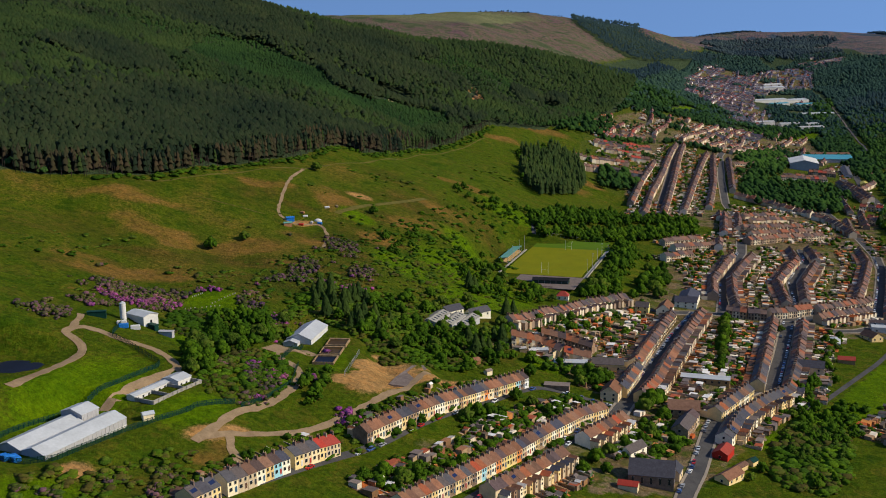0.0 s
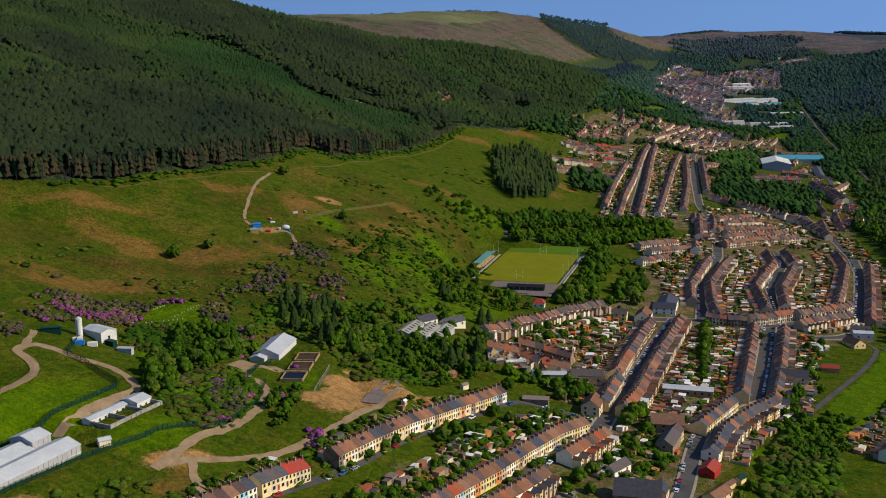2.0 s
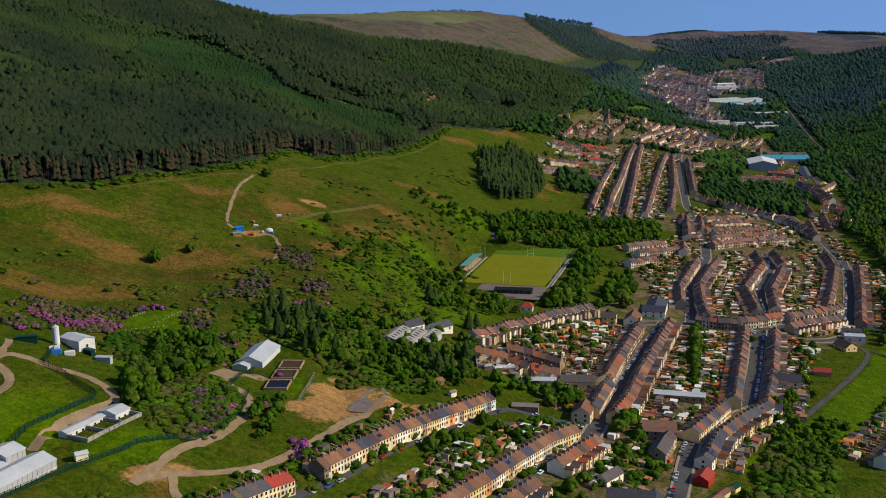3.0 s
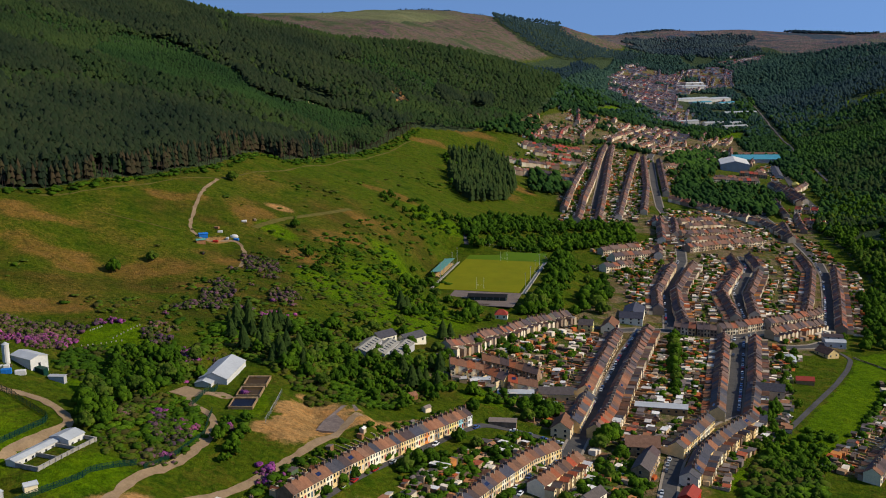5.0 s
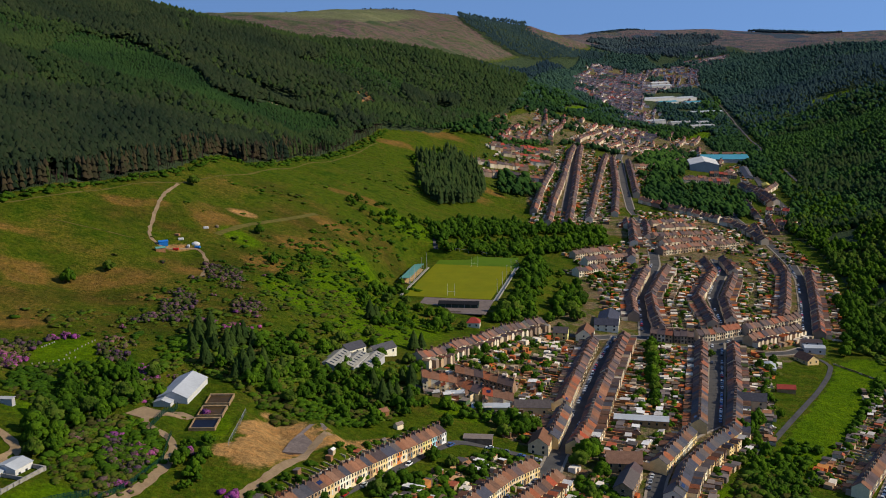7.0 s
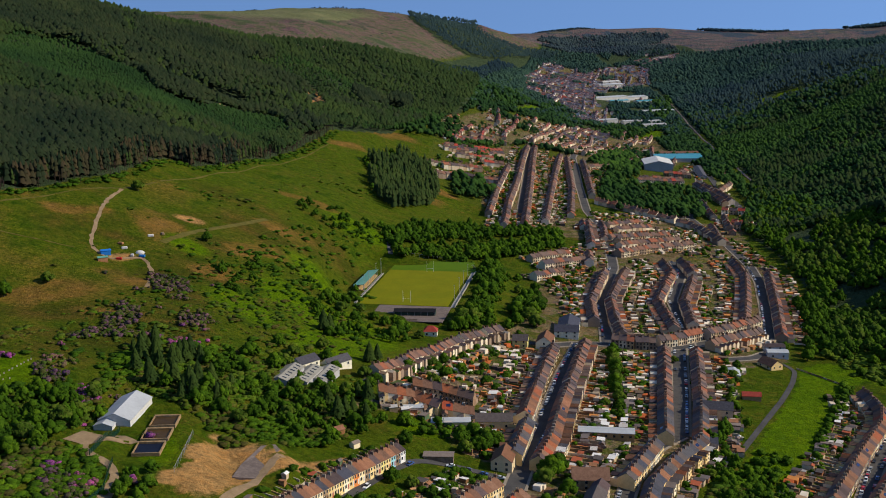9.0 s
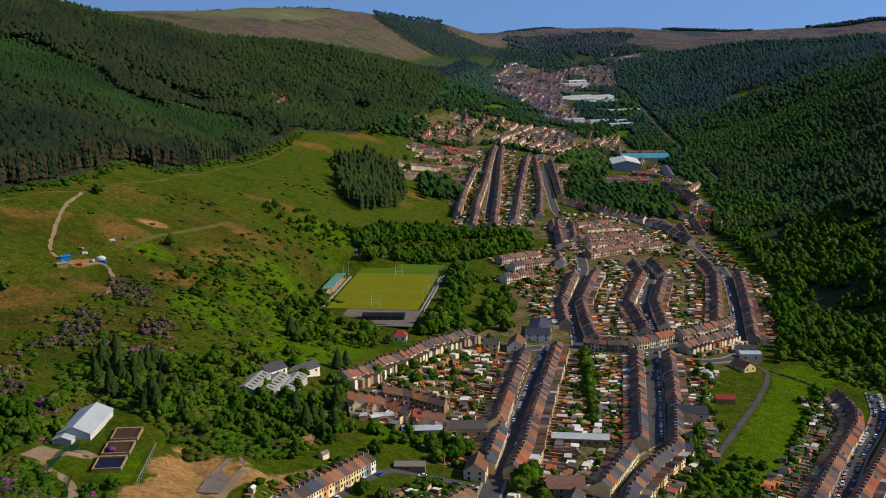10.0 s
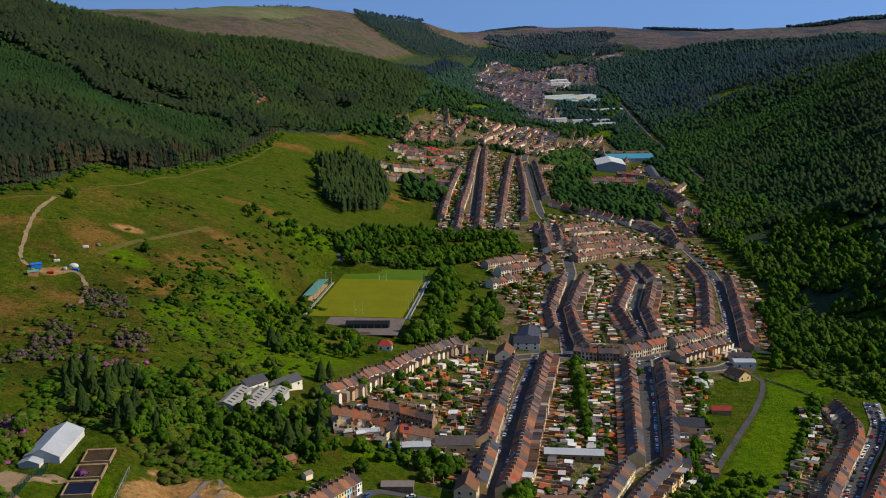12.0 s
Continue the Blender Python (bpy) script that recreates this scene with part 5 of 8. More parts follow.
def plant(templates, x, y, size, seed, sink=0.3):
    """Copies of the templates over the land, joined into one pair of arrays."""
    r = np.random.default_rng(seed)
    z = land(x, y) - sink
    which = r.integers(0, len(templates), len(x))
    out_co, out_tri, at = [], [], 0
    for k, (co, tri) in enumerate(templates):
        pick = which == k
        n = int(pick.sum())
        if not n:
            continue
        a = r.uniform(0, 2 * math.pi, n)
        s, h = size[pick], size[pick] * r.uniform(0.85, 1.2, n)
        c, q = np.cos(a), np.sin(a)
        px = (co[None, :, 0] * c[:, None] - co[None, :, 1] * q[:, None]) * s[:, None] + x[pick][:, None]
        py = (co[None, :, 0] * q[:, None] + co[None, :, 1] * c[:, None]) * s[:, None] + y[pick][:, None]
        pz = co[None, :, 2] * h[:, None] + z[pick][:, None]
        out_co.append(np.stack([px, py, pz], -1).reshape(-1, 3))
        out_tri.append((tri[None] + (np.arange(n) * len(co))[:, None, None]).reshape(-1, 3) + at)
        at += n * len(co)
    return np.concatenate(out_co), np.concatenate(out_tri)


def scatter(poly, spacing, seed, keep=None, jitter=0.95):
    """Jittered places in a polygon."""
    p = np.array(poly, float)
    r = np.random.default_rng(seed)
    xs, ys = np.meshgrid(np.arange(p[:, 0].min(), p[:, 0].max(), spacing), np.arange(p[:, 1].min(), p[:, 1].max(), spacing))
    x = xs.ravel() + r.uniform(-jitter, jitter, xs.size) * spacing
    y = ys.ravel() + r.uniform(-jitter, jitter, xs.size) * spacing
    ok = inside(poly, x, y)
    if keep is not None:
        ok &= keep(x, y)
    return x[ok], y[ok]


def stand(name, templates, x, y, size, mat, label, category, seed):
    co, tri = plant(templates, x, y, size, seed)
    return tagged(new(name, quick_mesh(name, co, tri, [mat], True)), label, category, kind="stuff")


def patches(x, y, scale, seed):
    """A slow random field from 0 to 1 over the land."""
    r = np.random.default_rng(seed)
    v = np.zeros_like(x)
    for k in range(6):
        a, f = r.uniform(0, 6.3), (1 + 0.5 * k) / scale
        v += np.sin(x * f * math.cos(a) + y * f * math.sin(a) + r.uniform(0, 6.3)) / (1 + 0.4 * k)
    return 0.5 + v / 5.0


r2 = np.random.default_rng(3)
FIRS = [fir_arrays(s, 3, 7, 14.5, 2.7, 0.75, 0.55) for s in range(6)]
CANOPY = [fir_arrays(70 + s, 2, 8, 14.5, 3.3, 0.84, 0.42, 0.66) for s in range(6)]
FIRS_FAR = [fir_arrays(10 + s, 2, 6, 15.0, 3.9, 0.82, 0.45, 0.6) for s in range(4)]
BROAD_LOW = [crown_arrays(120 + s, 7, (5.4, 5.4, 6.2), 1, 0.22, 30, 0.7, small=0.8) for s in range(6)]
BROAD = [crown_arrays(20 + s, 13, (5.8, 5.8, 7.4), 1, 0.26, 60, 0.6, small=0.66) for s in range(6)]
BROAD_FAR = [crown_arrays(30 + s, 5, (5.6, 5.6, 7.0), 1, 0.26, small=0.85) for s in range(5)]
BROAD_DIM = [crown_arrays(35 + s, 2, (5.6, 5.6, 6.6), 1, 0.24) for s in range(5)]
CHURCHYARD = [(-150, 592), (-148, 628), (-121, 643), (-122, 609)]
LOW_BUSH = [crown_arrays(45 + s, 6, (3.2, 3.2, 1.35), 1, 0.24, 30, 0.42) for s in range(5)]
TUFT = [crown_arrays(55 + s, 3, (2.6, 2.6, 0.95), 1, 0.26, 8, 0.5) for s in range(6)]
BUSH = [crown_arrays(40 + s, 4, (2.4, 2.4, 2.1), 1, 0.24, 24, 0.42) for s in range(5)]


def seen_left(x, y):
    return (x > -0.44 * y - 60) & (y > 700)


# tall dark stands, and slopes of young light trees, on the steep side
DARK_STANDS = [[(-420, 1690), (-284, 1691), (-247, 1694), (-217, 1729), (-228, 1850), (-265, 2095), (-290, 2420), (-600, 2400), (-600, 1900)],
               [(-188, 1717), (-148, 1799), (-113, 1859), (-77, 1948), (-16, 1979), (-16, 2162), (-60, 2420), (-260, 2430), (-243, 2198), (-215, 1900)],
               [(-205, 1655), (-150, 1470), (-130, 1432), (-118, 1480), (-160, 1620), (-190, 1700)],
               [(102, 2298), (294, 2629), (246, 2234), (146, 2142), (116, 2242)], [(109, 1912), (232, 2168), (219, 2020), (122, 1837)],
               [(-420, 1180), (-330, 1160), (-290, 1230), (-330, 1300), (-420, 1290)]]
LIGHT_STANDS = [[(-330, 1640), (-284, 1680), (-210, 1625), (-137, 1415), (-96, 1425), (-17, 1524), (6, 1445), (-57, 1324), (-103, 1292), (-158, 1281), (-216, 1291), (-330, 1400)]]


def fir_wood(name, poly, spacing, seed, templates, keep, label):
    x, y = scatter(poly, spacing, seed, keep, 0.5)
    r = np.random.default_rng(seed + 2)
    wob = 14 * (patches(x, y, 22, seed + 5) - 0.5)
    tone = patches(x, y, 130, seed + 1) + 0.12 * r.normal(size=len(x))
    dark, light = tone < 0.32, tone > 0.72
    for poly in DARK_STANDS:
        hit = inside(poly, x + wob, y + wob)
        dark, light = dark | hit, light & ~hit
    for poly in LIGHT_STANDS:
        hit = inside(poly, x + wob, y + wob)
        dark, light = dark & ~hit, light | hit
    size = np.where(light, 0.62, np.where(dark, 1.22, 0.95)) * r.uniform(0.92, 1.06, len(x))
    lower = along(FOREST_LEFT[2:10], 8.0)
    gap = np.full(len(x), 999.0)
    for ex, ey in lower:
        gap = np.minimum(gap, np.hypot(x - ex, y - ey))
    rust = (gap < 26 * patches(x, y, 30, 91)) & ~light & (r.random(len(x)) < 0.5)
    dark = dark & ~rust
    open_ = np.zeros(len(x), bool)
    for mid, extent, turn in FOREST_GAPS:
        open_ |= blob(x, y, mid, extent, turn) > 0.3
    for pick, mat, word in ((dark, NEEDLE, "tall dark"), (light, NEEDLE_LIGHT, "young light green"), (rust, NEEDLE_BROWN, "rusty brown"), (~dark & ~light & ~rust, NEEDLE_MID, "mixed green")):
        pick = pick & ~open_
        if pick.any():
            skirt = pick & (gap < 16)
            for some, shapes in ((skirt, FIRS), (pick & ~skirt, FIRS if mat is NEEDLE_BROWN else templates)):
                if some.any():
                    stand(name, shapes, x[some], y[some], size[some], mat, f"{word} {label}", "forest", seed + 3)


def ragged(x, y):
    """The plantation's lower edge wanders in and out of its line."""
    wob = 26 * (patches(x, y, 16, 63) - 0.5)
    return inside(FOREST_LEFT, x + wob, y - wob)


FOREST_GAPS = [((-128, 1500), (8, 60), -30), ((-74, 1560), (30, 38), 0), ((36, 1850), (19, 56), 20), ((50, 1770), (17, 56), -12), ((46, 1680), (15, 30), 0), ((178, 1985), (22, 62), -14)]
fir_wood("conifer_forest", FOREST_LEFT, 3.4, 100, CANOPY, lambda x, y: seen_left(x, y) & (y < 1500) & ragged(x, y), "conifer plantation on the steep valley side")
fir_wood("conifer_forest", FOREST_LEFT, 5.4, 110, FIRS_FAR, lambda x, y: seen_left(x, y) & (y >= 1500) & (y < 2100), "conifer plantation along the ridge")
x, y = scatter(FOREST_LEFT, 7.5, 120, lambda x, y: seen_left(x, y) & (y >= 2100))
stand("conifer_forest", FIRS_FAR, x, y, r2.uniform(0.9, 1.3, len(x)), NEEDLE_MID, "distant dark conifer wood on the slope", "forest", 121)
x, y = scatter(FOREST_LEFT, 30, 125, lambda x, y: seen_left(x, y) & (y < 1700) & (patches(x, y, 60, 77) > 0.6))
stand("broadleaf_wood", BROAD_FAR, x, y, r2.uniform(0.6, 1.0, len(x)), LEAF_WOOD, "scattered lighter broadleaf trees among the conifers", "wood", 126)
tagged(strip("forest_track", [(20, 1745), (36, 1830), (42, 1890), (56, 1850), (60, 1800), (46, 1720), (34, 1650)], 7.0, SILT, 0.4, step=8, ragged=0.8), "orange earth forest track in a clearing", "track", kind="structure")
# bare pine trunks show along the lower edge of the plantation
edge = along(FOREST_LEFT[2:12], 2.2)
er = np.random.default_rng(5)
edge = np.concatenate([edge + er.normal(0, 4.0, edge.shape) + (-2, 2.0), edge + er.normal(0, 5.0, edge.shape) + (-8, 7)])
stick = np.array([(0.2 * math.cos(a), 0.2 * math.sin(a), z) for z in (0, 7) for a in (0, 2.1, 4.2)])
stick_tri = np.array([(i, (i + 1) % 3, 3 + i) for i in range(3)] + [((i + 1) % 3, 3 + (i + 1) % 3, 3 + i) for i in range(3)])
stand("pine_trunks", [(stick, stick_tri)], edge[:, 0], edge[:, 1], np.full(len(edge), 1.0), RED_TRUNK, "bare reddish pine trunks at the forest edge", "forest", 6)


def seen_right(x, y):
    return x < 0.70 * (y - 150) + 70




def not_cleared(x, y):
    ok = np.ones(x.shape, bool)
    for mid, size, turn in CLEARINGS:
        ok &= blob(x, y, mid, size, turn) < 0.3
    return ok


def foot(x, y):
    """The lower fringe of the right-hand wood, where single large crowns stand apart."""
    return x < 505 + 0.30 * np.clip(y - 850, -200, 400) + 26 * (patches(x, y, 40, 204) - 0.5)


def mixed_wood(poly, spacing, seed, keep, broad, firs, bias, size, label):
    """Broadleaf wood with conifer stands drifting through it."""
    x, y = scatter(poly, spacing, seed, keep)
    r = np.random.default_rng(seed + 1)
    v = patches(x, y, 120, 8) + 0.10 * r.normal(size=len(x)) + bias(x, y)
    fir, pale = v > 0.62, v < 0.36
    for pick, mesh, mat, word in ((fir, firs, NEEDLE_MID, "dark conifers in"), (pale, broad, LEAF_FRESH, "fresh green trees in"), (~fir & ~pale, broad, LEAF_WOOD, "broadleaf trees of")):
        if pick.any():
            stand("mixed_wood", mesh, x[pick], y[pick], size * r.uniform(0.75, 1.25, pick.sum()), mat, f"{word} {label}", "wood", seed + 2)


mixed_wood(FOREST_RIGHT, 5.4, 200, lambda x, y: seen_right(x, y) & (y < 1250) & not_cleared(x, y) & ~foot(x, y), BROAD_LOW, CANOPY, lambda x, y: np.clip((x - 520 - 0.2 * (y - 900)) / 500, -0.12, 0.2), 1.05, "the wood on the steep valley side")
x, y = scatter(FOREST_RIGHT, 7.6, 205, lambda x, y: seen_right(x, y) & not_cleared(x, y) & foot(x, y) & (patches(x, y, 24, 206) > 0.3))
tone = patches(x, y, 30, 207) + 0.15 * np.random.default_rng(208).normal(size=len(x))
for pick, mat, word in ((tone < 0.45, LEAF_DARK, "dark green"), (tone >= 0.45, LEAF, "sunlit green")):
    stand("mixed_wood", BROAD, x[pick], y[pick], np.random.default_rng(209).uniform(0.65, 1.25, pick.sum()), mat, f"{word} broadleaf trees at the foot of the wood", "wood", 210)
mixed_wood(FOREST_RIGHT, 7.0, 210, lambda x, y: seen_right(x, y) & (y >= 1250) & (y < 2300) & not_cleared(x, y), BROAD_FAR, FIRS_FAR, lambda x, y: np.clip((x - 0.42 * y - 120) / 900, -0.12, 0.2), 0.85, "the wood further down the valley")
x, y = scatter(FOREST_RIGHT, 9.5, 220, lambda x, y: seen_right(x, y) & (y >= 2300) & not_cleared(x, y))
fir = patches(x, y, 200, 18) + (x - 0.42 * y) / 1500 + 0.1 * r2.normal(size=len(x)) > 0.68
# past about y 2600 the crowns switch to the haze-blue colours
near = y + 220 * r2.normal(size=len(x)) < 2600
for pick, mat, word in ((~fir & near, LEAF_WOOD, "green"), (~fir & ~near, LEAF_HAZED, "distant")):
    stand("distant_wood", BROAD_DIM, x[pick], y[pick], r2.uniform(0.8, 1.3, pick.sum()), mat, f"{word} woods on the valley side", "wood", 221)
for pick, mat, word in ((fir & near, NEEDLE_MID, "dark"), (fir & ~near, NEEDLE_HAZED, "distant")):
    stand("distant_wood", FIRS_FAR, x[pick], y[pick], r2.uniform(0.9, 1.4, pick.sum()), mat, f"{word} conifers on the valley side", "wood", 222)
far_bound = [(1200, 3580), (1500, 3680), (1850, 3430), (2100, 3030), (2500, 2900), (2500, 3350), (2096, 3450), (2130, 3680), (2008, 3790), (1890, 3830), (1790, 3890), (1600, 3900), (1330, 3850), (1180, 3800)]
x, y = scatter(far_bound, 11.0, 225, lambda x, y: ~inside(FIELDS[3], x, y) & ~inside(FIELDS[4], x, y))
stand("distant_wood", BROAD_DIM, x, y, r2.uniform(0.9, 1.4, len(x)), LEAF_HAZED, "distant woods below the brown plateau", "wood", 226)
# the shoulder's blue shade, like the haze, is left to the dark needle colour
x, y = scatter(FOREST_FAR, 9.0, 230)
stand("distant_forest", FIRS_FAR, x, y, r2.uniform(0.9, 1.2, len(x)), NEEDLE_HAZED, "distant dark plantation on the hill shoulder", "forest", 231)
x, y = scatter([(313, 2634), (441, 3075), (545, 3197), (652, 3452), (705, 3443), (533, 3058), (420, 2533), (333, 2451)], 9.0, 235)
stand("distant_forest", FIRS_FAR, x, y, r2.uniform(0.8, 1.2, len(x)), NEEDLE_HAZED, "distant dark wood below the moor", "forest", 236)
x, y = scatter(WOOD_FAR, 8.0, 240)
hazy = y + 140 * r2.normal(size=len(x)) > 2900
for pick, mat, word in ((hazy, LEAF_HAZED, "distant"), (~hazy, LEAF_WOOD, "green")):
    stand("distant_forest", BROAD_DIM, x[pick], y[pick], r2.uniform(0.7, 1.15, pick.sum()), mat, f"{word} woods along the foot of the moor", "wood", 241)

# broadleaf belts inside the valley
BELTS = [
    ([(85, 1050), (100, 1075), (160, 1150), (215, 1200), (280, 1215), (270, 1240), (205, 1235), (140, 1190), (80, 1110)], 6.2, 1.0),
    ([(79, 1057), (95, 1046), (162, 1101), (210, 1151), (278, 1229), (262, 1152), (187, 1085), (154, 1054), (89, 1034)], 6.4, 0.95),
    ([(148, 991), (184, 1083), (162, 948), (140, 891), (126, 877)], 6.4, 0.9),
    ([(190, 1390), (250, 1400), (240, 1470), (205, 1480)], 7.0, 1.2),
    ([(380, 1450), (410, 1540), (437, 1570), (448, 1478), (412, 1365), (378, 1375)], 8.0, 1.1),
    ([(441, 1446), (478, 1486), (511, 1431), (479, 1351), (420, 1350)], 8.0, 1.1),
    ([(446, 1716), (549, 1963), (620, 2070), (542, 1763), (484, 1607), (452, 1596)], 9.0, 1.1),
    ([(110, 832), (135, 852), (148, 888), (138, 892), (118, 868), (108, 848)], 6.0, 0.95),
    ([(160, 895), (186, 910), (192, 935), (170, 930)], 6.0, 0.95),
    ([(150, 905), (162, 950), (182, 1010), (172, 1015), (158, 970)], 7.0, 0.5),
    ([(-71, 622), (-52, 669), (-19, 697), (0, 690), (-7, 620), (-28, 600), (-45, 592), (-58, 612)], 12.0, 0.8),
    ([(-19, 655), (25, 692), (36, 664), (30, 625), (8, 596), (-12, 592), (-22, 605)], 8.0, 0.75),
    ([(-128, 558), (-125, 600), (-95, 604), (-86, 585), (-96, 552), (-115, 545)], 7.0, 0.8),
    ([(-71, 506), (-71, 520), (-61, 531), (-53, 512), (-58, 490), (-68, 486)], 6.0, 0.65),
    ([(29, 844), (58, 855), (80, 822), (66, 790), (41, 780), (24, 780), (12, 804)], 9.5, 0.6),
    ([(-53, 841), (-23, 887), (-18, 840), (-38, 800)], 9.5, 0.6),
    ([(6, 870), (39, 965), (46, 940), (28, 840), (12, 800)], 9.5, 0.6),
    ([(4, 1104), (48, 1136), (86, 1120), (80, 1055), (43, 1051), (14, 1056)], 11.0, 0.6),
    ([(205, 628), (214, 632), (214, 600), (222, 592), (228, 575), (205, 560), (185, 562), (196, 580), (198, 606)], 5.0, 0.6),
    ([(204, 640), (222, 645), (232, 668), (222, 672)], 5.5, 0.8),
    ([(375, 800), (392, 830), (400, 880), (430, 960), (405, 950), (378, 880), (356, 830)], 6.0, 0.9),
    ([(150, 1650), (250, 1750), (300, 2000), (240, 1980), (160, 1800)], 12.0, 1.2),
    ([(640, 1700), (700, 1760), (790, 2050), (730, 2040)], 12.0, 1.1),
    ([(600, 2250), (740, 2350), (860, 2620), (760, 2600)], 14.0, 1.2),
    ([(430, 2280), (520, 2480), (700, 2800), (560, 2700), (440, 2480)], 14.0, 1.3),
    ([(900, 2700), (1000, 2900), (1090, 3180), (1000, 3080), (920, 2850)], 14.0, 1.3),
]
for k, (poly, spacing, size) in enumerate(BELTS):
    x, y = scatter(poly, spacing, 300 + k, lambda x, y: ~inside(CHURCHYARD, x, y))
    far = np.mean([p[1] for p in poly])
    if len(x):
        stand("tree_belt", BROAD if far < 1300 else BROAD_FAR, x, y, size * r2.uniform(0.6, 1.25, len(x)), LEAF if far < 1300 else LEAF_FRESH, "belt of leafy green trees", "trees", 330 + k)

# trees fill the valley floor between the far districts
VALLEY = [(230, 1690), (330, 2150), (420, 2500), (480, 2860), (600, 3250), (720, 3420), (830, 3800), (900, 3950), (1130, 3990), (1400, 3960), (1560, 3780), (1230, 3600), (1070, 3120), (978, 2720), (895, 2430), (806, 2120), (745, 1900), (676, 1660), (605, 1500), (535, 1400), (420, 1400), (300, 1480)]


def wooded(x, y):
    ok = (patches(x, y, 60, 51) > 0.3) & ~inside([(468, 1560), (472, 1608), (525, 1700), (646, 1830), (610, 1600), (585, 1480), (560, 1400), (535, 1290), (495, 1290), (488, 1350), (500, 1440), (535, 1450), (535, 1560)], x, y)
    for poly in FAR_TOWNS:
        ok &= ~inside(poly, x, y) | (patches(x, y, 45, 52) > 0.78)
    for poly in FIELDS + [[(230, 1250), (345, 1290), (480, 1390), (440, 1450), (450, 1700), (440, 1850), (395, 1875), (177, 1505)], [(225, 1690), (297, 2058), (358, 2198), (472, 2326), (434, 2090), (343, 1790)]]:
        ok &= ~inside(poly, x, y) | (patches(x, y, 25, 53) > 0.66)
    for poly in FIELDS:
        ok &= ~inside(poly, x, y)
    line = np.interp(y, [1330, 1660, 2106, 2721, 3105, 3350], [560, 672, 795, 969, 1062, 1100])
    ok &= np.abs(x - line) > 12
    for mid, size, turn in (((930, 3110), (120, 60), 20), ((980, 3460), (70, 70), 10), ((950, 2880), (70, 22), 5), ((600, 1850), (70, 90), 15), ((860, 2640), (40, 20), 10), ((600, 1800), (60, 60), 15), ((655, 1930), (60, 50), 0)):
        ok &= blob(x, y, mid, size, turn) < 0.35
    return ok


x, y = scatter(VALLEY, 8.0, 250, wooded)
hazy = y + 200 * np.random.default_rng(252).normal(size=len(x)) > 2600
for pick, mat, word in ((y < 1750, LEAF_FRESH, "leafy green"), ((y >= 1750) & ~hazy, LEAF_WOOD, "green"), (hazy, LEAF_HAZED, "distant")):
    stand("valley_trees", BROAD_FAR if word == "leafy green" else BROAD_DIM, x[pick], y[pick], r2.uniform(0.55, 1.15, pick.sum()), mat, f"{word} trees between the districts of the valley", "trees", 251)

for k, poly in enumerate(([(177, 1505), (222, 1651), (262, 1850), (330, 1770), (262, 1540)], [(225, 1690), (297, 2058), (358, 2198), (472, 2326), (434, 2090), (343, 1790)], [(395, 1875), (440, 1850), (520, 1700), (560, 1706), (655, 1906), (700, 2120), (560, 2200), (434, 2090)])):
    x, y = scatter(poly, 17.0, 260 + k, lambda x, y: patches(x, y, 35, 261) > 0.42)
    stand("garden_trees", BROAD_FAR, x, y, r2.uniform(0.35, 0.8, len(x)), LEAF_FRESH, "leafy garden trees among the estate houses", "trees", 265 + k)
x, y = scatter([(91, 1426), (133, 1522), (177, 1482), (174, 1384), (150, 1300), (102, 1212), (86, 1286)], 4.6, 335)
tall = patches(x, y, 40, 336) > 0.36
stand("conifer_grove", FIRS, x[tall], y[tall], r2.uniform(0.9, 1.5, tall.sum()), NEEDLE_MID, "dark grove of tall conifers in the pasture", "trees", 337)
stand("conifer_grove", BROAD_LOW, x[~tall][::2], y[~tall][::2], r2.uniform(0.7, 1.1, len(x[~tall][::2])), LEAF, "bright broadleaf trees beside the grove", "trees", 338)
x, y = scatter([(386, 897), (428, 942), (492, 905), (383, 728), (378, 770), (389, 790), (398, 824), (369, 827), (370, 853)], 6.5, 340)
keep = patches(x, y, 22, 341) > 0.42
stand("tree_belt", BROAD, x[keep], y[keep], r2.uniform(0.5, 1.1, keep.sum()), LEAF, "leafy trees at the foot of the hill by the green", "trees", 342)
x, y = scatter([(386, 897), (428, 942), (492, 905), (383, 728), (360, 770), (369, 827)], 4.0, 343)
stand("scrub", LOW_BUSH, x, y, r2.uniform(0.5, 1.4, len(x)), LEAF_DARK, "bushes and brambles at the foot of the hill", "bushes", 344)

x, y = scatter([(60, 1040), (90, 1052), (165, 1145), (225, 1195), (195, 1060), (165, 1035), (120, 1040)], 7.0, 345)
keep = patches(x, y, 24, 346) > 0.46
stand("tree_belt", BROAD, x[keep], y[keep], r2.uniform(0.45, 0.95, keep.sum()), LEAF, "leafy trees in the rough pasture above the pitch", "trees", 347)

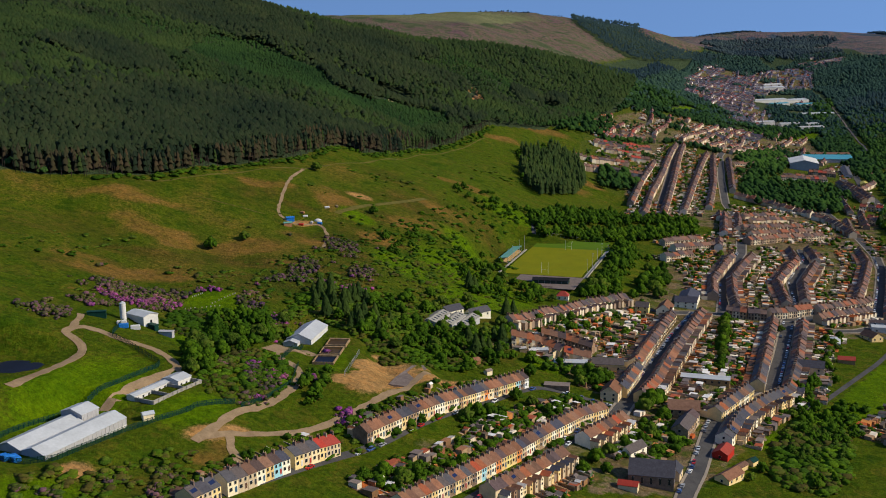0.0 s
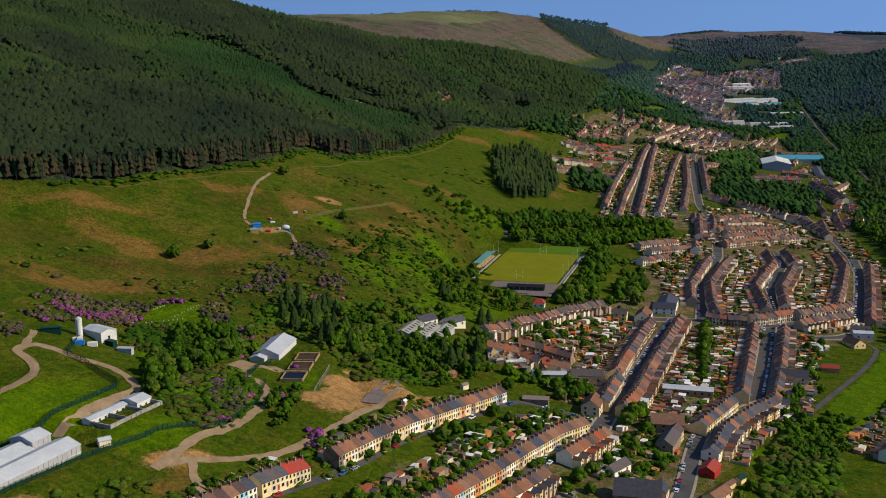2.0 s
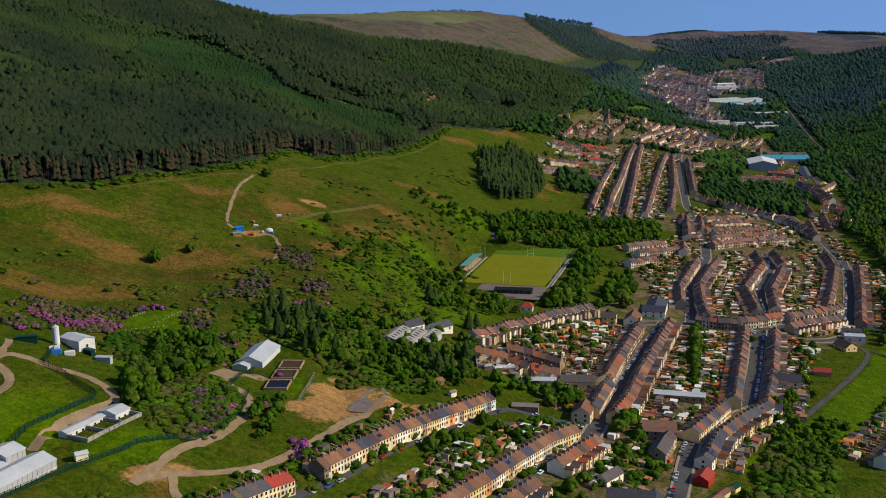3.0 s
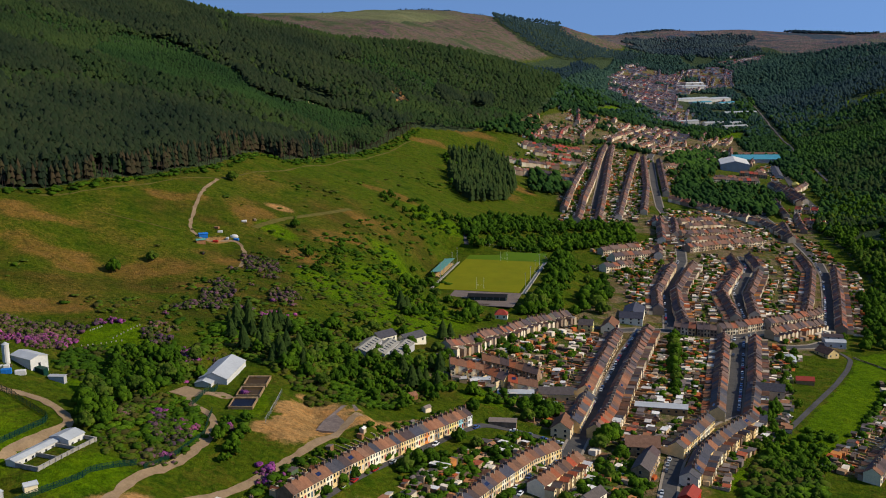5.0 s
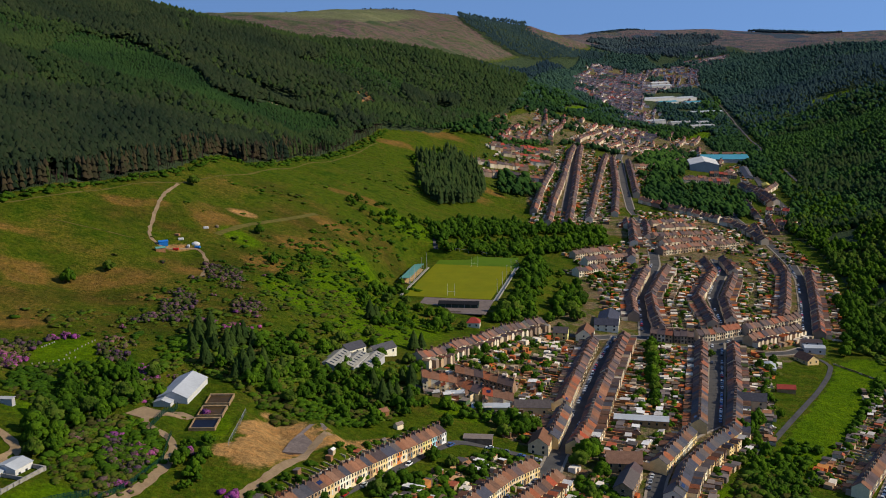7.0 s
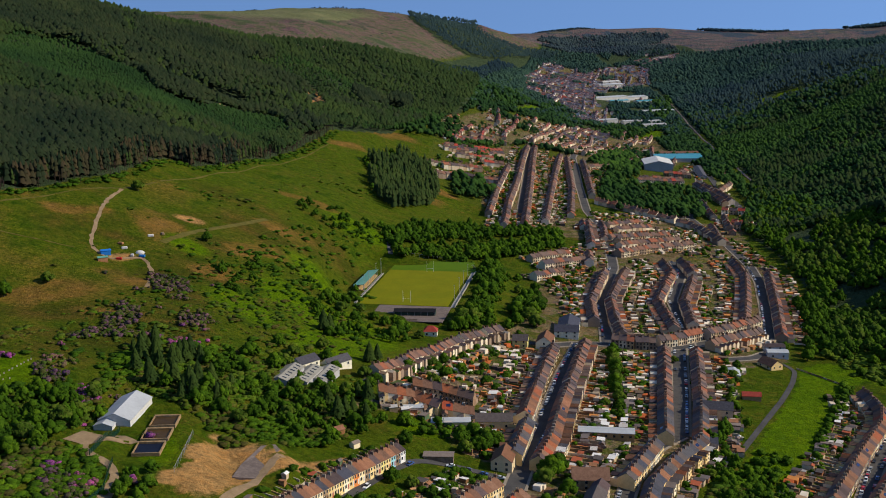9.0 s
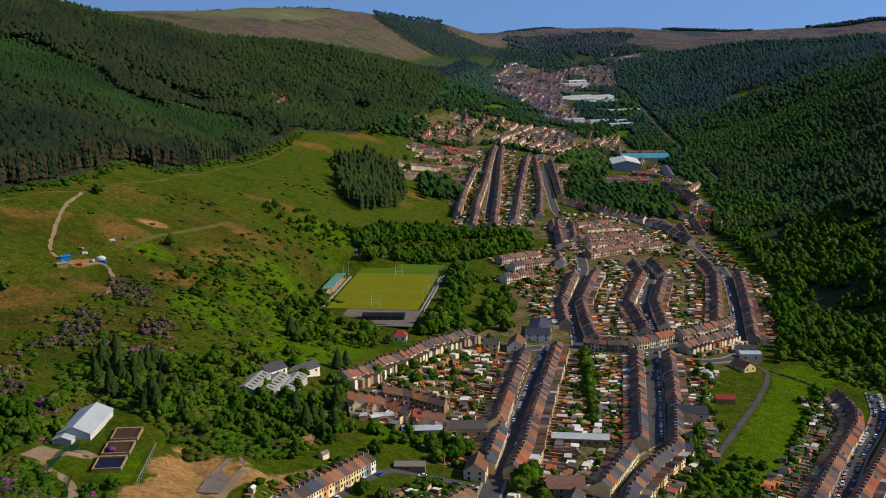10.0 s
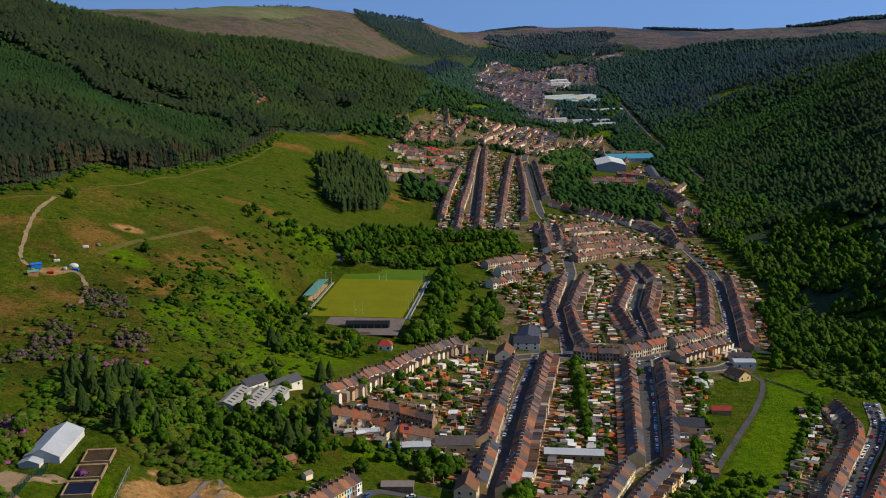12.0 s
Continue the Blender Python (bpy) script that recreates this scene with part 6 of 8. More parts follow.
# single trees near the town and the works
TREES = [(13, 734, .8), (65, 812, 1.3), (60, 806, 1.0), (113, 853, 1.3), (120, 862, 1.2), (127, 884, 1.1), (-8, 690, .8), (-14, 682, .9), (18, 700, .7), (34, 700, .8), (40, 694, .7), (30, 676, .8), (22, 668, .9), (14, 662, .9), (36, 686, .7), (-4, 712, .7), (14, 716, .7), (44, 720, .6), (78, 812, .7), (72, 826, .7), (40, 800, .6), (264, 744, .6), (258, 728, .6), (284, 782, .6), (272, 752, .5), (252, 716, .6), (248, 700, .7),
         (-116, 990, 1.0), (104, 838, .8), (170, 905, .9), (181, 925, .9),
         (113, 592, 1.25), (118, 600, 1.0), (108, 585, 1.0), (88, 625, 1.0), (82, 620, .9), (94, 630, .85), (14, 529, .9), (20, 536, .8), (8, 520, .8), (-14, 500, .6),
         (36, 570, .8), (44, 566, .7), (52, 560, .6), (-28, 440, .8), (-20, 436, .9), (-14, 446, .8), (-36, 432, .7), (-6, 452, .6), (5, 468, .7),
         (70, 505, .8), (78, 515, .8), (88, 528, .7), (98, 540, .7), (105, 550, .8), (62, 490, .7), (74, 495, .6), (-60, 515, .6), (-68, 512, .6),
         (-108, 560, .9), (-100, 568, .9), (-112, 572, .8), (-122, 566, .8), (-96, 580, .9), (-104, 590, 1.0), (-114, 596, .9), (-92, 600, .8), (-46, 612, .9), (-38, 606, .9), (-30, 600, .8), (-54, 618, .9), (-24, 610, .8),
         (-36, 628, .9), (-26, 640, .9), (-16, 632, .8), (-8, 622, .8), (-20, 652, .9), (-40, 650, 1.0), (-52, 640, .9), (0, 640, .8), (6, 652, .7), (-4, 660, .8), (14, 640, .7), (22, 634, .7), (30, 645, .7), (38, 640, .6),
         (60, 722, .9), (76, 742, .8), (62, 728, .8), (82, 728, .7), (72, 716, .6), (24, 772, .8), (18, 768, .7), (-4, 706, .8), (-12, 716, .8), (60, 700, .6), (84, 760, .6),
         (209, 812, .8), (204, 798, .9), (201, 784, 1.0), (197, 768, 1.0), (194, 755, 1.0), (190, 744, .9), (186, 733, 1.0), (183, 720, .9), (181, 708, .8), (176, 691, .8), (172, 678, .7), (170, 698, .6),
         (76, 628, .9), (83, 635, 1.0), (89, 631, 1.0), (93, 629, .9), (84, 619, .9), (76, 616, .8), (110, 596, .8), (116, 574, .9), (194, 599, .6), (196, 589, .7), (197, 579, .6), (198, 574, .6), (188, 574, .5),
         (110, 842, 1.1), (121, 855, 1.2), (132, 872, 1.2), (131, 845, 1.1), (121, 834, 1.0), (145, 852, .9), (159, 889, 1.3), (166, 878, 1.3), (176, 938, 1.0), (180, 908, 1.2), (169, 865, 1.2), (154, 864, 1.1), (172, 895, 1.2), (186, 925, 1.0), (188, 950, .9), (192, 972, .9), (176, 960, .8), (184, 1000, .8), (150, 838, .6),
         (250, 709, .7), (269, 768, .7), (245, 674, .6), (227, 703, .5), (85, 753, .8), (94, 740, .7), (74, 711, .7), (49, 641, .8), (47, 617, .8), (62, 817, .7), (73, 758, .7), (205, 1022, .7), (210, 995, .7), (222, 1012, .6), (100, 770, .6), (110, 752, .6), (120, 735, .6), (105, 722, .6), (245, 985, .6), (255, 1010, .6), (232, 1000, .6), (262, 1050, .7),
         (176, 545, .6), (155, 520, .6), (146, 508, .5), (240, 742, .6), (247, 752, .7), (252, 735, .5), (232, 700, .7), (236, 708, .6), (272, 760, .7), (280, 770, .5), (256, 780, .5), (244, 790, .6),
         (345, 805, .9), (352, 815, 1.0), (360, 808, .9), (368, 825, 1.0), (340, 830, .7), (372, 812, .9), (385, 790, .8), (365, 770, .6), (392, 770, .9), (400, 800, 1.0), (410, 830, 1.0),
         (-119, 492, .8), (-121, 503, 1.0), (-124, 515, 1.0), (-120, 525, 1.0), (-115, 510, .9), (-113, 498, .8), (-126, 535, 1.0), (-118, 540, 1.0), (-112, 528, .9), (-110, 545, .9), (-104, 540, .8),
         (-162, 747, 1.0), (-143, 773, .8), (-60, 900, .8), (20, 860, .8), (30, 845, .9), (38, 835, .8), (12, 830, .8), (44, 862, .7), (52, 848, .7), (34, 872, .8), (24, 890, .8), (58, 838, .8), (66, 846, .7)]
for i, (x, y, s) in enumerate(TREES):
    if (-70 < x < -48 and 532 < y < 590) or inside(CHURCHYARD, np.array([x]), np.array([y]))[0]:
        continue
    ob = new("tree")
    ob.matrix_basis = pose(x, y, ground_at(x, y), 0, 0, (i * 77) % 360) @ Matrix.Diagonal((s, s, s, 1))
    tagged(ob, "leafy green broadleaf tree in full summer crown", "tree", "trees of the valley")
    same("trunk", TRUNKS[i % 3], ob)
    same("crown", CROWNS[(i * 5) % 6], ob, pose(0, 0, -0.6))

# dark spruces by the works and in the valley
SPRUCE = [quick_mesh("crown", *fir_arrays(60 + s, 9, 16, 13.0, 4.2, 0.7), [SPRUCE_GREEN], True) for s in range(3)]
SPRUCE_WOOD = [(-89, 667), (-82, 682), (-63, 669), (-31, 665), (-29, 632), (-48, 603), (-68, 623), (-82, 640)]
SPRUCES = [*zip(*(v.tolist() for v in scatter(SPRUCE_WOOD, 7.0, 339, lambda x, y: patches(x, y, 20, 338) > 0.34))), (20, 640), (24, 646), (16, 634), (12, 650), (30, 640), (15, 778), (19, 781), (17, 784), (-162, 752), (39, 728), (44, 733), (28, 668), (33, 664)]
for i, (x, y) in enumerate(SPRUCES):
    s = 0.65 + 0.5 * ((i * 37) % 10) / 10
    ob = new("spruce")
    ob.matrix_basis = pose(x, y, ground_at(x, y), 0, 0, (i * 91) % 360) @ Matrix.Diagonal((s, s, s, 1))
    tagged(ob, "tall dark green spruce tree", "tree", "spruces")
    same("trunk", TRUNKS[i % 3], ob)
    same("crown", SPRUCE[i % 3], ob)

# scrub over the open hillside
HILL = [(-330, 560), (-260, 800), (-200, 880), (-110, 1110), (-20, 1320), (60, 1440), (130, 1330), (90, 1200), (70, 1060), (35, 1000), (20, 900), (60, 830), (30, 720), (30, 640), (-10, 600), (-80, 620), (-170, 600), (-240, 560)]


def scrubby(x, y):
    v = 0.6 * patches(x, y, 55, 17) + 0.4 * patches(x, y, 16, 19)
    line = np.exp(-(((x - 10 - (y - 900) * 0.25) / 60) ** 2))
    low = np.clip((760 - y) / 120, 0, 1)
    meadow = np.clip((-x - 0.18 * (1100 - y) - 45) / 60, 0, 1)
    return ~inside(CHURCHYARD, x, y) & (np.random.default_rng(9).random(x.shape) < np.clip((v - 0.5) * 1.6 + 0.34 * line + 0.3 * low - 0.5 * meadow - 0.5 * np.clip((y - 1060) / 80, 0, 1), 0.008, 0.55))


x, y = scatter(HILL, 3.3, 400, scrubby)
tone = patches(x, y, 30, 402) + 0.12 * r2.normal(size=len(x))
for pick, mat, word in ((tone < 0.32, LEAF_DARK, "dark bramble"), ((tone >= 0.32) & (tone < 0.6), SCRUB, "olive gorse"), (tone >= 0.6, LEAF, "fresh green bush")):
    stand("scrub", TUFT, x[pick], y[pick], 0.35 + 1.25 * r2.random(pick.sum()) ** 2.2, mat, f"low {word} scrub over the hillside", "scrub", 401)
x, y = scatter([(-10, 820), (60, 900), (45, 1010), (80, 1060), (60, 1100), (0, 1010), (-40, 900)], 10.5, 410)
stand("scrub", LOW_BUSH, x, y, r2.uniform(0.5, 1.5, len(x)), LEAF, "tall green bushes below the field", "scrub", 411)
# the overgrown knoll between the tracks, and thickets among the woods
for k, poly in enumerate(([(-127, 529), (-116, 535), (-95, 549), (-79, 528), (-75, 506), (-83, 479), (-95, 467), (-110, 473), (-122, 500)], [(-95, 610), (-90, 674), (-60, 690), (-5, 680), (30, 650), (18, 612), (1, 593), (-36, 573), (-45, 590), (-53, 600), (-70, 622)], [(-150, 560), (-150, 600), (-90, 612), (-84, 586), (-100, 555), (-130, 545)])):
    x, y = scatter(poly, 3.0, 413 + k, lambda x, y: ~inside(CHURCHYARD, x, y))
    v = patches(x, y, 14, 60 + k)
    for pick, mat, word in ((v < (0.48 if k != 1 else 0.36), LEAF, "fresh green"), (v > (0.7 if k == 0 else 0.62), RHODO if k == 0 else LEAF_DARK, "dark flowering" if k == 0 else "dark green"), ((v >= (0.48 if k != 1 else 0.36)) & (v <= (0.7 if k == 0 else 0.62)), SCRUB, "olive green")):
        stand("thicket", LOW_BUSH, x[pick], y[pick], r2.uniform(0.5, 1.25, pick.sum()), mat, f"{word} thicket on the slope by the works", "bushes", 416 + k)
x, y = scatter([(162, 508), (176, 557), (199, 598), (212, 604), (214, 566), (194, 518), (180, 502)], 6.4, 1430)
tone = patches(x, y, 14, 1431)
for pick, mat, word in ((tone < 0.4, LEAF_DARK, "dark green"), (tone >= 0.4, LEAF, "sunlit")):
    stand("copse", BROAD, x[pick], y[pick], r2.uniform(0.28, 0.62, pick.sum()), mat, f"{word} broadleaf trees at the corner of the green", "trees", 1432)
# brambles under the forest edge, and the bracken bank below the warehouse
edge = along(FOREST_LEFT[3:12], 3.0) + np.random.default_rng(7).normal(0, 3.0, (len(along(FOREST_LEFT[3:12], 3.0)), 2)) + (6, -5)
stand("brambles", LOW_BUSH, edge[:, 0], edge[:, 1], r2.uniform(0.5, 1.6, len(edge)), LEAF, "green brambles along the forest edge", "bushes", 419)
for k, (poly, gap) in enumerate((([(-158, 376), (-138, 388), (-120, 406), (-109, 421), (-92, 418), (-83, 405), (-96, 394), (-98, 378), (-149, 351)], 4.4), ([(158, 504), (172, 557), (199, 600), (212, 606), (216, 566), (196, 516), (180, 498)], 3.4), ([(-60, 430), (-30, 470), (0, 520), (-10, 530), (-45, 485), (-72, 440)], 5.0))):
    x, y = scatter(poly, gap, 1413 + k)
    v = patches(x, y, 11, 70 + k)
    for pick, mat, word in ((v < 0.45, SCRUB, "olive green"), (v > 0.52 if k == 0 else v > 0.6, RHODO if k == 0 else LEAF, "dark flowering" if k == 0 else "leafy green"), ((v >= 0.45) & (v <= (0.52 if k == 0 else 0.6)), LEAF_DARK, "dark green")):
        stand("thicket", LOW_BUSH, x[pick], y[pick], r2.uniform(0.5, 1.4, pick.sum()) * (1.3 if k == 1 else 0.9), mat, f"{word} thicket of bushes and bracken", "bushes", 1416 + k)
HEDGE = [([(-20, 420), (10, 470), (40, 520), (60, 560), (45, 565), (20, 520), (-15, 460)], 5.0), ([(30, 480), (48, 505), (62, 530), (52, 536), (36, 512), (24, 488)], 5.5), ([(75, 735), (110, 800), (100, 790), (70, 745)], 5.0), ([(-30, 470), (-5, 510), (15, 545), (0, 548), (-22, 510), (-48, 478)], 5.0), ([(95, 505), (125, 545), (118, 575), (100, 562), (80, 520)], 4.0), ([(55, 575), (80, 580), (75, 590), (58, 588)], 3.0), ([(10, 500), (25, 530), (35, 545), (30, 552), (12, 530), (2, 508)], 4.0), ([(60, 625), (90, 640), (70, 650), (50, 640)], 4.0), ([(-40, 430), (-20, 425), (-8, 450), (-18, 462)], 3.6), ([(60, 715), (90, 735), (85, 755), (58, 735)], 4.0), ([(202, 575), (230, 600), (250, 630), (236, 636), (212, 604)], 4.0), ([(343, 752), (310, 702), (276, 652), (258, 624), (262, 620), (280, 648), (314, 698), (348, 746)], 3.5)]
for k, (poly, spacing) in enumerate(HEDGE):
    x, y = scatter(poly, spacing, 420 + k)
    stand("bushes", BUSH, x, y, r2.uniform(0.6, 1.5, len(x)), LEAF, "tangle of green bushes and brambles", "bushes", 440 + k)
RHODOS = [((-97, 520), (5, 6), 0, True), ((-137, 634), (12, 7), 0, True), ((-157, 596), (12, 12), 0, True), ((-97, 600), (6, 12), 0, True), ((-61, 684), (8, 6), 0, True), ((-70, 766), (9, 8), 0, False), ((-97, 718), (12, 22), 0, False), ((-116, 636), (10, 8), 0, False), ((-84, 512), (6, 6), 0, True), ((-176, 590), (24, 10), 5, True), ((-160, 600), (30, 14), 0, False), ((-189, 566), (16, 10), 0, False), ((-198, 530), (14, 12), 0, False), ((-92, 508), (8, 18), 30, False), ((-47, 486), (5, 9), 40, True), ((-98, 606), (7, 7), 0, True), ((-79, 790), (16, 26), 0, False), ((-57, 725), (12, 16), 0, False), ((-101, 383), (14, 18), 30, False), ((-124, 384), (6, 6), 0, False), ((-130, 620), (34, 12), 0, False), ((-60, 665), (5, 6), 0, True), ((-190, 615), (26, 12), 0, False), ((-100, 690), (22, 12), 0, False), ((-72, 690), (5, 5), 0, True)]
for k, (mid, size, turn, bright) in enumerate(RHODOS):
    poly = [(mid[0] - 40, mid[1] - 40), (mid[0] + 40, mid[1] - 40), (mid[0] + 40, mid[1] + 40), (mid[0] - 40, mid[1] + 40)]
    x, y = scatter(poly, 2.5, 460 + k, lambda x, y: blob(x, y, mid, size, turn) + 0.9 * (patches(x, y, 7, k) - 0.5) > 0.45)
    out = ~inside(CHURCHYARD, x, y)
    x, y = x[out], y[out]
    stand("rhododendron", BUSH, x, y, r2.uniform(0.4, 1.05, len(x)), RHODO_BRIGHT if bright else RHODO, "bank of purple-flowering rhododendron bushes", "bushes", 480 + k)

# ---- the sports ground ----
FIELD = pose(93, 946.5, 0.1, 0, 0, -18)


def lay(name, x0, x1, y0, y1, z, mat, frame_m, label, category, kind="structure", thick=0.5):
    bm = bmesh.new()
    box(bm, x0, x1, y0, y1, z - thick, z)
    ob = part(name, bm, mat)
    ob.matrix_basis = frame_m
    return tagged(ob, label, category, kind=kind)


lay("sports_pitch", -33, 33, -53, 54, 0.12, TURF, FIELD, "yellow-green mown rugby pitch", "pitch")
lay("in_goal", -33, 33, 54.1, 88, 0.10, TURF_RICH, FIELD, "richer green turf behind the far goal line", "turf")
lay("in_goal", 33.2, 44, 40, 66, 0.08, TURF_RICH, FIELD, "green bank beside the pitch", "turf")
lay("apron", -17, 36, -94, -54, 0.10, PAD, FIELD, "grey hard apron in front of the clubhouse", "paving")
for y, h in ((-46, 9.0), (50, 9.0)):
    goal = new("goal_posts")
    goal.matrix_basis = FIELD @ pose(1.5, y, 0.1)
    tagged(goal, "tall white rugby goal posts on the pitch", "goal posts", "goals")
    for x in (-2.8, 2.8):
        bm = bmesh.new()
        bmesh.ops.create_cone(bm, cap_ends=True, segments=8, radius1=0.10, radius2=0.06, depth=h, matrix=Matrix.Translation((x, 0, h / 2)))
        part("post", bm, WHITE_FRAME, goal)
    bm = bmesh.new()
    bmesh.ops.create_cone(bm, cap_ends=True, segments=8, radius1=0.05, radius2=0.05, depth=5.6, matrix=Matrix.Translation((0, 0, 3)) @ Matrix.Rotation(radians(90), 4, "Y"))
    part("crossbar", bm, WHITE_FRAME, goal)
bm = bmesh.new()
prism(bm, [(0, -1), (3.4, -1), (3.4, 1.3), (3.0, 1.3), (3.0, 0.45), (1.8, 0.45), (1.8, 0.2), (0, 0.2)], -56, 52)
ob = part("spectator_terrace", bm, CONCRETE)
ob.matrix_basis = FIELD @ pose(35.2, 0, 0)
tagged(ob, "pale concrete spectator terrace along the touchline", "terrace")
bm = bmesh.new()
prism(bm, [(0, -1), (2.0, -1), (2.0, 0.9), (1.6, 0.9), (1.6, 0.3), (0, 0.3)], -52, 40)
ob = part("spectator_terrace", bm, CONCRETE)
ob.matrix_basis = FIELD @ pose(-37, 0, 0)
tagged(ob, "low concrete wall along the stand side", "terrace")


def pole(x, y, h, m=FIELD):
    ob = new("floodlight_pole")
    ob.matrix_basis = m @ pose(x, y, 0)
    tagged(ob, "slim pale floodlight pole beside the pitch", "floodlight", "floodlights")
    bm = bmesh.new()
    bmesh.ops.create_cone(bm, cap_ends=True, segments=6, radius1=0.16, radius2=0.08, depth=h, matrix=Matrix.Translation((0, 0, h / 2 - 0.5)))
    part("mast", bm, METAL_ROOF, ob)
    bm = bmesh.new()
    box(bm, -0.5, 0.5, -0.15, 0.15, h - 0.6, h - 0.2)
    part("lamp", bm, METAL_GREY, ob)


for y in (-32, -8, 14, 36):
    pole(34.4, y, 11)
for y in (-18, -3, 22, 40):
    pole(-37.2, y, 13)
stand_ob = new("grandstand")
stand_ob.matrix_basis = FIELD @ pose(-42, 8, 0)
tagged(stand_ob, "small grandstand with a teal sheet roof", "stand")
bm = bmesh.new()
prism(bm, [(-4, 4.3), (-4, 4.1), (4.4, 5.0), (4.4, 5.2)], -25, 25)
part("roof", bm, TEAL, stand_ob, "teal sheet metal roof")
bm = bmesh.new()
prism(bm, [(-4, -2), (3.6, -2), (3.6, 0.5), (2, 0.5), (2, 1.0), (0.4, 1.0), (0.4, 1.5), (-1.2, 1.5), (-1.2, 2), (-4, 2)], -24.5, 24.5)
part("steps", bm, WALL_BRICK, stand_ob)
bm = bmesh.new()
box(bm, -4, -3.8, -24.5, 24.5, 0, 4.2)
part("back_wall", bm, METAL_GREY, stand_ob)
for y in (-24, -12, 0, 12, 24):
    bm = bmesh.new()
    box(bm, 3.7, 3.9, y - 0.1, y + 0.1, 0, 5.5)
    part("post", bm, METAL_GREY, stand_ob)


def fence(points, height, mat, label, gap=6.0, rail=0.07, category="fence", mesh_fill=True, bars=False):
    """A post-and-panel fence that steps over the land: every post and panel is its own part."""
    q = along(points, gap)
    z = land(q[:, 0], q[:, 1])
    ob = new("fence")
    ob.location = (q[0, 0], q[0, 1], z[0])
    tagged(ob, label, category)
    base = Vector(ob.location)
    bm = bmesh.new()
    box(bm, -0.09, 0.09, -0.09, 0.09, -0.6, height + 0.15)
    post = mesh_of("post", bm, mat)
    bm = bmesh.new()
    if bars:
        n, rows = 28, (0.05, 0.2, height / 2 - 0.05, height / 2 + 0.1, height - 0.15, height)
        grid = [[bm.verts.new((u / n, 0, z0)) for z0 in rows] for u in range(n + 1)]
        for u in range(n):
            for v in range(5):
                if u % 2 == 0 or v % 2 == 0:
                    bm.faces.new((grid[u][v], grid[u + 1][v], grid[u + 1][v + 1], grid[u][v + 1]))
    elif mesh_fill:
        box(bm, 0, 1, -0.04, 0.04, 0.08, height)
    else:
        prism_x(bm, [(-0.03, height - 0.12), (0.03, height - 0.12), (0.03, height), (-0.03, height)], 0, 1)
    panel = mesh_of("panel" if mesh_fill else "rail", bm, mat)
    for i in range(len(q)):
        a = Vector((q[i, 0], q[i, 1], z[i])) - base
        same("post", post, ob, Matrix.Translation(a))
        if i + 1 < len(q):
            b = Vector((q[i + 1, 0], q[i + 1, 1], z[i + 1])) - base
            d = b - a
            m = Matrix(((d.x, -d.y / d.to_2d().length, 0, a.x), (d.y, d.x / d.to_2d().length, 0, a.y), (d.z, 0, 1, a.z), (0, 0, 0, 1)))
            me = new(panel.name.split(".")[0], panel)
            me.parent, me.matrix_basis = ob, m
    return ob


fence([(87, 1040), (114, 1042), (140, 1042), (147, 1012), (147, 992)], 2.4, METAL_GREY, "tall grey mesh fence behind the far goal", 4.0, mesh_fill=False)


def gabled(name, label, category, x, y, turn, length, width, eaves, ridge, wall, roof, windows=(), z=None, sunk=3.0, over=0.3, group="", glass=GLASS, win=(1.2, 1.4, 1.0), hip=0.0):
    """A building with a pitched roof; length runs along its own x. windows: how many on the two long sides and the two ends."""
    ob = new(name)
    z = ground_at(x, y) if z is None else z
    ob.matrix_basis = pose(x, y, z, 0, 0, turn)
    tagged(ob, label, category, group)
    l, h = length / 2, width / 2
    bm = bmesh.new()
    if hip:
        box(bm, -l, l, -h, h, -sunk, eaves)
    else:
        prism_x(bm, [(-h, -sunk), (h, -sunk), (h, eaves), (0, ridge), (-h, eaves)], -l, l)
    part("wall", bm, wall, ob)
    bm = bmesh.new()
    k = (ridge - eaves) / h
    if hip:
        vs = [bm.verts.new(c) for c in ((-l - over, -h - over, eaves), (l + over, -h - over, eaves), (l + over, h + over, eaves), (-l - over, h + over, eaves), (-l + hip, 0, ridge), (l - hip, 0, ridge))]
        for f in ((0, 1, 5, 4), (1, 2, 5), (2, 3, 4, 5), (3, 0, 4), (3, 2, 1, 0)):
            bm.faces.new([vs[i] for i in f])
    else:
        t = 0.2
        prism_x(bm, [(-h - over, eaves - over * k + 0.02), (-h - over, eaves - over * k + t), (0, ridge + t), (h + over, eaves - over * k + t), (h + over, eaves - over * k + 0.02), (0, ridge + 0.02)], -l - over, l + over)
    part("roof", bm, roof, ob)
    ww, wh, sill = win
    if windows:
        bm = bmesh.new()
        framed(bm, -ww / 2, ww / 2, 0, wh, 0.12, 0.06)
        me = mesh_of("window", bm, WHITE_FRAME, glass)
        storeys = 2 if eaves > 4.6 and wh < 2 else 1
        for side, n in enumerate(windows):
            span = length if side < 2 else width
            for i in range(n):
                u = -span / 2 + span * (i + 0.5) / n
                for s in range(storeys):
                    zz = sill + s * 2.6
                    m = (pose(u, -h - 0.02, zz), pose(u, h + 0.02, zz, 0, 0, 180), pose(l + 0.02, u, zz, 0, 0, 90), pose(-l - 0.02, u, zz, 0, 0, -90))[side]
                    same("window", me, ob, m)
    return ob


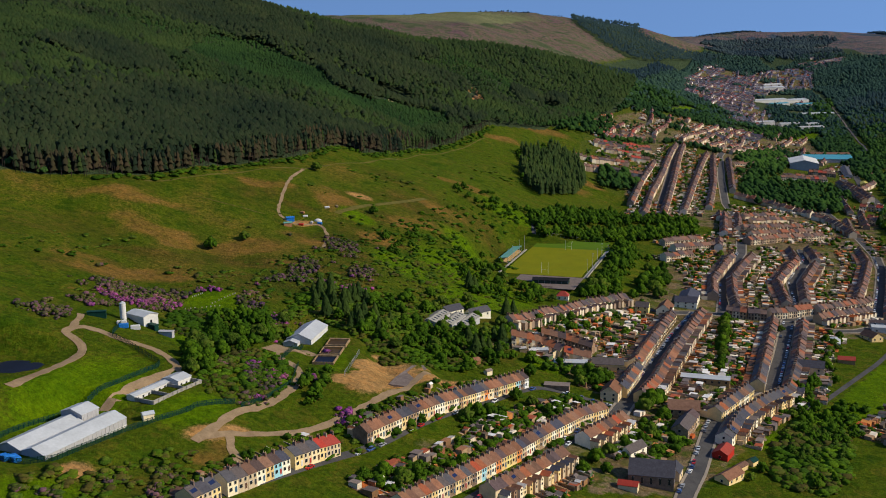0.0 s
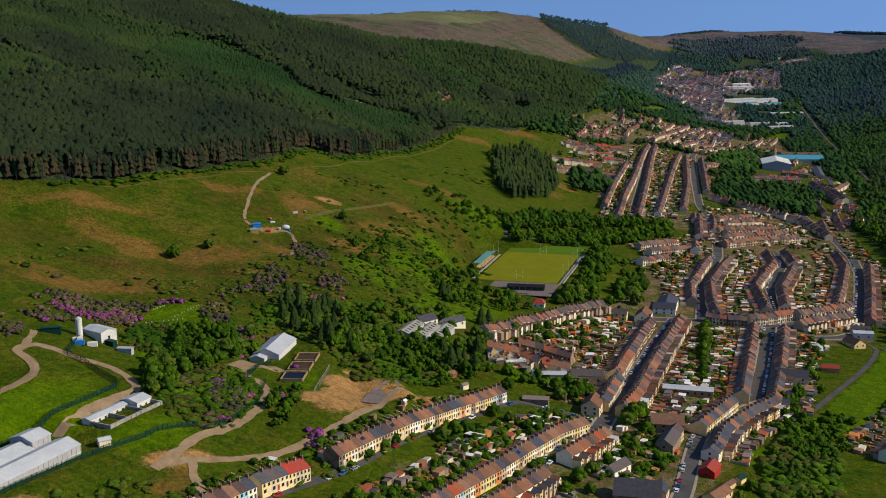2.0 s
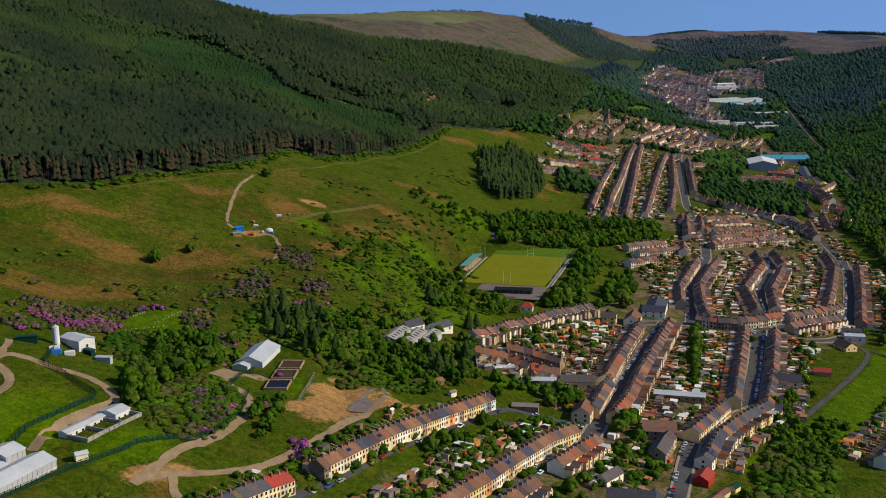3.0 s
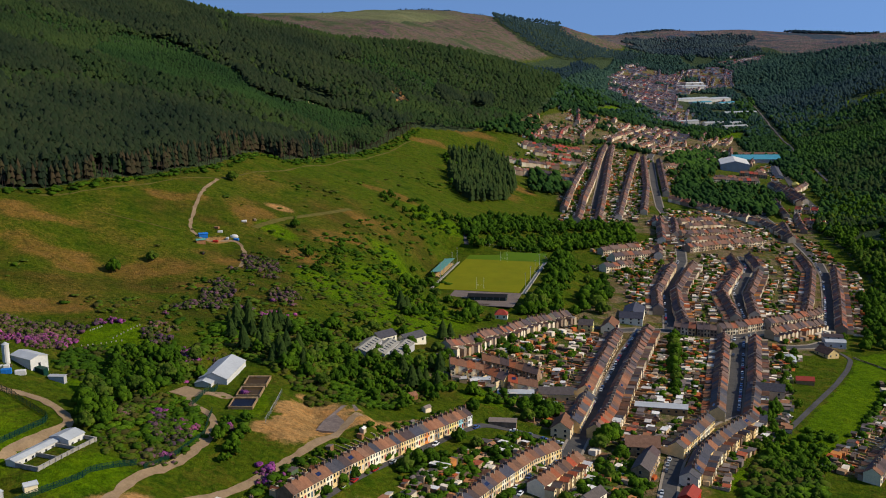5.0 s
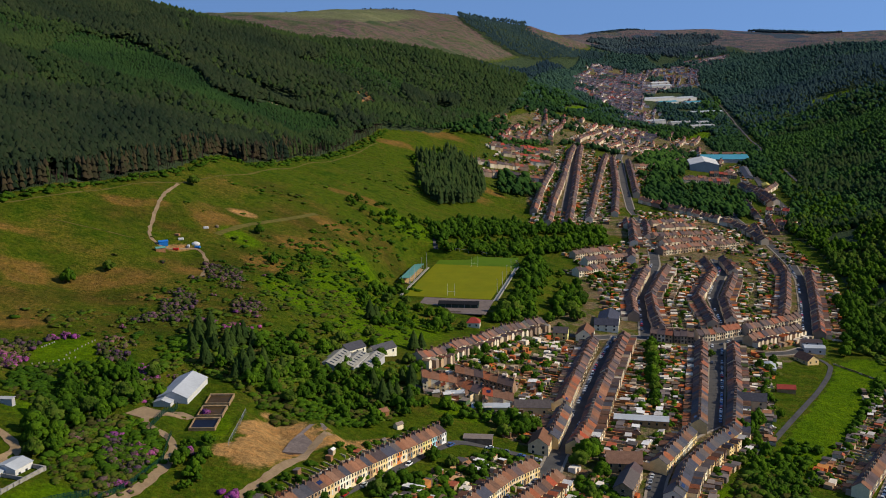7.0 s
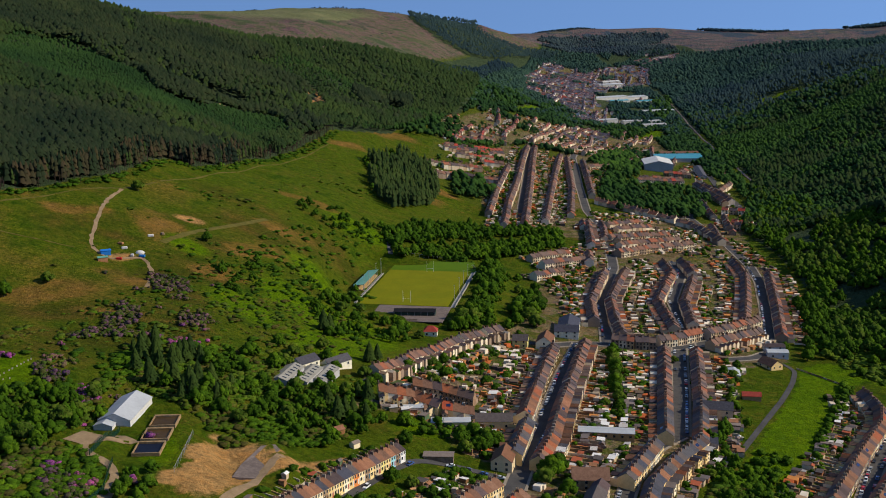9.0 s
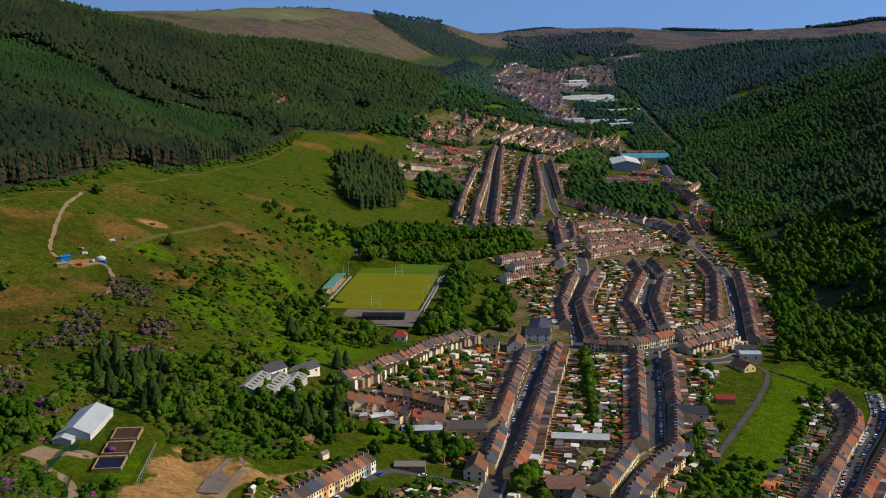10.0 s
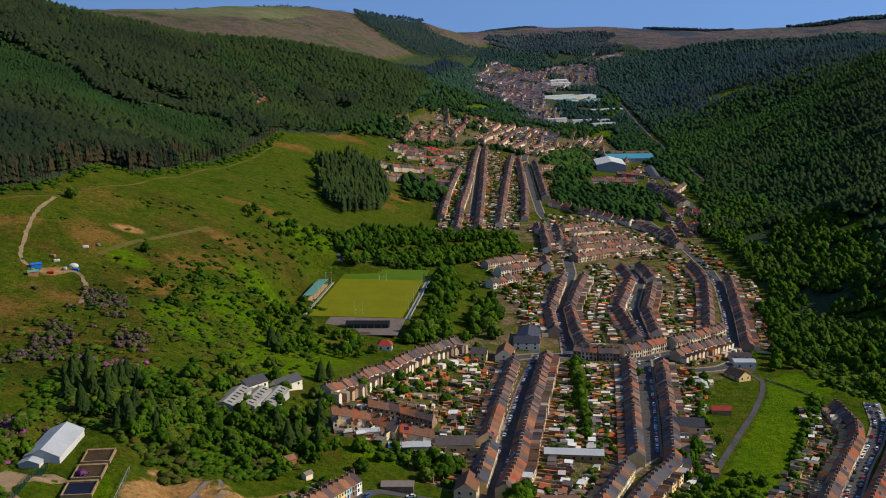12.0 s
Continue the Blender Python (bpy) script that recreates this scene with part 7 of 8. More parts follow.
# ---- clubhouse, chapel, halls and villas among the streets ----
club = gabled("clubhouse", "long dark green clubhouse with a near-black roof beside the pitch", "clubhouse", 82.5, 871, -13, 29, 9, 2.8, 4.2, CLUB_GREEN, BLACK_FELT)
for k in range(7):
    bm = bmesh.new()
    box(bm, -0.09, 0.09, -0.09, 0.09, 0, 2.7)
    part("post", bm, METAL_GREY, club).matrix_basis = pose(-14 + k * 4.65, -4.62, 0)
for x, y, turn in ((78, 856, -13), (96, 857, 60)):
    lay("kerb_bed", -4, 4, -1.6, 1.6, 0.35, DARK_SILT, pose(x, y, ground_at(x, y), 0, 0, turn), "dark planted bed on the hard apron", "bed")
gabled("pavilion", "cream house with a bright red hipped roof", "house", 87, 823, -12, 9, 8, 3.2, 6.4, WALL_CREAM, ROOF_RED, (2, 2, 1, 1), hip=3.0)
gabled("chapel", "dark stone chapel with a big slate roof", "church", 95, 493, -14, 21, 14, 5.5, 11, WALL_STONE, ROOF_SLATE, (5, 5, 2, 2), win=(1.0, 3.2, 1.5))
gabled("chapel_porch", "white-gabled chapel vestry with a slate roof", "church", 107, 501, 68, 9, 7, 4, 7, WALL_PAINT, ROOF_SLATE, (1, 1, 1, 1))
gabled("vestry", "small red-roofed chapel outbuilding", "outbuilding", 82, 481, -20, 9, 5, 2.6, 4.2, WALL_PAINT, ROOF_RED)
gabled("chapel_hall", "slate-roofed hall with a white gable", "hall", 91, 523, 46, 14, 7, 3, 5.6, WALL_PAINT, ROOF_SLATE, (2, 2, 1, 1))
gabled("stone_hall", "dark stone hall with a brown tiled roof", "hall", 129, 584, -12, 17, 11, 5.4, 9.4, WALL_STONE, ROOF, (4, 4, 1, 1))
gabled("corner_house", "stone corner house with a brown roof", "house", 124, 560, 64, 18, 9, 5.2, 8.2, WALL_STONE, ROOF_SLATE, (4, 4, 1, 1))
gabled("corner_shop", "cream corner shop with a tiled roof", "shop", 130, 572, 62, 8, 8, 5.2, 8.0, WALL_PAINT, ROOF_WARM, (2, 2, 1, 1))
gabled("workshop", "long workshop with a white sheet roof", "workshop", 156, 649, -17, 29, 8, 3.4, 4.4, WALL_BRICK, METAL_ROOF, (7, 7, 1, 1))
gabled("red_garage", "red-walled garage by the main street", "garage", 139, 535, 60, 12, 8, 3.2, 5.4, RED_PAINT, ROOF_RED, (0, 2, 1, 1))
gabled("white_villa", "white villa with a slate roof", "house", 145, 553, 60, 10, 9, 5.0, 7.6, WALL_PAINT, ROOF_SLATE, (2, 2, 1, 1))
gabled("bungalow", "cream bungalow with a brown roof in a garden", "bungalow", 135, 506, 45, 14, 8, 2.8, 5.2, WALL_PAINT, ROOF, (3, 3, 1, 1))
gabled("summerhouse", "small white summerhouse with a green roof", "shed", 152, 528, 45, 5, 4, 2.3, 3.4, WALL_PAINT, FENCE_GREEN)
gabled("garage", "small brown garage behind the bungalow", "garage", 144, 520, 45, 8, 4, 2.3, 3.4, WALL_PAINT, ROOF)
gabled("school_hall", "large cream hall with a slate roof at the junction", "hall", 192, 864, 72, 26, 15, 5.0, 8.5, WALL_CREAM, ROOF_SLATE, (4, 4, 2, 2))
gabled("school_wing", "cream gabled wing of the hall", "hall", 186, 847, -16, 17, 9, 5.0, 8.6, WALL_CREAM, ROOF_SLATE, (3, 3, 1, 1))
gabled("chapel_end", "pale gabled chapel at the head of the street", "church", 165, 823, 70, 17, 11, 5.0, 9.2, WALL_CREAM, ROOF, (3, 3, 1, 1))
gabled("yellow_house", "bright yellow detached house", "house", 147, 819, -18, 10, 8, 5.2, 8.4, surface("yellow render", [(0.68, 0.60, 0.22)], 0.2, 1.5, stain=0.12, rel=0.1), ROOF_SLATE, (2, 2, 1, 1))
gabled("side_chapel", "grey-rendered hall with a slate roof", "hall", 231, 688, -20, 20, 9, 6.0, 9.4, WALL_PAINT, ROOF_SLATE, (3, 3, 1, 1))
gabled("brown_bungalow", "white-gabled bungalow with a brown roof beside the path", "bungalow", 309, 786, -70, 13, 10, 3.0, 6.2, WALL_PAINT, ROOF, (2, 2, 2, 1))
gabled("white_store", "white flat-roofed store beside the yard road", "store", 326, 812, -14, 14, 8, 4.2, 5.0, METAL_WALL, METAL_ROOF, (2, 0, 0, 0))
gabled("white_store", "white store with a pale roof", "store", 329, 824, -14, 14, 9, 4.8, 5.6, METAL_WALL, ROOF, (2, 0, 0, 0))
gabled("long_shed", "pale long shed among gardens", "shed", 275, 765, 72, 15, 7, 2.8, 3.6, METAL_WALL, METAL_ROOF)
gabled("red_shed", "red-roofed shed by the green path", "shed", 268, 722, -15, 11, 6, 2.8, 4.6, WALL_BRICK, ROOF_RED)
gabled("black_hall", "slate-roofed hall behind the street", "hall", 97, 656, -8, 20, 10, 4.2, 7.0, WALL_PAINT, ROOF_SLATE, (3, 3, 0, 2))
gabled("gable_house", "cream gable-ended corner house", "house", 92, 603, 70, 14, 10, 5.4, 9.0, WALL_PAINT, ROOF, (2, 2, 2, 2))
gabled("lean_to", "white lean-to range behind the row", "shed", 74, 650, -8, 20, 7, 2.8, 3.4, WALL_PAINT, METAL_ROOF)
gabled("lean_to", "white lean-to range behind the row", "shed", 56, 662, 0, 10, 6, 2.6, 3.2, WALL_PAINT, METAL_ROOF)
gabled("garage_block", "row of garages with pale sheet roofs", "garage", 61, 603, -12, 14, 6, 2.6, 3.1, WALL_STONE, SHED_ROOF)
gabled("cabin", "weathered cabin among trees", "shed", 14, 616, 30, 7, 5, 2.5, 3.8, TIMBER, ROOF)
gabled("cabin", "small white shed on the slope", "shed", 22, 604, 40, 4, 3, 2.4, 3.2, WALL_PAINT, SHED_ROOF)
# the nursery: white roofs with roof lights, and two dark-roofed houses behind
for i, (x, y) in enumerate(((-8, 673), (2, 679), (11, 685))):
    ob = gabled("glasshouse", "pale-roofed nursery shed with roof lights", "shed", x, y, 68, 24, 10.0, 2.4, 4.2, METAL_GREY, NURSERY_SHEET)
    for k in range(6):
        bm = bmesh.new()
        box(bm, -0.5, 0.5, -1.2, 1.2, 0, 0.08)
        sky = part("roof_light", bm, GLASS, ob, "dark roof light")
        sky.matrix_basis = pose(-9.5 + k * 3.8, -2.5, 3.53, 19.8)
gabled("villa", "brick house with a dark slate roof and solar panels", "house", 2, 697, 38, 13, 9, 3.2, 6.0, WALL_CREAM, ROOF_SLATE, (3, 3, 1, 1))
gabled("villa", "cream house with a dark slate roof and solar panels", "house", 19, 708, 38, 16, 8, 3.2, 6.0, WALL_CREAM, ROOF_SLATE, (3, 3, 1, 1))

# ---- the works on the hillside ----
BARN = pose(-152.2, 415.0, 50.0, 0, 0, 64)


def barn_bay(y0, y1, x0, x1, eaves, ridge):
    ob = new("warehouse")
    ob.matrix_basis = BARN @ pose(0, (y0 + y1) / 2, 0)
    tagged(ob, "pale metal warehouse bay with a shallow pitched roof", "warehouse", "warehouse bays")
    h = (y1 - y0) / 2
    bm = bmesh.new()
    prism_x(bm, [(-h, -2), (h, -2), (h, eaves * 0.45), (-h, eaves * 0.45)], x0, x1)
    part("plinth", bm, METAL_WALL, ob, "cream lower cladding")
    bm = bmesh.new()
    prism_x(bm, [(-h + 0.05, eaves * 0.45), (h - 0.05, eaves * 0.45), (h - 0.05, eaves), (0, ridge), (-h + 0.05, eaves)], x0 + 0.05, x1 - 0.05)
    part("cladding", bm, METAL_GREY, ob, "grey upper cladding")
    bm = bmesh.new()
    prism_x(bm, [(-h - 0.2, eaves - 0.02), (-h - 0.2, eaves + 0.2), (0, ridge + 0.25), (h + 0.2, eaves + 0.2), (h + 0.2, eaves - 0.02), (0, ridge + 0.04)], x0 - 0.3, x1 + 0.3)
    part("roof", bm, METAL_ROOF, ob)
    for x in np.arange(x0 + 0.8, x1, 2.4):
        bm = bmesh.new()
        box(bm, x - 0.04, x + 0.04, -h - 0.12, -h + 0.06, 0, eaves)
        part("rib", bm, METAL_WALL, ob)
    for x in (-8, 2, 12):
        if x0 < x < x1:
            bm = bmesh.new()
            box(bm, x - 0.6, x + 0.6, -h - 0.1, -h + 0.05, 0, 2.2)
            part("door", bm, WHITE_FRAME, ob)
    bm = bmesh.new()
    box(bm, x0 - 0.12, x0 + 0.05, -2, 2, 0, 3.4)
    part("roller_door", bm, METAL_GREY, ob)
    return ob


barn_bay(-12.4, -0.1, -22, 22, 5.0, 7.2)
barn_bay(0.1, 12.4, -22, 11.0, 5.2, 7.4)
barn_bay(1.0, 12.4, 11.4, 21.0, 7.6, 9.4)
yard_w = [(-167, 388, 0), (-165, 386, 0.2), (-163, 387, 0.1), (-161, 385, 0)]
for x, y, dz in yard_w:
    bm = bmesh.new()
    box(bm, -1.6, 1.6, -1.3, 1.3, -0.3, 1.9 + dz, 0, 0.35)
    ob = part("covered_pallet", bm, PLASTIC_BLUE)
    ob.matrix_basis = pose(x, y + 4, ground_at(x, y + 4), 0, 0, 40)
    tagged(ob, "goods under a bright blue plastic sheet", "tarpaulin", "blue covers")
bm = bmesh.new()
box(bm, -1.1, 1.1, -0.8, 0.8, -0.3, 1.2, 0, 0.2)
ob = part("skip", bm, PLASTIC_YELLOW)
ob.matrix_basis = pose(-164, 407, ground_at(-164, 407), 0, 0, 30)
tagged(ob, "small yellow skip in the yard", "skip")
gabled("hut", "small white hut beside the warehouse", "hut", -125, 438, 30, 4.5, 3.5, 2.4, 3.2, WALL_PAINT, METAL_ROOF)
# the old tank house: an open tank before a roofed strip and a gabled end
TANK = pose(-125.5, 468.5, 51.2, 0, 0, 62)


def tank_roofed(x0, x1, y0, y1, low, high, label):
    ob = new("tank_house")
    ob.matrix_basis = TANK
    tagged(ob, label, "building", "tank house")
    bm = bmesh.new()
    prism_x(bm, [(y0, -3), (y1, -3), (y1, low), ((y0 + y1) / 2, high), (y0, low)], x0, x1)
    part("wall", bm, METAL_WALL, ob)
    bm = bmesh.new()
    mid = (y0 + y1) / 2
    prism_x(bm, [(y0 - 0.3, low - 0.02), (y0 - 0.3, low + 0.2), (mid, high + 0.24), (y1 + 0.3, low + 0.2), (y1 + 0.3, low - 0.02), (mid, high + 0.04)], x0 - 0.25, x1 + 0.25)
    part("roof", bm, METAL_ROOF, ob)
    for x in np.arange(x0 + 1.5, x1 - 1, 3.4):
        bm = bmesh.new()
        box(bm, x, x + 1.1, y0 - 0.06, y0 + 0.05, 1.3, 2.3)
        part("window", bm, GLASS, ob)


tank_roofed(-15.5, 7.0, 3.0, 7.5, 3.2, 3.8, "long white roofed strip behind the open tank")
tank_roofed(7.2, 16.0, -1.5, 7.6, 3.8, 5.0, "white gabled end of the tank house")
open_tank = new("open_tank")
open_tank.matrix_basis = TANK
tagged(open_tank, "roofless weathered concrete tank with stained, buttressed walls", "tank")
for x0, x1, y0, y1 in ((-15.5, 16, -7.5, -6.9), (-15.5, -14.9, -6.9, 3.0), (15.4, 16, -6.9, -1.7), (-5, -4.6, -6.9, 2.9), (5, 5.4, -6.9, 2.9)):
    bm = bmesh.new()
    box(bm, x0, x1, y0, y1, -4, 2.9)
    part("wall", bm, CONCRETE, open_tank)
for k in range(11):
    bm = bmesh.new()
    box(bm, -15.3 + 3 * k, -14.8 + 3 * k, -7.75, -7.5, -4, 2.9)
    part("buttress", bm, CONCRETE, open_tank)
lay("tank_floor", -14.9, 15.4, -6.9, 2.9, 0.9, DARK_SILT, TANK, "dark silted floor of the old tank", "tank floor", "structure", 3)
# sheds at the head of the loop track
gabled("white_shed", "white clad shed with a pale roof", "shed", -157, 553, -38, 14, 9, 4.6, 5.8, METAL_WALL, METAL_ROOF, (0, 0, 1, 1))
gabled("green_store", "green container store beside the shed", "container", -150, 546, -38, 6, 2.5, 2.5, 2.6, FENCE_GREEN, FENCE_GREEN)
gabled("store", "small grey store by the track", "store", -142, 541, -10, 7, 3, 2.4, 2.7, METAL_GREY, METAL_GREY)
gabled("green_store", "green container by the spur track", "container", -176, 540, 10, 9, 2.6, 2.6, 2.7, FENCE_GREEN, FENCE_GREEN)
silo = new("silo")
silo.matrix_basis = pose(-165, 547, ground_at(-165, 547))
tagged(silo, "pale cylindrical silo beside the shed", "silo")
bm = bmesh.new()
bmesh.ops.create_cone(bm, cap_ends=True, segments=14, radius1=1.6, radius2=1.6, depth=9, matrix=Matrix.Translation((0, 0, 4)))
part("drum", bm, METAL_WALL, silo)
bm = bmesh.new()
bmesh.ops.create_cone(bm, cap_ends=True, segments=14, radius1=1.7, radius2=0.3, depth=0.9, matrix=Matrix.Translation((0, 0, 8.95)))
part("cap", bm, METAL_ROOF, silo)
for x, y, col, word in ((-161, 533, PLASTIC_BLUE, "blue"), (-156, 536, METAL_WALL, "white"), (-163, 537, METAL_WALL, "white")):
    bm = bmesh.new()
    box(bm, -2.4, 2.4, -1.0, 1.0, -0.3, 2.2, 0, 0.25)
    ob = part("tank_trailer", bm, col)
    ob.matrix_basis = pose(x, y, ground_at(x, y), 0, 0, 15)
    tagged(ob, f"{word} tank trailer parked on the gravel", "trailer")
# the white shed by the settling ponds
ob = gabled("fish_shed", "white sheet-clad shed with a bright pale roof", "shed", -78, 594, 78, 29, 14, 3.8, 6.8, SHED_CLAD, SHED_SHEET, (0, 3, 0, 1), z=38.4)
gabled("porch", "low white annexe of the shed", "shed", -84, 581, 78, 11, 8, 3.0, 4.4, SHED_CLAD, SHED_SHEET, z=38.4)
for k, (x, y, mat, word) in enumerate(((-64.0, 554, WATER, "dark blue water"), (-62.2, 569, MUD, "brown muddy water"), (-60.4, 584, MUD, "brown muddy water"))):
    m = pose(x, y, 38.5, 0, 0, -6)
    pond = new("settling_pond")
    pond.matrix_basis = m
    tagged(pond, f"rectangular concrete settling pond with {word}", "pond", "settling ponds")
    bm = bmesh.new()
    for x0, x1, y0, y1 in ((-5.6, 5.6, -6.6, -6.0), (-5.6, 5.6, 5.0, 6.4), (-5.6, -5.2, -6.0, 5.0), (5.2, 5.6, -6.0, 5.0)):
        box(bm, x0, x1, y0, y1, -4.5, 1.6 if y0 > 5 else 1.1)
    part("wall", bm, STAINED, pond)
    bm = bmesh.new()
    box(bm, -5.2, 5.2, -6.0, 5.0, -2, 0.42)
    part("water", bm, mat, pond)
# the diggings: a grey stone pad cut into a sandy bank
bm = bmesh.new()
pad = [(-31, 541), (-22, 541), (-12, 572), (-14, 578), (-20, 575), (-28, 556)]
low, top = [bm.verts.new((x, y, ground_at(x, y) - 1)) for x, y in pad], [bm.verts.new((x, y, ground_at(x, y) + 0.35)) for x, y in pad]
bm.faces.new(top)
for i in range(len(pad)):
    bm.faces.new((low[i], low[(i + 1) % len(pad)], top[(i + 1) % len(pad)], top[i]))
tagged(part("stone_pad", bm, PAD), "grey crushed stone pad in the diggings", "ground", kind="structure")
fence([(-163, 540), (-162, 516), (-152, 511), (-134, 496), (-134, 491), (-148, 464), (-160, 440), (-170, 423), (-182, 400)], 2.4, FENCE_GREEN, "green mesh fence round the lawn", 2.5, bars=True)
fence([(-172, 388), (-158, 386), (-147, 390), (-131, 423), (-110, 449), (-109, 453), (-95, 469)], 2.4, FENCE_GREEN, "green mesh fence along the works", 2.5, bars=True)
fence([(-92, 468), (-85, 482), (-75, 508), (-75, 532)], 2.2, FENCE_GREEN, "green mesh fence beside the track", 2.5, bars=True)
fence([(-84, 536), (-81, 555), (-78, 574)], 2.4, FENCE_GREEN, "green mesh fence and gate by the shed", 2.5, bars=True)
fence([(-52, 530), (-50, 550), (-48, 573)], 2.2, METAL_GREY, "grey mesh fence above the diggings", 3.0, mesh_fill=False)
pond_z = RESERVOIR_TOP
bm = bmesh.new()
ring = [bm.verts.new((-196 + 15 * math.cos(a) * (1 + 0.12 * math.sin(3 * a)), 473 + 13 * math.sin(a), pond_z)) for a in np.linspace(0, 2 * math.pi, 28)[:-1]]
bm.faces.new(ring)
tagged(part("reservoir", bm, WATER), "dark still water of a small reservoir", "water", kind="structure")
# gravestones on the hillside lawn
bm = bmesh.new()
box(bm, -0.3, 0.3, -0.08, 0.08, -0.3, 0.75, 0, 0.03)
stone_me = mesh_of("gravestone", bm, CONCRETE)
gr = random.Random(4)
for row, (x0, y0, x1, y1, n) in enumerate(((-146, 598, -127, 612, 8), (-147, 620, -142, 629, 6), (-134, 612, -124, 638, 9))):
    for i in range(n):
        u = (i + gr.random() * 0.5) / n
        x, y = x0 + (x1 - x0) * u, y0 + (y1 - y0) * u
        tagged(same("gravestone", stone_me, None, pose(x, y, ground_at(x, y), 0, 0, gr.uniform(20, 50))), "pale upright gravestone on the lawn", "gravestone", "gravestones")
# the camp on the upper field
for x, y, mat, roof, word in ((-120, 838, PLASTIC_BLUE, PLASTIC_BLUE, "blue lorry body"), (-120, 825, TIMBER, TEAL, "timber cabin under a teal roof")):
    gabled("camp_cabin", f"{word} at the field camp", "cabin", x, y, 20, 6, 3.4, 2.4, 3.0, mat, roof)
bm = bmesh.new()
bmesh.ops.create_icosphere(bm, subdivisions=2, radius=2.4)
bmesh.ops.scale(bm, vec=(1.3, 1, 0.8), verts=bm.verts)
ob = part("dome_tent", bm, METAL_WALL)
ob.matrix_basis = pose(-100, 849, ground_at(-100, 849))
tagged(ob, "white dome tent at the field camp", "tent")
for x, y, mat, word in ((-110, 852, METAL_WALL, "white"), (-96, 880, METAL_WALL, "white"), (-89, 889, SHED_WALL, "rusty"), (-111, 833, RED_PAINT, "red"), (-104, 842, METAL_GREY, "grey"), (-113, 858, TIMBER, "brown"), (-98, 843, PLASTIC_BLUE, "blue")):
    bm = bmesh.new()
    box(bm, -1.9, 1.9, -0.95, 0.95, 0.3, 1.9, 0, 0.3)
    ob = part("caravan", bm, mat)
    ob.matrix_basis = pose(x, y, ground_at(x, y) - 0.35, 0, 0, (x * 13) % 180)
    tagged(ob, f"{word} caravan or trailer at the field camp", "trailer", "camp trailers")
# the factory sheds further down the valley
gabled("factory", "large shed with a white roof and grey front", "factory", 551, 1718, 76, 60, 42, 12, 17, METAL_GREY, METAL_WALL, sunk=14)
gabled("factory", "long shed with a bright blue roof", "factory", 662, 1940, -8, 80, 62, 8, 12, METAL_GREY, BLUE_SHEET, sunk=14)
gabled("factory", "shed with an orange-brown roof", "factory", 690, 2010, -8, 70, 22, 8, 10, METAL_WALL, ROOF_WARM, sunk=14)
for k in range(5):
    tagged(strip("siding", [(629 + k * 3.6, 1641), (676 + k * 3.2, 1780), (713 + k * 2.8, 1900)], 2.4, WAGON, 1.6, step=12, thick=1.6), "rust-brown row of wagons on a siding", "railway", kind="structure")
tagged(strip("road", [(758, 2136), (707, 1949), (660, 1790), (610, 1650), (575, 1530), (560, 1440), (545, 1370)], 9.0, ASPHALT, 0.4, step=10), "grey asphalt road beside the sheds", "road", kind="structure")
gabled("store_shed", "long dark-roofed store beside the road", "shed", 612, 1700, 74, 100, 12, 5, 7.5, METAL_GREY, ROOF_SLATE, sunk=6)
gabled("store_shed", "yellow shed beside the road", "shed", 590, 1566, 74, 22, 10, 4, 6, STRAW, STRAW, sunk=6)
for x, y, turn in ((632, 1545, 20), (640, 1530, 60), (648, 1522, 10)):
    gabled("yard_cabin", "white cabin in a yard among trees", "cabin", x, y, turn, 12, 5, 2.6, 3.2, METAL_WALL, METAL_WALL)
# the stone wall and edge fence of the green
fence([(327, 784), (336, 766), (344, 746)], 1.1, GARDEN_WALL, "low dry-stone wall across the green", 3.0, category="wall")
fence([(344, 746), (313, 698), (278, 648), (257, 619)], 1.3, GARDEN_WALL, "low garden wall along the edge of the green", 4.0, category="wall")

# ---- back gardens, sheds and garden walls ----
LENGTHS = {"upper terrace": 7, "lower terrace": 19, "back terrace": 10, "curved street row": 9, "long street row": 17, "shaded street row": 15, "cross street row": 6, "bend street row": 9, "east street row": 14, "north row": 7, "hillside row": 11, "lower hillside row": 8, "terrace by the green": 17, "far street row": 13, "far side row": 8}
SHEDS = []
for w, l, h, lean in ((2.6, 3.2, 2.2, 0.5), (3.4, 5.0, 2.4, 0.0), (2.2, 2.6, 2.1, -0.6), (4.2, 4.6, 2.5, 0.3)):
    bm = bmesh.new()
    if lean < 0:
        prism(bm, [(-w / 2, -1.2), (w / 2, -1.2), (w / 2, h), (0, h - lean), (-w / 2, h)], -l / 2, l / 2)
        wall_me = mesh_of("shed", bm, SHED_WALL)
        bm = bmesh.new()
        prism(bm, [(-w / 2 - 0.2, h - 0.1), (-w / 2 - 0.2, h + 0.05), (0, h - lean + 0.2), (w / 2 + 0.2, h + 0.05), (w / 2 + 0.2, h - 0.1), (0, h - lean + 0.04)], -l / 2 - 0.2, l / 2 + 0.2)
    else:
        prism(bm, [(-w / 2, -1.2), (w / 2, -1.2), (w / 2, h - lean), (-w / 2, h)], -l / 2, l / 2)
        wall_me = mesh_of("shed", bm, SHED_WALL)
        bm = bmesh.new()
        prism(bm, [(-w / 2 - 0.2, h + 0.04), (-w / 2 - 0.2, h + 0.18), (w / 2 + 0.2, h - lean + 0.18), (w / 2 + 0.2, h - lean + 0.04)], -l / 2 - 0.2, l / 2 + 0.2)
    SHEDS.append((wall_me, mesh_of("roof", bm, SHED_ROOF)))
bm = bmesh.new()
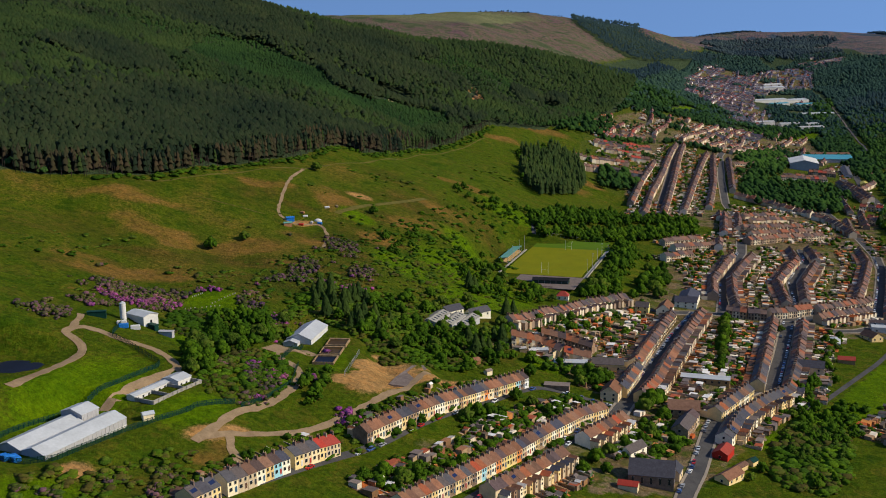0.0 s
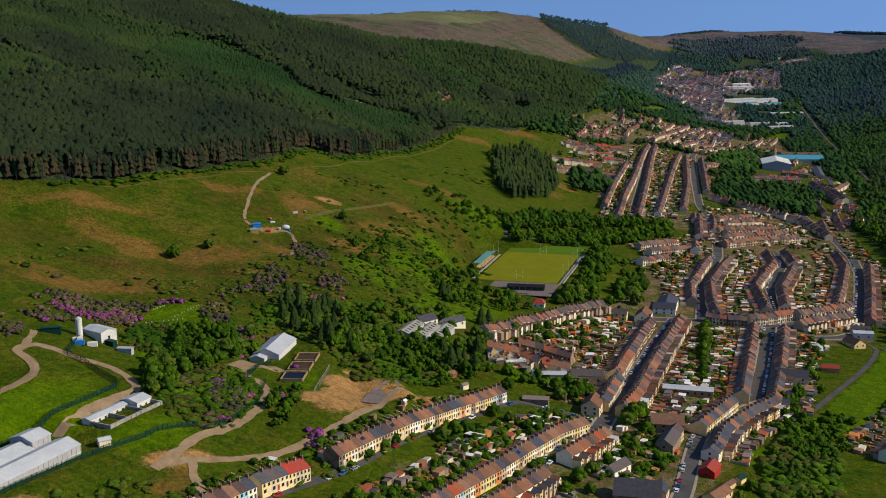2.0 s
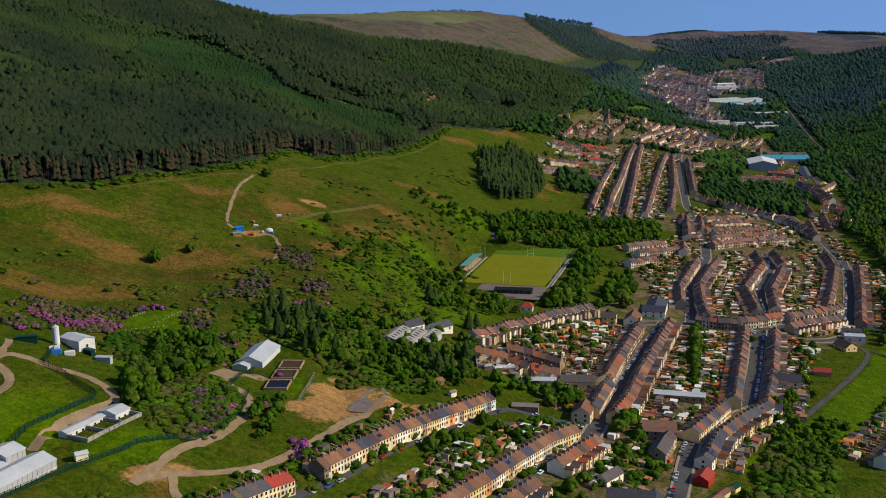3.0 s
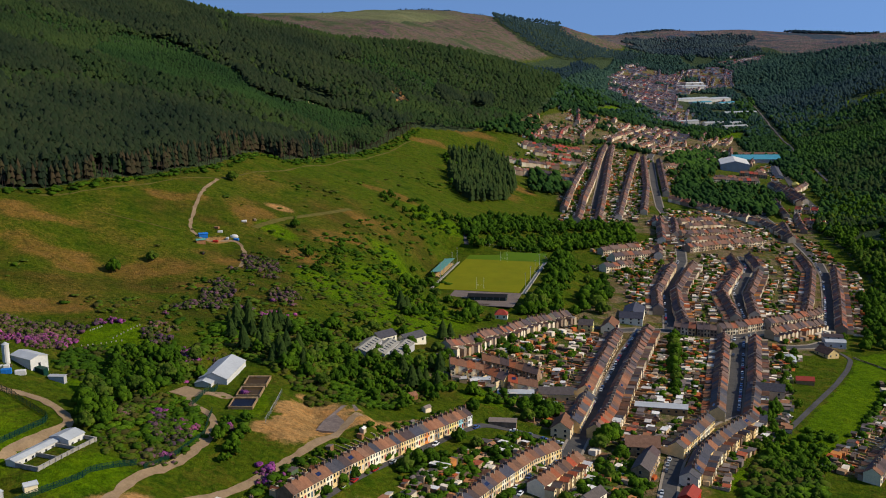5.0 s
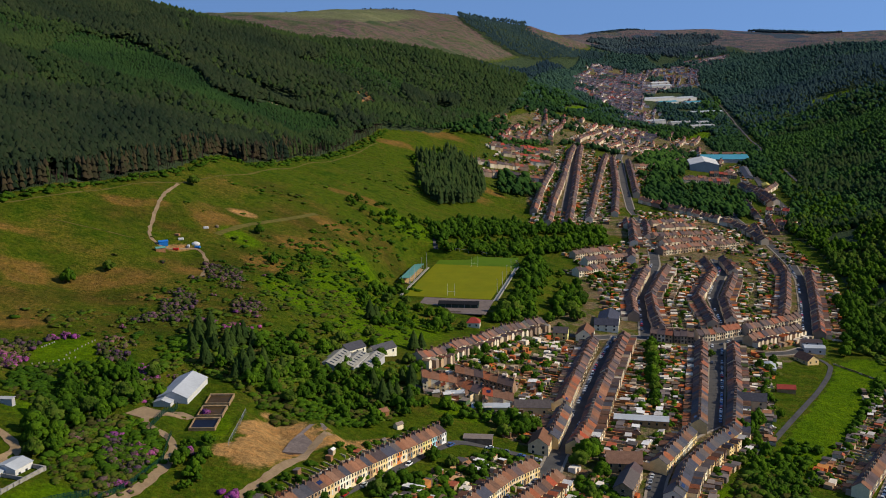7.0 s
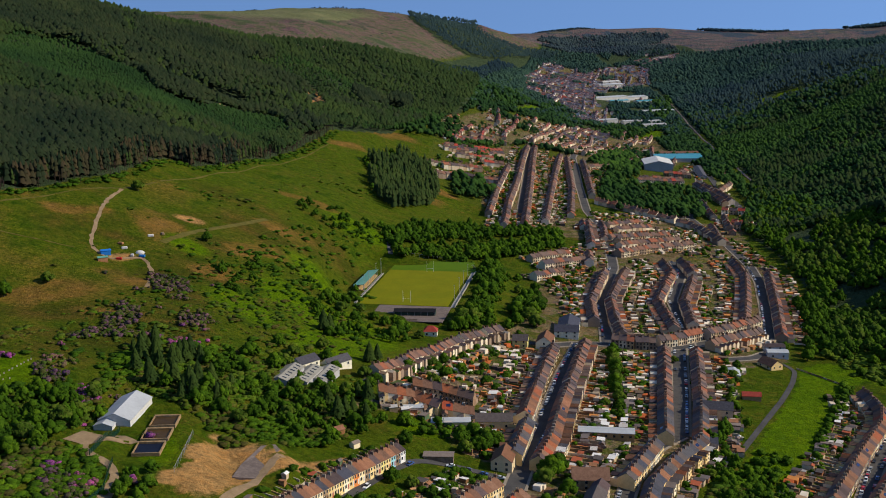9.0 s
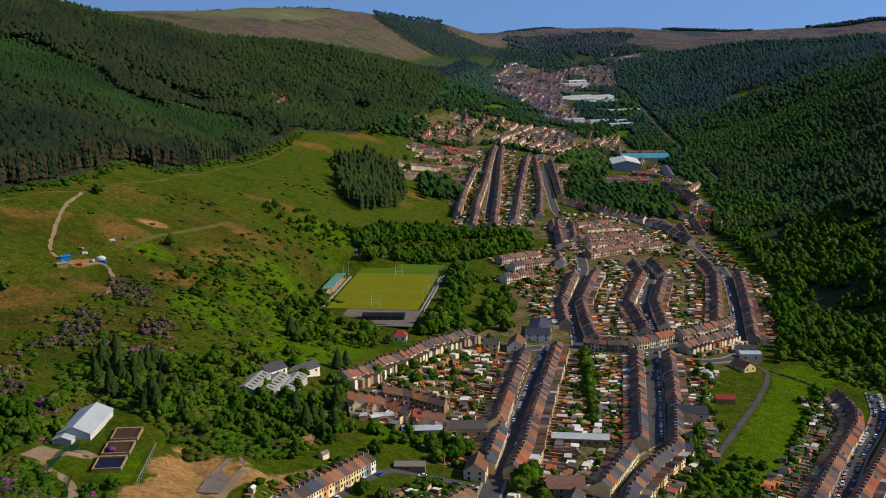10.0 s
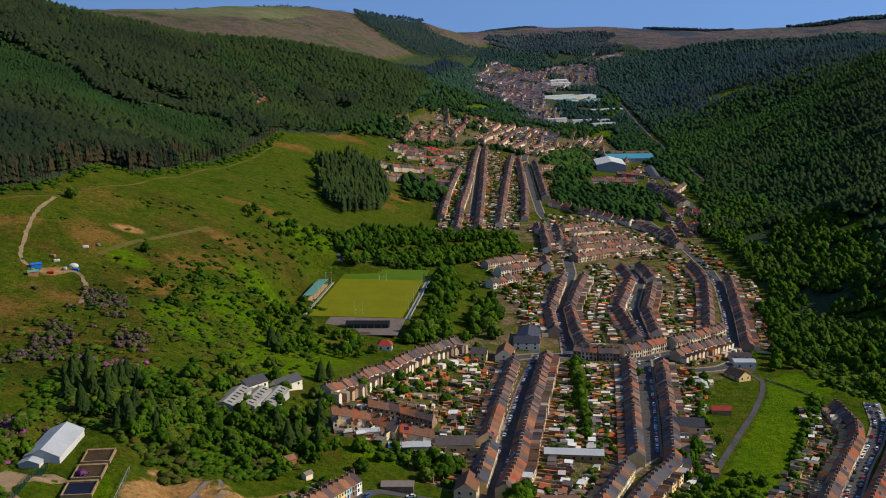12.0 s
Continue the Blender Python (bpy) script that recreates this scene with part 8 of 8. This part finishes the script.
box(bm, -0.12, 0.12, 0, 1, -0.8, 1.25)
WALL_UNIT = mesh_of("garden_wall", bm, GARDEN_WALL)
yards, far_sheds, bush_x, bush_y = Heap(), Heap(), [], []
SHED_BOX = box_arrays(-0.5, 0.5, -0.5, 0.5, -0.6, 1)
gr = random.Random(21)
counts = {"garden": 0, "shed": 0, "wall": 0}


def drape(x, y, turn, w, y0, y1):
    """A garden strip behind a house, lying on the land, as vertices and quads."""
    n = max(2, int((y1 - y0) / 4) + 1)
    c, s = math.cos(radians(turn)), math.sin(radians(turn))
    verts = []
    for v in np.linspace(y0, y1, n):
        for u in (-w / 2, 0, w / 2):
            px, py = x + u * c - v * s, y + u * s + v * c
            verts.append((px, py, ground_at(px, py) + 0.16))
    tris = []
    for i in range(n - 1):
        for k in range(2):
            a = i * 3 + k
            tris += [(a, a + 1, a + 4), (a, a + 4, a + 3)]
    return np.array(verts), np.array(tris)


for x, y, z, turn, group, near in SITES:
    deep = LENGTHS.get(group, 8) * gr.uniform(0.8, 1.05)
    c, s = math.cos(radians(turn)), math.sin(radians(turn))

    def spot(u, v):
        return x + u * c - v * s, y + u * s + v * c

    start = DEPTH / 2 + 0.2
    cut = start + 4.8 + gr.uniform(0, 3)
    close = y < 700
    for y0, y1 in ((start, cut), (cut, start + 4 + deep)):
        if y1 - y0 < 2 or group == "upper terrace":
            continue
        verts, tris = drape(x, y, turn, 4.7, y0, y1)
        if close and counts["garden"] < 300 and y1 > cut:
            counts["garden"] += 1
            tagged(new("garden", quick_mesh("garden", verts, tris, [YARD])), "narrow back garden with beds, grass or paving", "garden", "back gardens", "structure")
        else:
            yards.add((verts, tris), Matrix.Identity(4), 0)
    m0 = spot(2.4, start + 4.5)
    m1 = spot(2.4, start + 4 + deep)
    a, b = Vector((*m0, ground_at(*m0))), Vector((*m1, ground_at(*m1)))
    d = b - a
    m = Matrix(((d.y / d.to_2d().length, d.x, 0, a.x), (-d.x / d.to_2d().length, d.y, 0, a.y), (0, d.z, 1, a.z), (0, 0, 0, 1)))
    if close and counts["wall"] < 280:
        counts["wall"] += 1
        ob = same("garden_wall", WALL_UNIT)
        ob.matrix_basis = m
        tagged(ob, "low garden wall between back yards", "wall", "garden walls")
    elif y < 1250:
        far_sheds.add(box_arrays(-0.12, 0.12, 0, 1, -0.8, 1.2), m, 0)
    for k in range(3):
        if gr.random() > (0.7, 0.4, 0.3)[k] * (0.12 if group == "upper terrace" else 1):
            continue
        px, py = spot(gr.uniform(-1.0, 1.0), (start + 2.4 + deep, start + 5 + deep * 0.35, start + 4.5 + deep * 0.7)[k])
        pz = ground_at(px, py) + 0.1
        if close and counts["shed"] < 300:
            counts["shed"] += 1
            wall_me, roof_me = SHEDS[gr.randrange(4)]
            q = gr.uniform(0.75, 1.1)
            ob = same("shed", wall_me, None, pose(px, py, pz, 0, 0, turn + gr.choice((0, 90))) @ Matrix.Diagonal((q, q, q, 1)))
            tagged(ob, "small garden shed of boards and sheeting", "shed", "garden sheds")
            same("roof", roof_me, ob)
        else:
            m = pose(px, py, pz, gr.uniform(-6, 6), gr.uniform(-8, 8), turn) @ Matrix.Diagonal((gr.uniform(2.2, 4.4), gr.uniform(2.2, 5.5), gr.uniform(1.6, 2.9), 1))
            far_sheds.add(SHED_BOX, m, 0)
    for k in range(0 if group == "upper terrace" else 6):  # benches, tubs, toys and boards, too small to tell apart
        px, py = spot(gr.uniform(-2.1, 2.1), start + 4.5 + gr.random() * deep)
        m = pose(px, py, ground_at(px, py), 0, 0, gr.uniform(0, 180)) @ Matrix.Diagonal((gr.uniform(0.4, 1.8), gr.uniform(0.3, 1.2), gr.uniform(0.3, 1.0), 1))
        far_sheds.add(SHED_BOX, m, 0)
    for k in range(gr.choice((0, 1, 1, 2, 3, 4))):
        px, py = spot(gr.uniform(-2, 2), start + 5 + gr.random() * deep)
        bush_x.append(px)
        bush_y.append(py)


# pale kitchen extensions and conservatories against the rear walls
extensions = Heap()
for x, y, z, turn, group, near in SITES:
    if y > 1320 or group == "cross street row":
        continue
    c, s = math.cos(radians(turn)), math.sin(radians(turn))
    for u in (-1.2, 1.3):
        if gr.random() < 0.45:
            v = DEPTH / 2 + gr.uniform(1.0, 2.2)
            px, py = x + u * c - v * s, y + u * s + v * c
            extensions.add(SHED_BOX, pose(px, py, ground_at(px, py) - 0.2, 0, gr.uniform(-7, 7), turn) @ Matrix.Diagonal((gr.uniform(1.8, 2.6), gr.uniform(2.2, 4.5), gr.uniform(2.3, 3.4), 1)), 0)
extensions.place("extensions", [ROW_PAINT], "pale kitchen extensions behind the terraces", "extensions")


def clutter(poly, turn, seed, spacing=6.5):
    """Allotments, yards and sheds that fill the ground between the rows."""
    r = random.Random(seed)
    px, py = scatter(poly, spacing, 800 + seed)
    for x, y in zip(px, py):
        a = turn + r.choice((0, 90)) + r.uniform(-6, 6)
        yards.add(drape(x, y, a, r.uniform(4, 7), -r.uniform(3, 6), r.uniform(3, 6)), Matrix.Translation((0, 0, r.uniform(0, 0.1))), 0)
        for _ in range(r.choice((0, 1, 1, 2))):
            u, v = x + r.uniform(-3, 3), y + r.uniform(-3, 3)
            far_sheds.add(SHED_BOX, pose(u, v, ground_at(u, v), r.uniform(-5, 5), r.uniform(-6, 6), a) @ Matrix.Diagonal((r.uniform(1.5, 4.2), r.uniform(1.5, 5), r.uniform(1.2, 2.7), 1)), 0)
        for _ in range(r.choice((0, 1, 1, 2, 2))):
            bush_x.append(x + r.uniform(-4, 4))
            bush_y.append(y + r.uniform(-4, 4))


for k, (poly, turn) in enumerate((
    ([(92, 690), (112, 698), (148, 795), (140, 815), (108, 790), (80, 735)], 70),
    ([(192, 885), (210, 895), (252, 1030), (285, 1115), (300, 1190), (262, 1150), (205, 1000)], 70),
    ([(440, 1050), (472, 1190), (462, 1230), (432, 1110)], 70),
    ([(98, 500), (128, 556), (112, 588), (100, 575), (82, 530)], 55),
    ([(240, 690), (262, 735), (296, 795), (270, 790), (246, 745)], 70),
    ([(225, 1250), (262, 1262), (312, 1330), (300, 1360), (255, 1350)], 75),
    ([(330, 1300), (440, 1325), (450, 1350), (350, 1365)], 20),
    ([(295, 1050), (320, 1110), (335, 1120), (330, 1060), (300, 1010)], 70),
    ([(330, 1135), (400, 1165), (398, 1200), (325, 1190)], 25),
    ([(330, 1210), (440, 1240), (440, 1290), (345, 1290)], 25),
    ([(150, 660), (185, 650), (200, 690), (235, 800), (215, 815), (170, 730)], 70),
    ([(60, 530), (82, 560), (62, 585), (40, 560), (10, 505), (30, 500)], 58),
    ([(262, 1290), (320, 1330), (355, 1470), (405, 1700), (385, 1790), (305, 1475)], 76),
    ([(215, 1260), (245, 1365), (285, 1495), (345, 1720), (310, 1660), (232, 1420)], 76),
    ([(385, 1440), (430, 1690), (480, 1690), (440, 1500)], 76),
    ([(180, 1460), (255, 1480), (300, 1640), (250, 1660), (200, 1560)], 15),
    ([(575, 1600), (640, 1720), (700, 1900), (640, 1850), (590, 1720)], 75),
    ([(379, 1149), (419, 1249), (440, 1240), (430, 1177), (422, 1113)], 70),
    ([(497, 1290), (500, 1360), (540, 1440), (545, 1560), (590, 1590), (565, 1450), (530, 1300)], 70),
    ([(300, 1200), (318, 1290), (345, 1300), (325, 1200)], 75),
    ([(620, 1940), (760, 2040), (720, 2100), (620, 2060)], 0))):
    clutter(poly, turn, k, 6.5 if k < 12 else 8 if k < 15 or k in (17, 19) else 14)
yards.place("back_yards", [FAR_YARD], "patchwork of back yards, beds and paths", "gardens")
far_sheds.place("garden_clutter", [FAR_SHED], "sheds, lean-tos, tubs and boards in the back gardens", "sheds")
bx, by = np.array(bush_x), np.array(bush_y)
stand("garden_bushes", BUSH, bx, by, 0.3 + 1.1 * r2.random(len(bx)) ** 1.6, LEAF, "shrubs and small trees in back gardens", "bushes", 700)
rows_near, rows_far = Heap(), Heap()
for m, walls, roof, windows, wing in OUTLYING:
    add_house(rows_near, m @ pose(0, gr.uniform(-0.3, 0.3), 0) @ Matrix.Diagonal((1, 1, gr.uniform(0.86, 1.08), 1)), roof == "red", windows, wing)


# ---- towns further down the valley ----
def settle(poly, heading, gap, seed, share=0.75, width=6.0, red=0.08, heap=None):
    """Rows of houses over a district, with breaks, gardens and sheds between them."""
    r = random.Random(seed)
    p = np.array(poly, float)
    mid = p.mean(0)
    reach = float(np.abs(p - mid).max()) * 1.5
    c, s = math.cos(radians(heading)), math.sin(radians(heading))
    for k in range(int(-reach / gap), int(reach / gap)):
        keep, side = True, r.choice((0, 180))
        us = np.arange(-reach, reach, width)
        xs, ys = mid[0] + us * c - k * gap * s, mid[1] + us * s + k * gap * c
        wave = 5 * np.sin(xs / 90) + 5 * np.sin(ys / 70 + k)
        xs, ys = xs - wave * s, ys + wave * c
        within = inside(poly, xs, ys)
        for x, y, ok in zip(xs, ys, within):
            if r.random() < 0.2:
                keep = r.random() < share
            if not keep or not ok:
                continue
            bend = heading + side + r.uniform(-3, 3)
            m = pose(x, y, ground_at(x, y), 0, 0, bend) @ Matrix.Diagonal((width / WIDE, 0.88, r.uniform(0.75, 1.0), 1))
            add_house(heap or rows_near, m, r.random() < red, False, False)
            for _ in range(2):
                px, py = x - (gap * r.uniform(0.3, 0.7)) * s + r.uniform(-3, 3), y + (gap * r.uniform(0.3, 0.7)) * c
                (heap or rows_near).add(SHED_BOX, pose(px, py, ground_at(px, py), 0, 0, heading) @ Matrix.Diagonal((r.uniform(2.5, 5), r.uniform(2.5, 5), 2.4, 1)), 5)


settle([(395, 1875), (440, 1850), (520, 1700), (560, 1706), (655, 1906), (700, 2120), (790, 2480), (720, 2420), (629, 2328), (541, 2266), (480, 2280), (434, 2090)], 68, 24, 1, 0.62, 6.0)
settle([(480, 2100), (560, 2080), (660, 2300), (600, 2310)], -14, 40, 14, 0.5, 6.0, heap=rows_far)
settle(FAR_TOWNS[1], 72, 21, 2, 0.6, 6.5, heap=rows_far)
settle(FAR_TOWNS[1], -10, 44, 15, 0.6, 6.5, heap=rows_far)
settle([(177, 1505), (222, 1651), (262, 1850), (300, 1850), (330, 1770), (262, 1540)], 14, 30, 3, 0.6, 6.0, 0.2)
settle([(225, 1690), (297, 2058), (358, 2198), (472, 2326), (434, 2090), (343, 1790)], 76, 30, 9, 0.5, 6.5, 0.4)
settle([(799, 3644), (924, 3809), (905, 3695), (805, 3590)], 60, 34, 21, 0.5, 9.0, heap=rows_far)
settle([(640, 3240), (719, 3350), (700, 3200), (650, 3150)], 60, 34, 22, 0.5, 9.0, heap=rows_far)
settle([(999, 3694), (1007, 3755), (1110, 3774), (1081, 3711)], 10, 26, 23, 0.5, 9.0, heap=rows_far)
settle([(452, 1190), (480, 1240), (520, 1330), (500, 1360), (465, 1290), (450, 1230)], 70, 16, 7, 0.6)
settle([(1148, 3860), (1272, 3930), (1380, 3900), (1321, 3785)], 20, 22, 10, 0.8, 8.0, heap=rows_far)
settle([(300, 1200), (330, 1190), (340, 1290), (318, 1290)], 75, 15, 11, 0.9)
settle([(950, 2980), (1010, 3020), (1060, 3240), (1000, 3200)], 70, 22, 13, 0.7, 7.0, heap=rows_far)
for points, front, red, width in (
    ([(477, 1574), (537, 1576)], 0, 0.1, 6.0), ([(484, 1588), (540, 1592)], 180, 0.1, 6.0), ([(541, 1649), (573, 1644)], 0, 0.2, 6.0),
    ([(552, 1560), (546, 1490), (541, 1431)], 90, 0, 6.5), ([(562, 1556), (553, 1440)], -90, 0, 6.5), ([(510, 1430), (502, 1390), (496, 1356)], 90, 0.2, 8.5),
    ([(524, 1388), (541, 1378)], -30, 0.5, 8.0), ([(506, 1306), (519, 1294)], -40, 0.5, 8.0), ([(508, 1320), (522, 1310)], -40, 0.6, 7.0), ([(429, 1650), (456, 1662)], 20, 0, 9.0),
    ([(560, 1650), (590, 1700)], 60, 0.1, 7.0), ([(600, 1560), (560, 1500)], 60, 0, 8.0)):
    for x, y in along(points, width):
        d = Vector(points[1]) - Vector(points[0])
        turn = math.degrees(math.atan2(d.y, d.x)) + (180 if front == 180 else 0)
        add_house(rows_near, pose(x, y, ground_at(x, y), 0, 0, turn) @ Matrix.Diagonal((width / WIDE, 1, gr.uniform(0.9, 1.1), 1)), gr.random() < red, True, False)
rows_near.place("terraced_houses", [ROW_PAINT, ROW_TILE, FAR_RED, CHIMNEY, GLASS, FAR_SHED], "rows of cream and stone terraced houses with brown roofs", "houses")
rows_far.place("terraced_houses", [FAR_WALL, ROOF_HAZED, FAR_RED, CHIMNEY, GLASS, FAR_SHED], "further rows of cream terraced houses, brown roofs tinted mauve as through haze", "houses")
for x, y, turn, l, w, mat in ((880, 3100, 20, 120, 40, METAL_ROOF), (960, 3160, 20, 110, 45, METAL_ROOF), (900, 3050, 20, 60, 25, BLUE_SHEET), (985, 3085, 20, 60, 25, BLUE_SHEET), (950, 2880, 5, 90, 18, METAL_ROOF), (860, 2640, 10, 60, 18, METAL_GREY), (980, 3420, 10, 90, 30, METAL_ROOF), (1010, 3500, 10, 60, 30, METAL_WALL)):
    gabled("factory", "distant long factory shed with a pale roof", "factory", x, y, turn, l, w, 7, 9, METAL_WALL, mat, group="distant sheds")
for x, y, l in ((760, 2700, 60), (830, 2710, 50), (880, 2700, 30)):
    gabled("factory", "distant works shed with a blue-grey roof", "factory", x, y, 8, l, 20, 6, 8, METAL_WALL, METAL_GREY, group="distant sheds")

# forest cottages in a clearing
for x, y in ((-80, 1568), (-69, 1576)):
    gabled("cottage", "small white cottage in a forest clearing", "house", x, y, 20, 11, 7, 3.2, 5.5, WALL_PAINT, ROOF_SLATE, (2, 2, 1, 1))

# ---- parked cars ----
def car_meshes(l, h):
    bm = bmesh.new()
    prism(bm, [(-l / 2, 0.28), (l / 2, 0.28), (l / 2, 0.72), (l / 2 - 0.15, 0.86), (l / 2 - 1.05, 0.95), (-l / 2 + 0.25, 0.98), (-l / 2, 0.85)], -0.86, 0.86)
    prism(bm, [(l / 2 - 1.9, h - 0.04), (l / 2 - 2.1, h), (-l / 2 + 0.9, h), (-l / 2 + 0.75, h - 0.05)], -0.66, 0.66)
    body = mesh_of("car", bm, CAR_PAINT)
    bm = bmesh.new()
    low = [(l / 2 - 1.1, 0.94), (-l / 2 + 0.3, 0.97)]
    top = [(l / 2 - 1.9, h - 0.04), (-l / 2 + 0.75, h - 0.05)]
    vs = [bm.verts.new((x, s * w, z)) for (x, z), w in ((low[0], 0.8), (low[1], 0.8), (top[1], 0.66), (top[0], 0.66)) for s in (-1, 1)]
    for f in ((0, 2, 4, 6), (1, 7, 5, 3), (0, 6, 7, 1), (2, 3, 5, 4), (6, 4, 5, 7)):
        bm.faces.new([vs[i] for i in f])
    return body, mesh_of("glazing", bm, GLASS)


bm = bmesh.new()
bmesh.ops.create_cone(bm, cap_ends=True, segments=10, radius1=0.32, radius2=0.32, depth=0.22, matrix=Matrix.Rotation(radians(90), 4, "X"))
WHEEL = mesh_of("wheel", bm, RUBBER)
CARS = [car_meshes(4.0, 1.48), car_meshes(4.4, 1.42), car_meshes(4.5, 1.7)]


def car(x, y, turn, wheels):
    body, glass = CARS[cr.randrange(3)]
    ob = same("car", body, None, pose(x, y, ground_at(x, y) + 0.26, 0, 0, turn))
    tagged(ob, "parked family car at the kerb", "car", "parked cars")
    same("glazing", glass, ob)
    if wheels:
        for dx in (-1.3, 1.3):
            for dy in (-0.78, 0.78):
                same("wheel", WHEEL, ob, pose(dx, dy, 0.32))


cr = random.Random(11)
for points, side, gap, share in (
    (ROADS["long parked street"][0][2:], 3.1, 6.2, 0.85), (ROADS["long parked street"][0][1:], -3.1, 6.2, 0.85),
    (ROADS["main street"][0], -2.9, 6.5, 0.5), (ROADS["shaded street"][0], 3.2, 6.4, 0.8), (ROADS["shaded street"][0], -3.2, 7, 0.3),
    (ROADS["upper terrace road"][0], 2.0, 8, 0.35), (ROADS["lower terrace road"][0], 2.0, 7, 0.45), (ROADS["lower terrace road"][0], -2.0, 8, 0.3),
    (ROADS["right terrace street"][0], -2.4, 6.2, 0.8), (ROADS["right terrace street"][0], 2.4, 6.2, 0.7),
    (ROADS["west bend street"][0][2:], 2.9, 6.4, 0.6), (ROADS["middle bend street"][0], 2.6, 6.4, 0.6), (ROADS["east bend street"][0][2:], 2.9, 6.4, 0.6), (ROADS["cross street"][0], 2.6, 8, 0.3)):
    q = along(points, gap)
    for i in range(1, len(q) - 1):
        if cr.random() > share:
            continue
        d = q[i + 1] - q[i - 1]
        d /= np.hypot(*d)
        x, y = q[i] + np.array((d[1], -d[0])) * side
        car(x, y, math.degrees(math.atan2(d[1], d[0])) + cr.choice((0, 180)), y < 720)

x, y = scatter([(150, 2750), (420, 2980), (560, 3300), (640, 3600), (420, 3750), (150, 3500), (-50, 3000)], 55, 660, lambda x, y: patches(x, y, 90, 661) > 0.6)
stand("moor_scrub", TUFT, x, y, r2.uniform(0.8, 2.0, len(x)), LEAF_HAZED, "scattered dark bushes on the heather moor", "scrub", 662)
# plantations on the far hills, haze put into their blue: woods at their foot, dark caps along the skyline
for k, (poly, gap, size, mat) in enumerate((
    ([(900, 4000), (1200, 3970), (1400, 4060), (1350, 4100), (1000, 4120)], 9.5, 1.0, HILL_WOOD_HAZED),
    ([(1130, 4150), (1250, 4120), (1420, 4200), (1330, 4290), (1180, 4260)], 10, 1.0, HILL_WOOD_HAZED),
    ([(1690, 4555), (1760, 4520), (1900, 4520), (1990, 4550), (1900, 4600), (1760, 4600)], 7.5, 1.0, NEEDLE_HAZED),
    ([(1995, 4545), (2080, 4535), (2080, 4580), (2000, 4585)], 7.5, 0.8, NEEDLE_HAZED),
    ([(2300, 4545), (2440, 4520), (2800, 4520), (2900, 4560), (2800, 4600), (2440, 4600)], 8.0, 1.2, NEEDLE_HAZED),
    ([(1005, 4560), (1120, 4520), (1260, 4540), (1240, 4590), (1100, 4600)], 8.0, 0.5, NEEDLE_HAZED),
    ([(1240, 4290), (1420, 4250), (1520, 4360), (1440, 4460), (1280, 4420)], 11, 1.0, HILL_WOOD_HAZED),
    ([(950, 4250), (1060, 4220), (1130, 4380), (1010, 4420)], 11, 1.0, HILL_WOOD_HAZED),
    ([(1011, 4417), (1276, 4393), (1296, 4349), (1167, 4211), (1068, 4011), (979, 3985)], 13, 1.0, HILL_WOOD_HAZED),
    ([(1107, 4078), (1371, 4369), (1459, 4326), (1325, 4095), (1183, 3948), (1076, 3968)], 13, 1.0, HILL_WOOD_HAZED),
    ([(1168, 3934), (1315, 4064), (1420, 4150), (1400, 3950), (1277, 3889)], 13, 1.0, HILL_WOOD_HAZED),
    ([(80, 3900), (300, 3985), (420, 3975), (300, 3950)], 9, 0.5, NEEDLE_HAZED),
    ([(-150, 3700), (-60, 3760), (-60, 3790)], 9, 0.5, NEEDLE_HAZED))):
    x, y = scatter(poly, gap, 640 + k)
    stand("distant_trees", BROAD_DIM, x, y, size * r2.uniform(0.8, 1.25, len(x)), mat, "woods on the far hills, tinted blue as through haze", "wood", 650 + k)
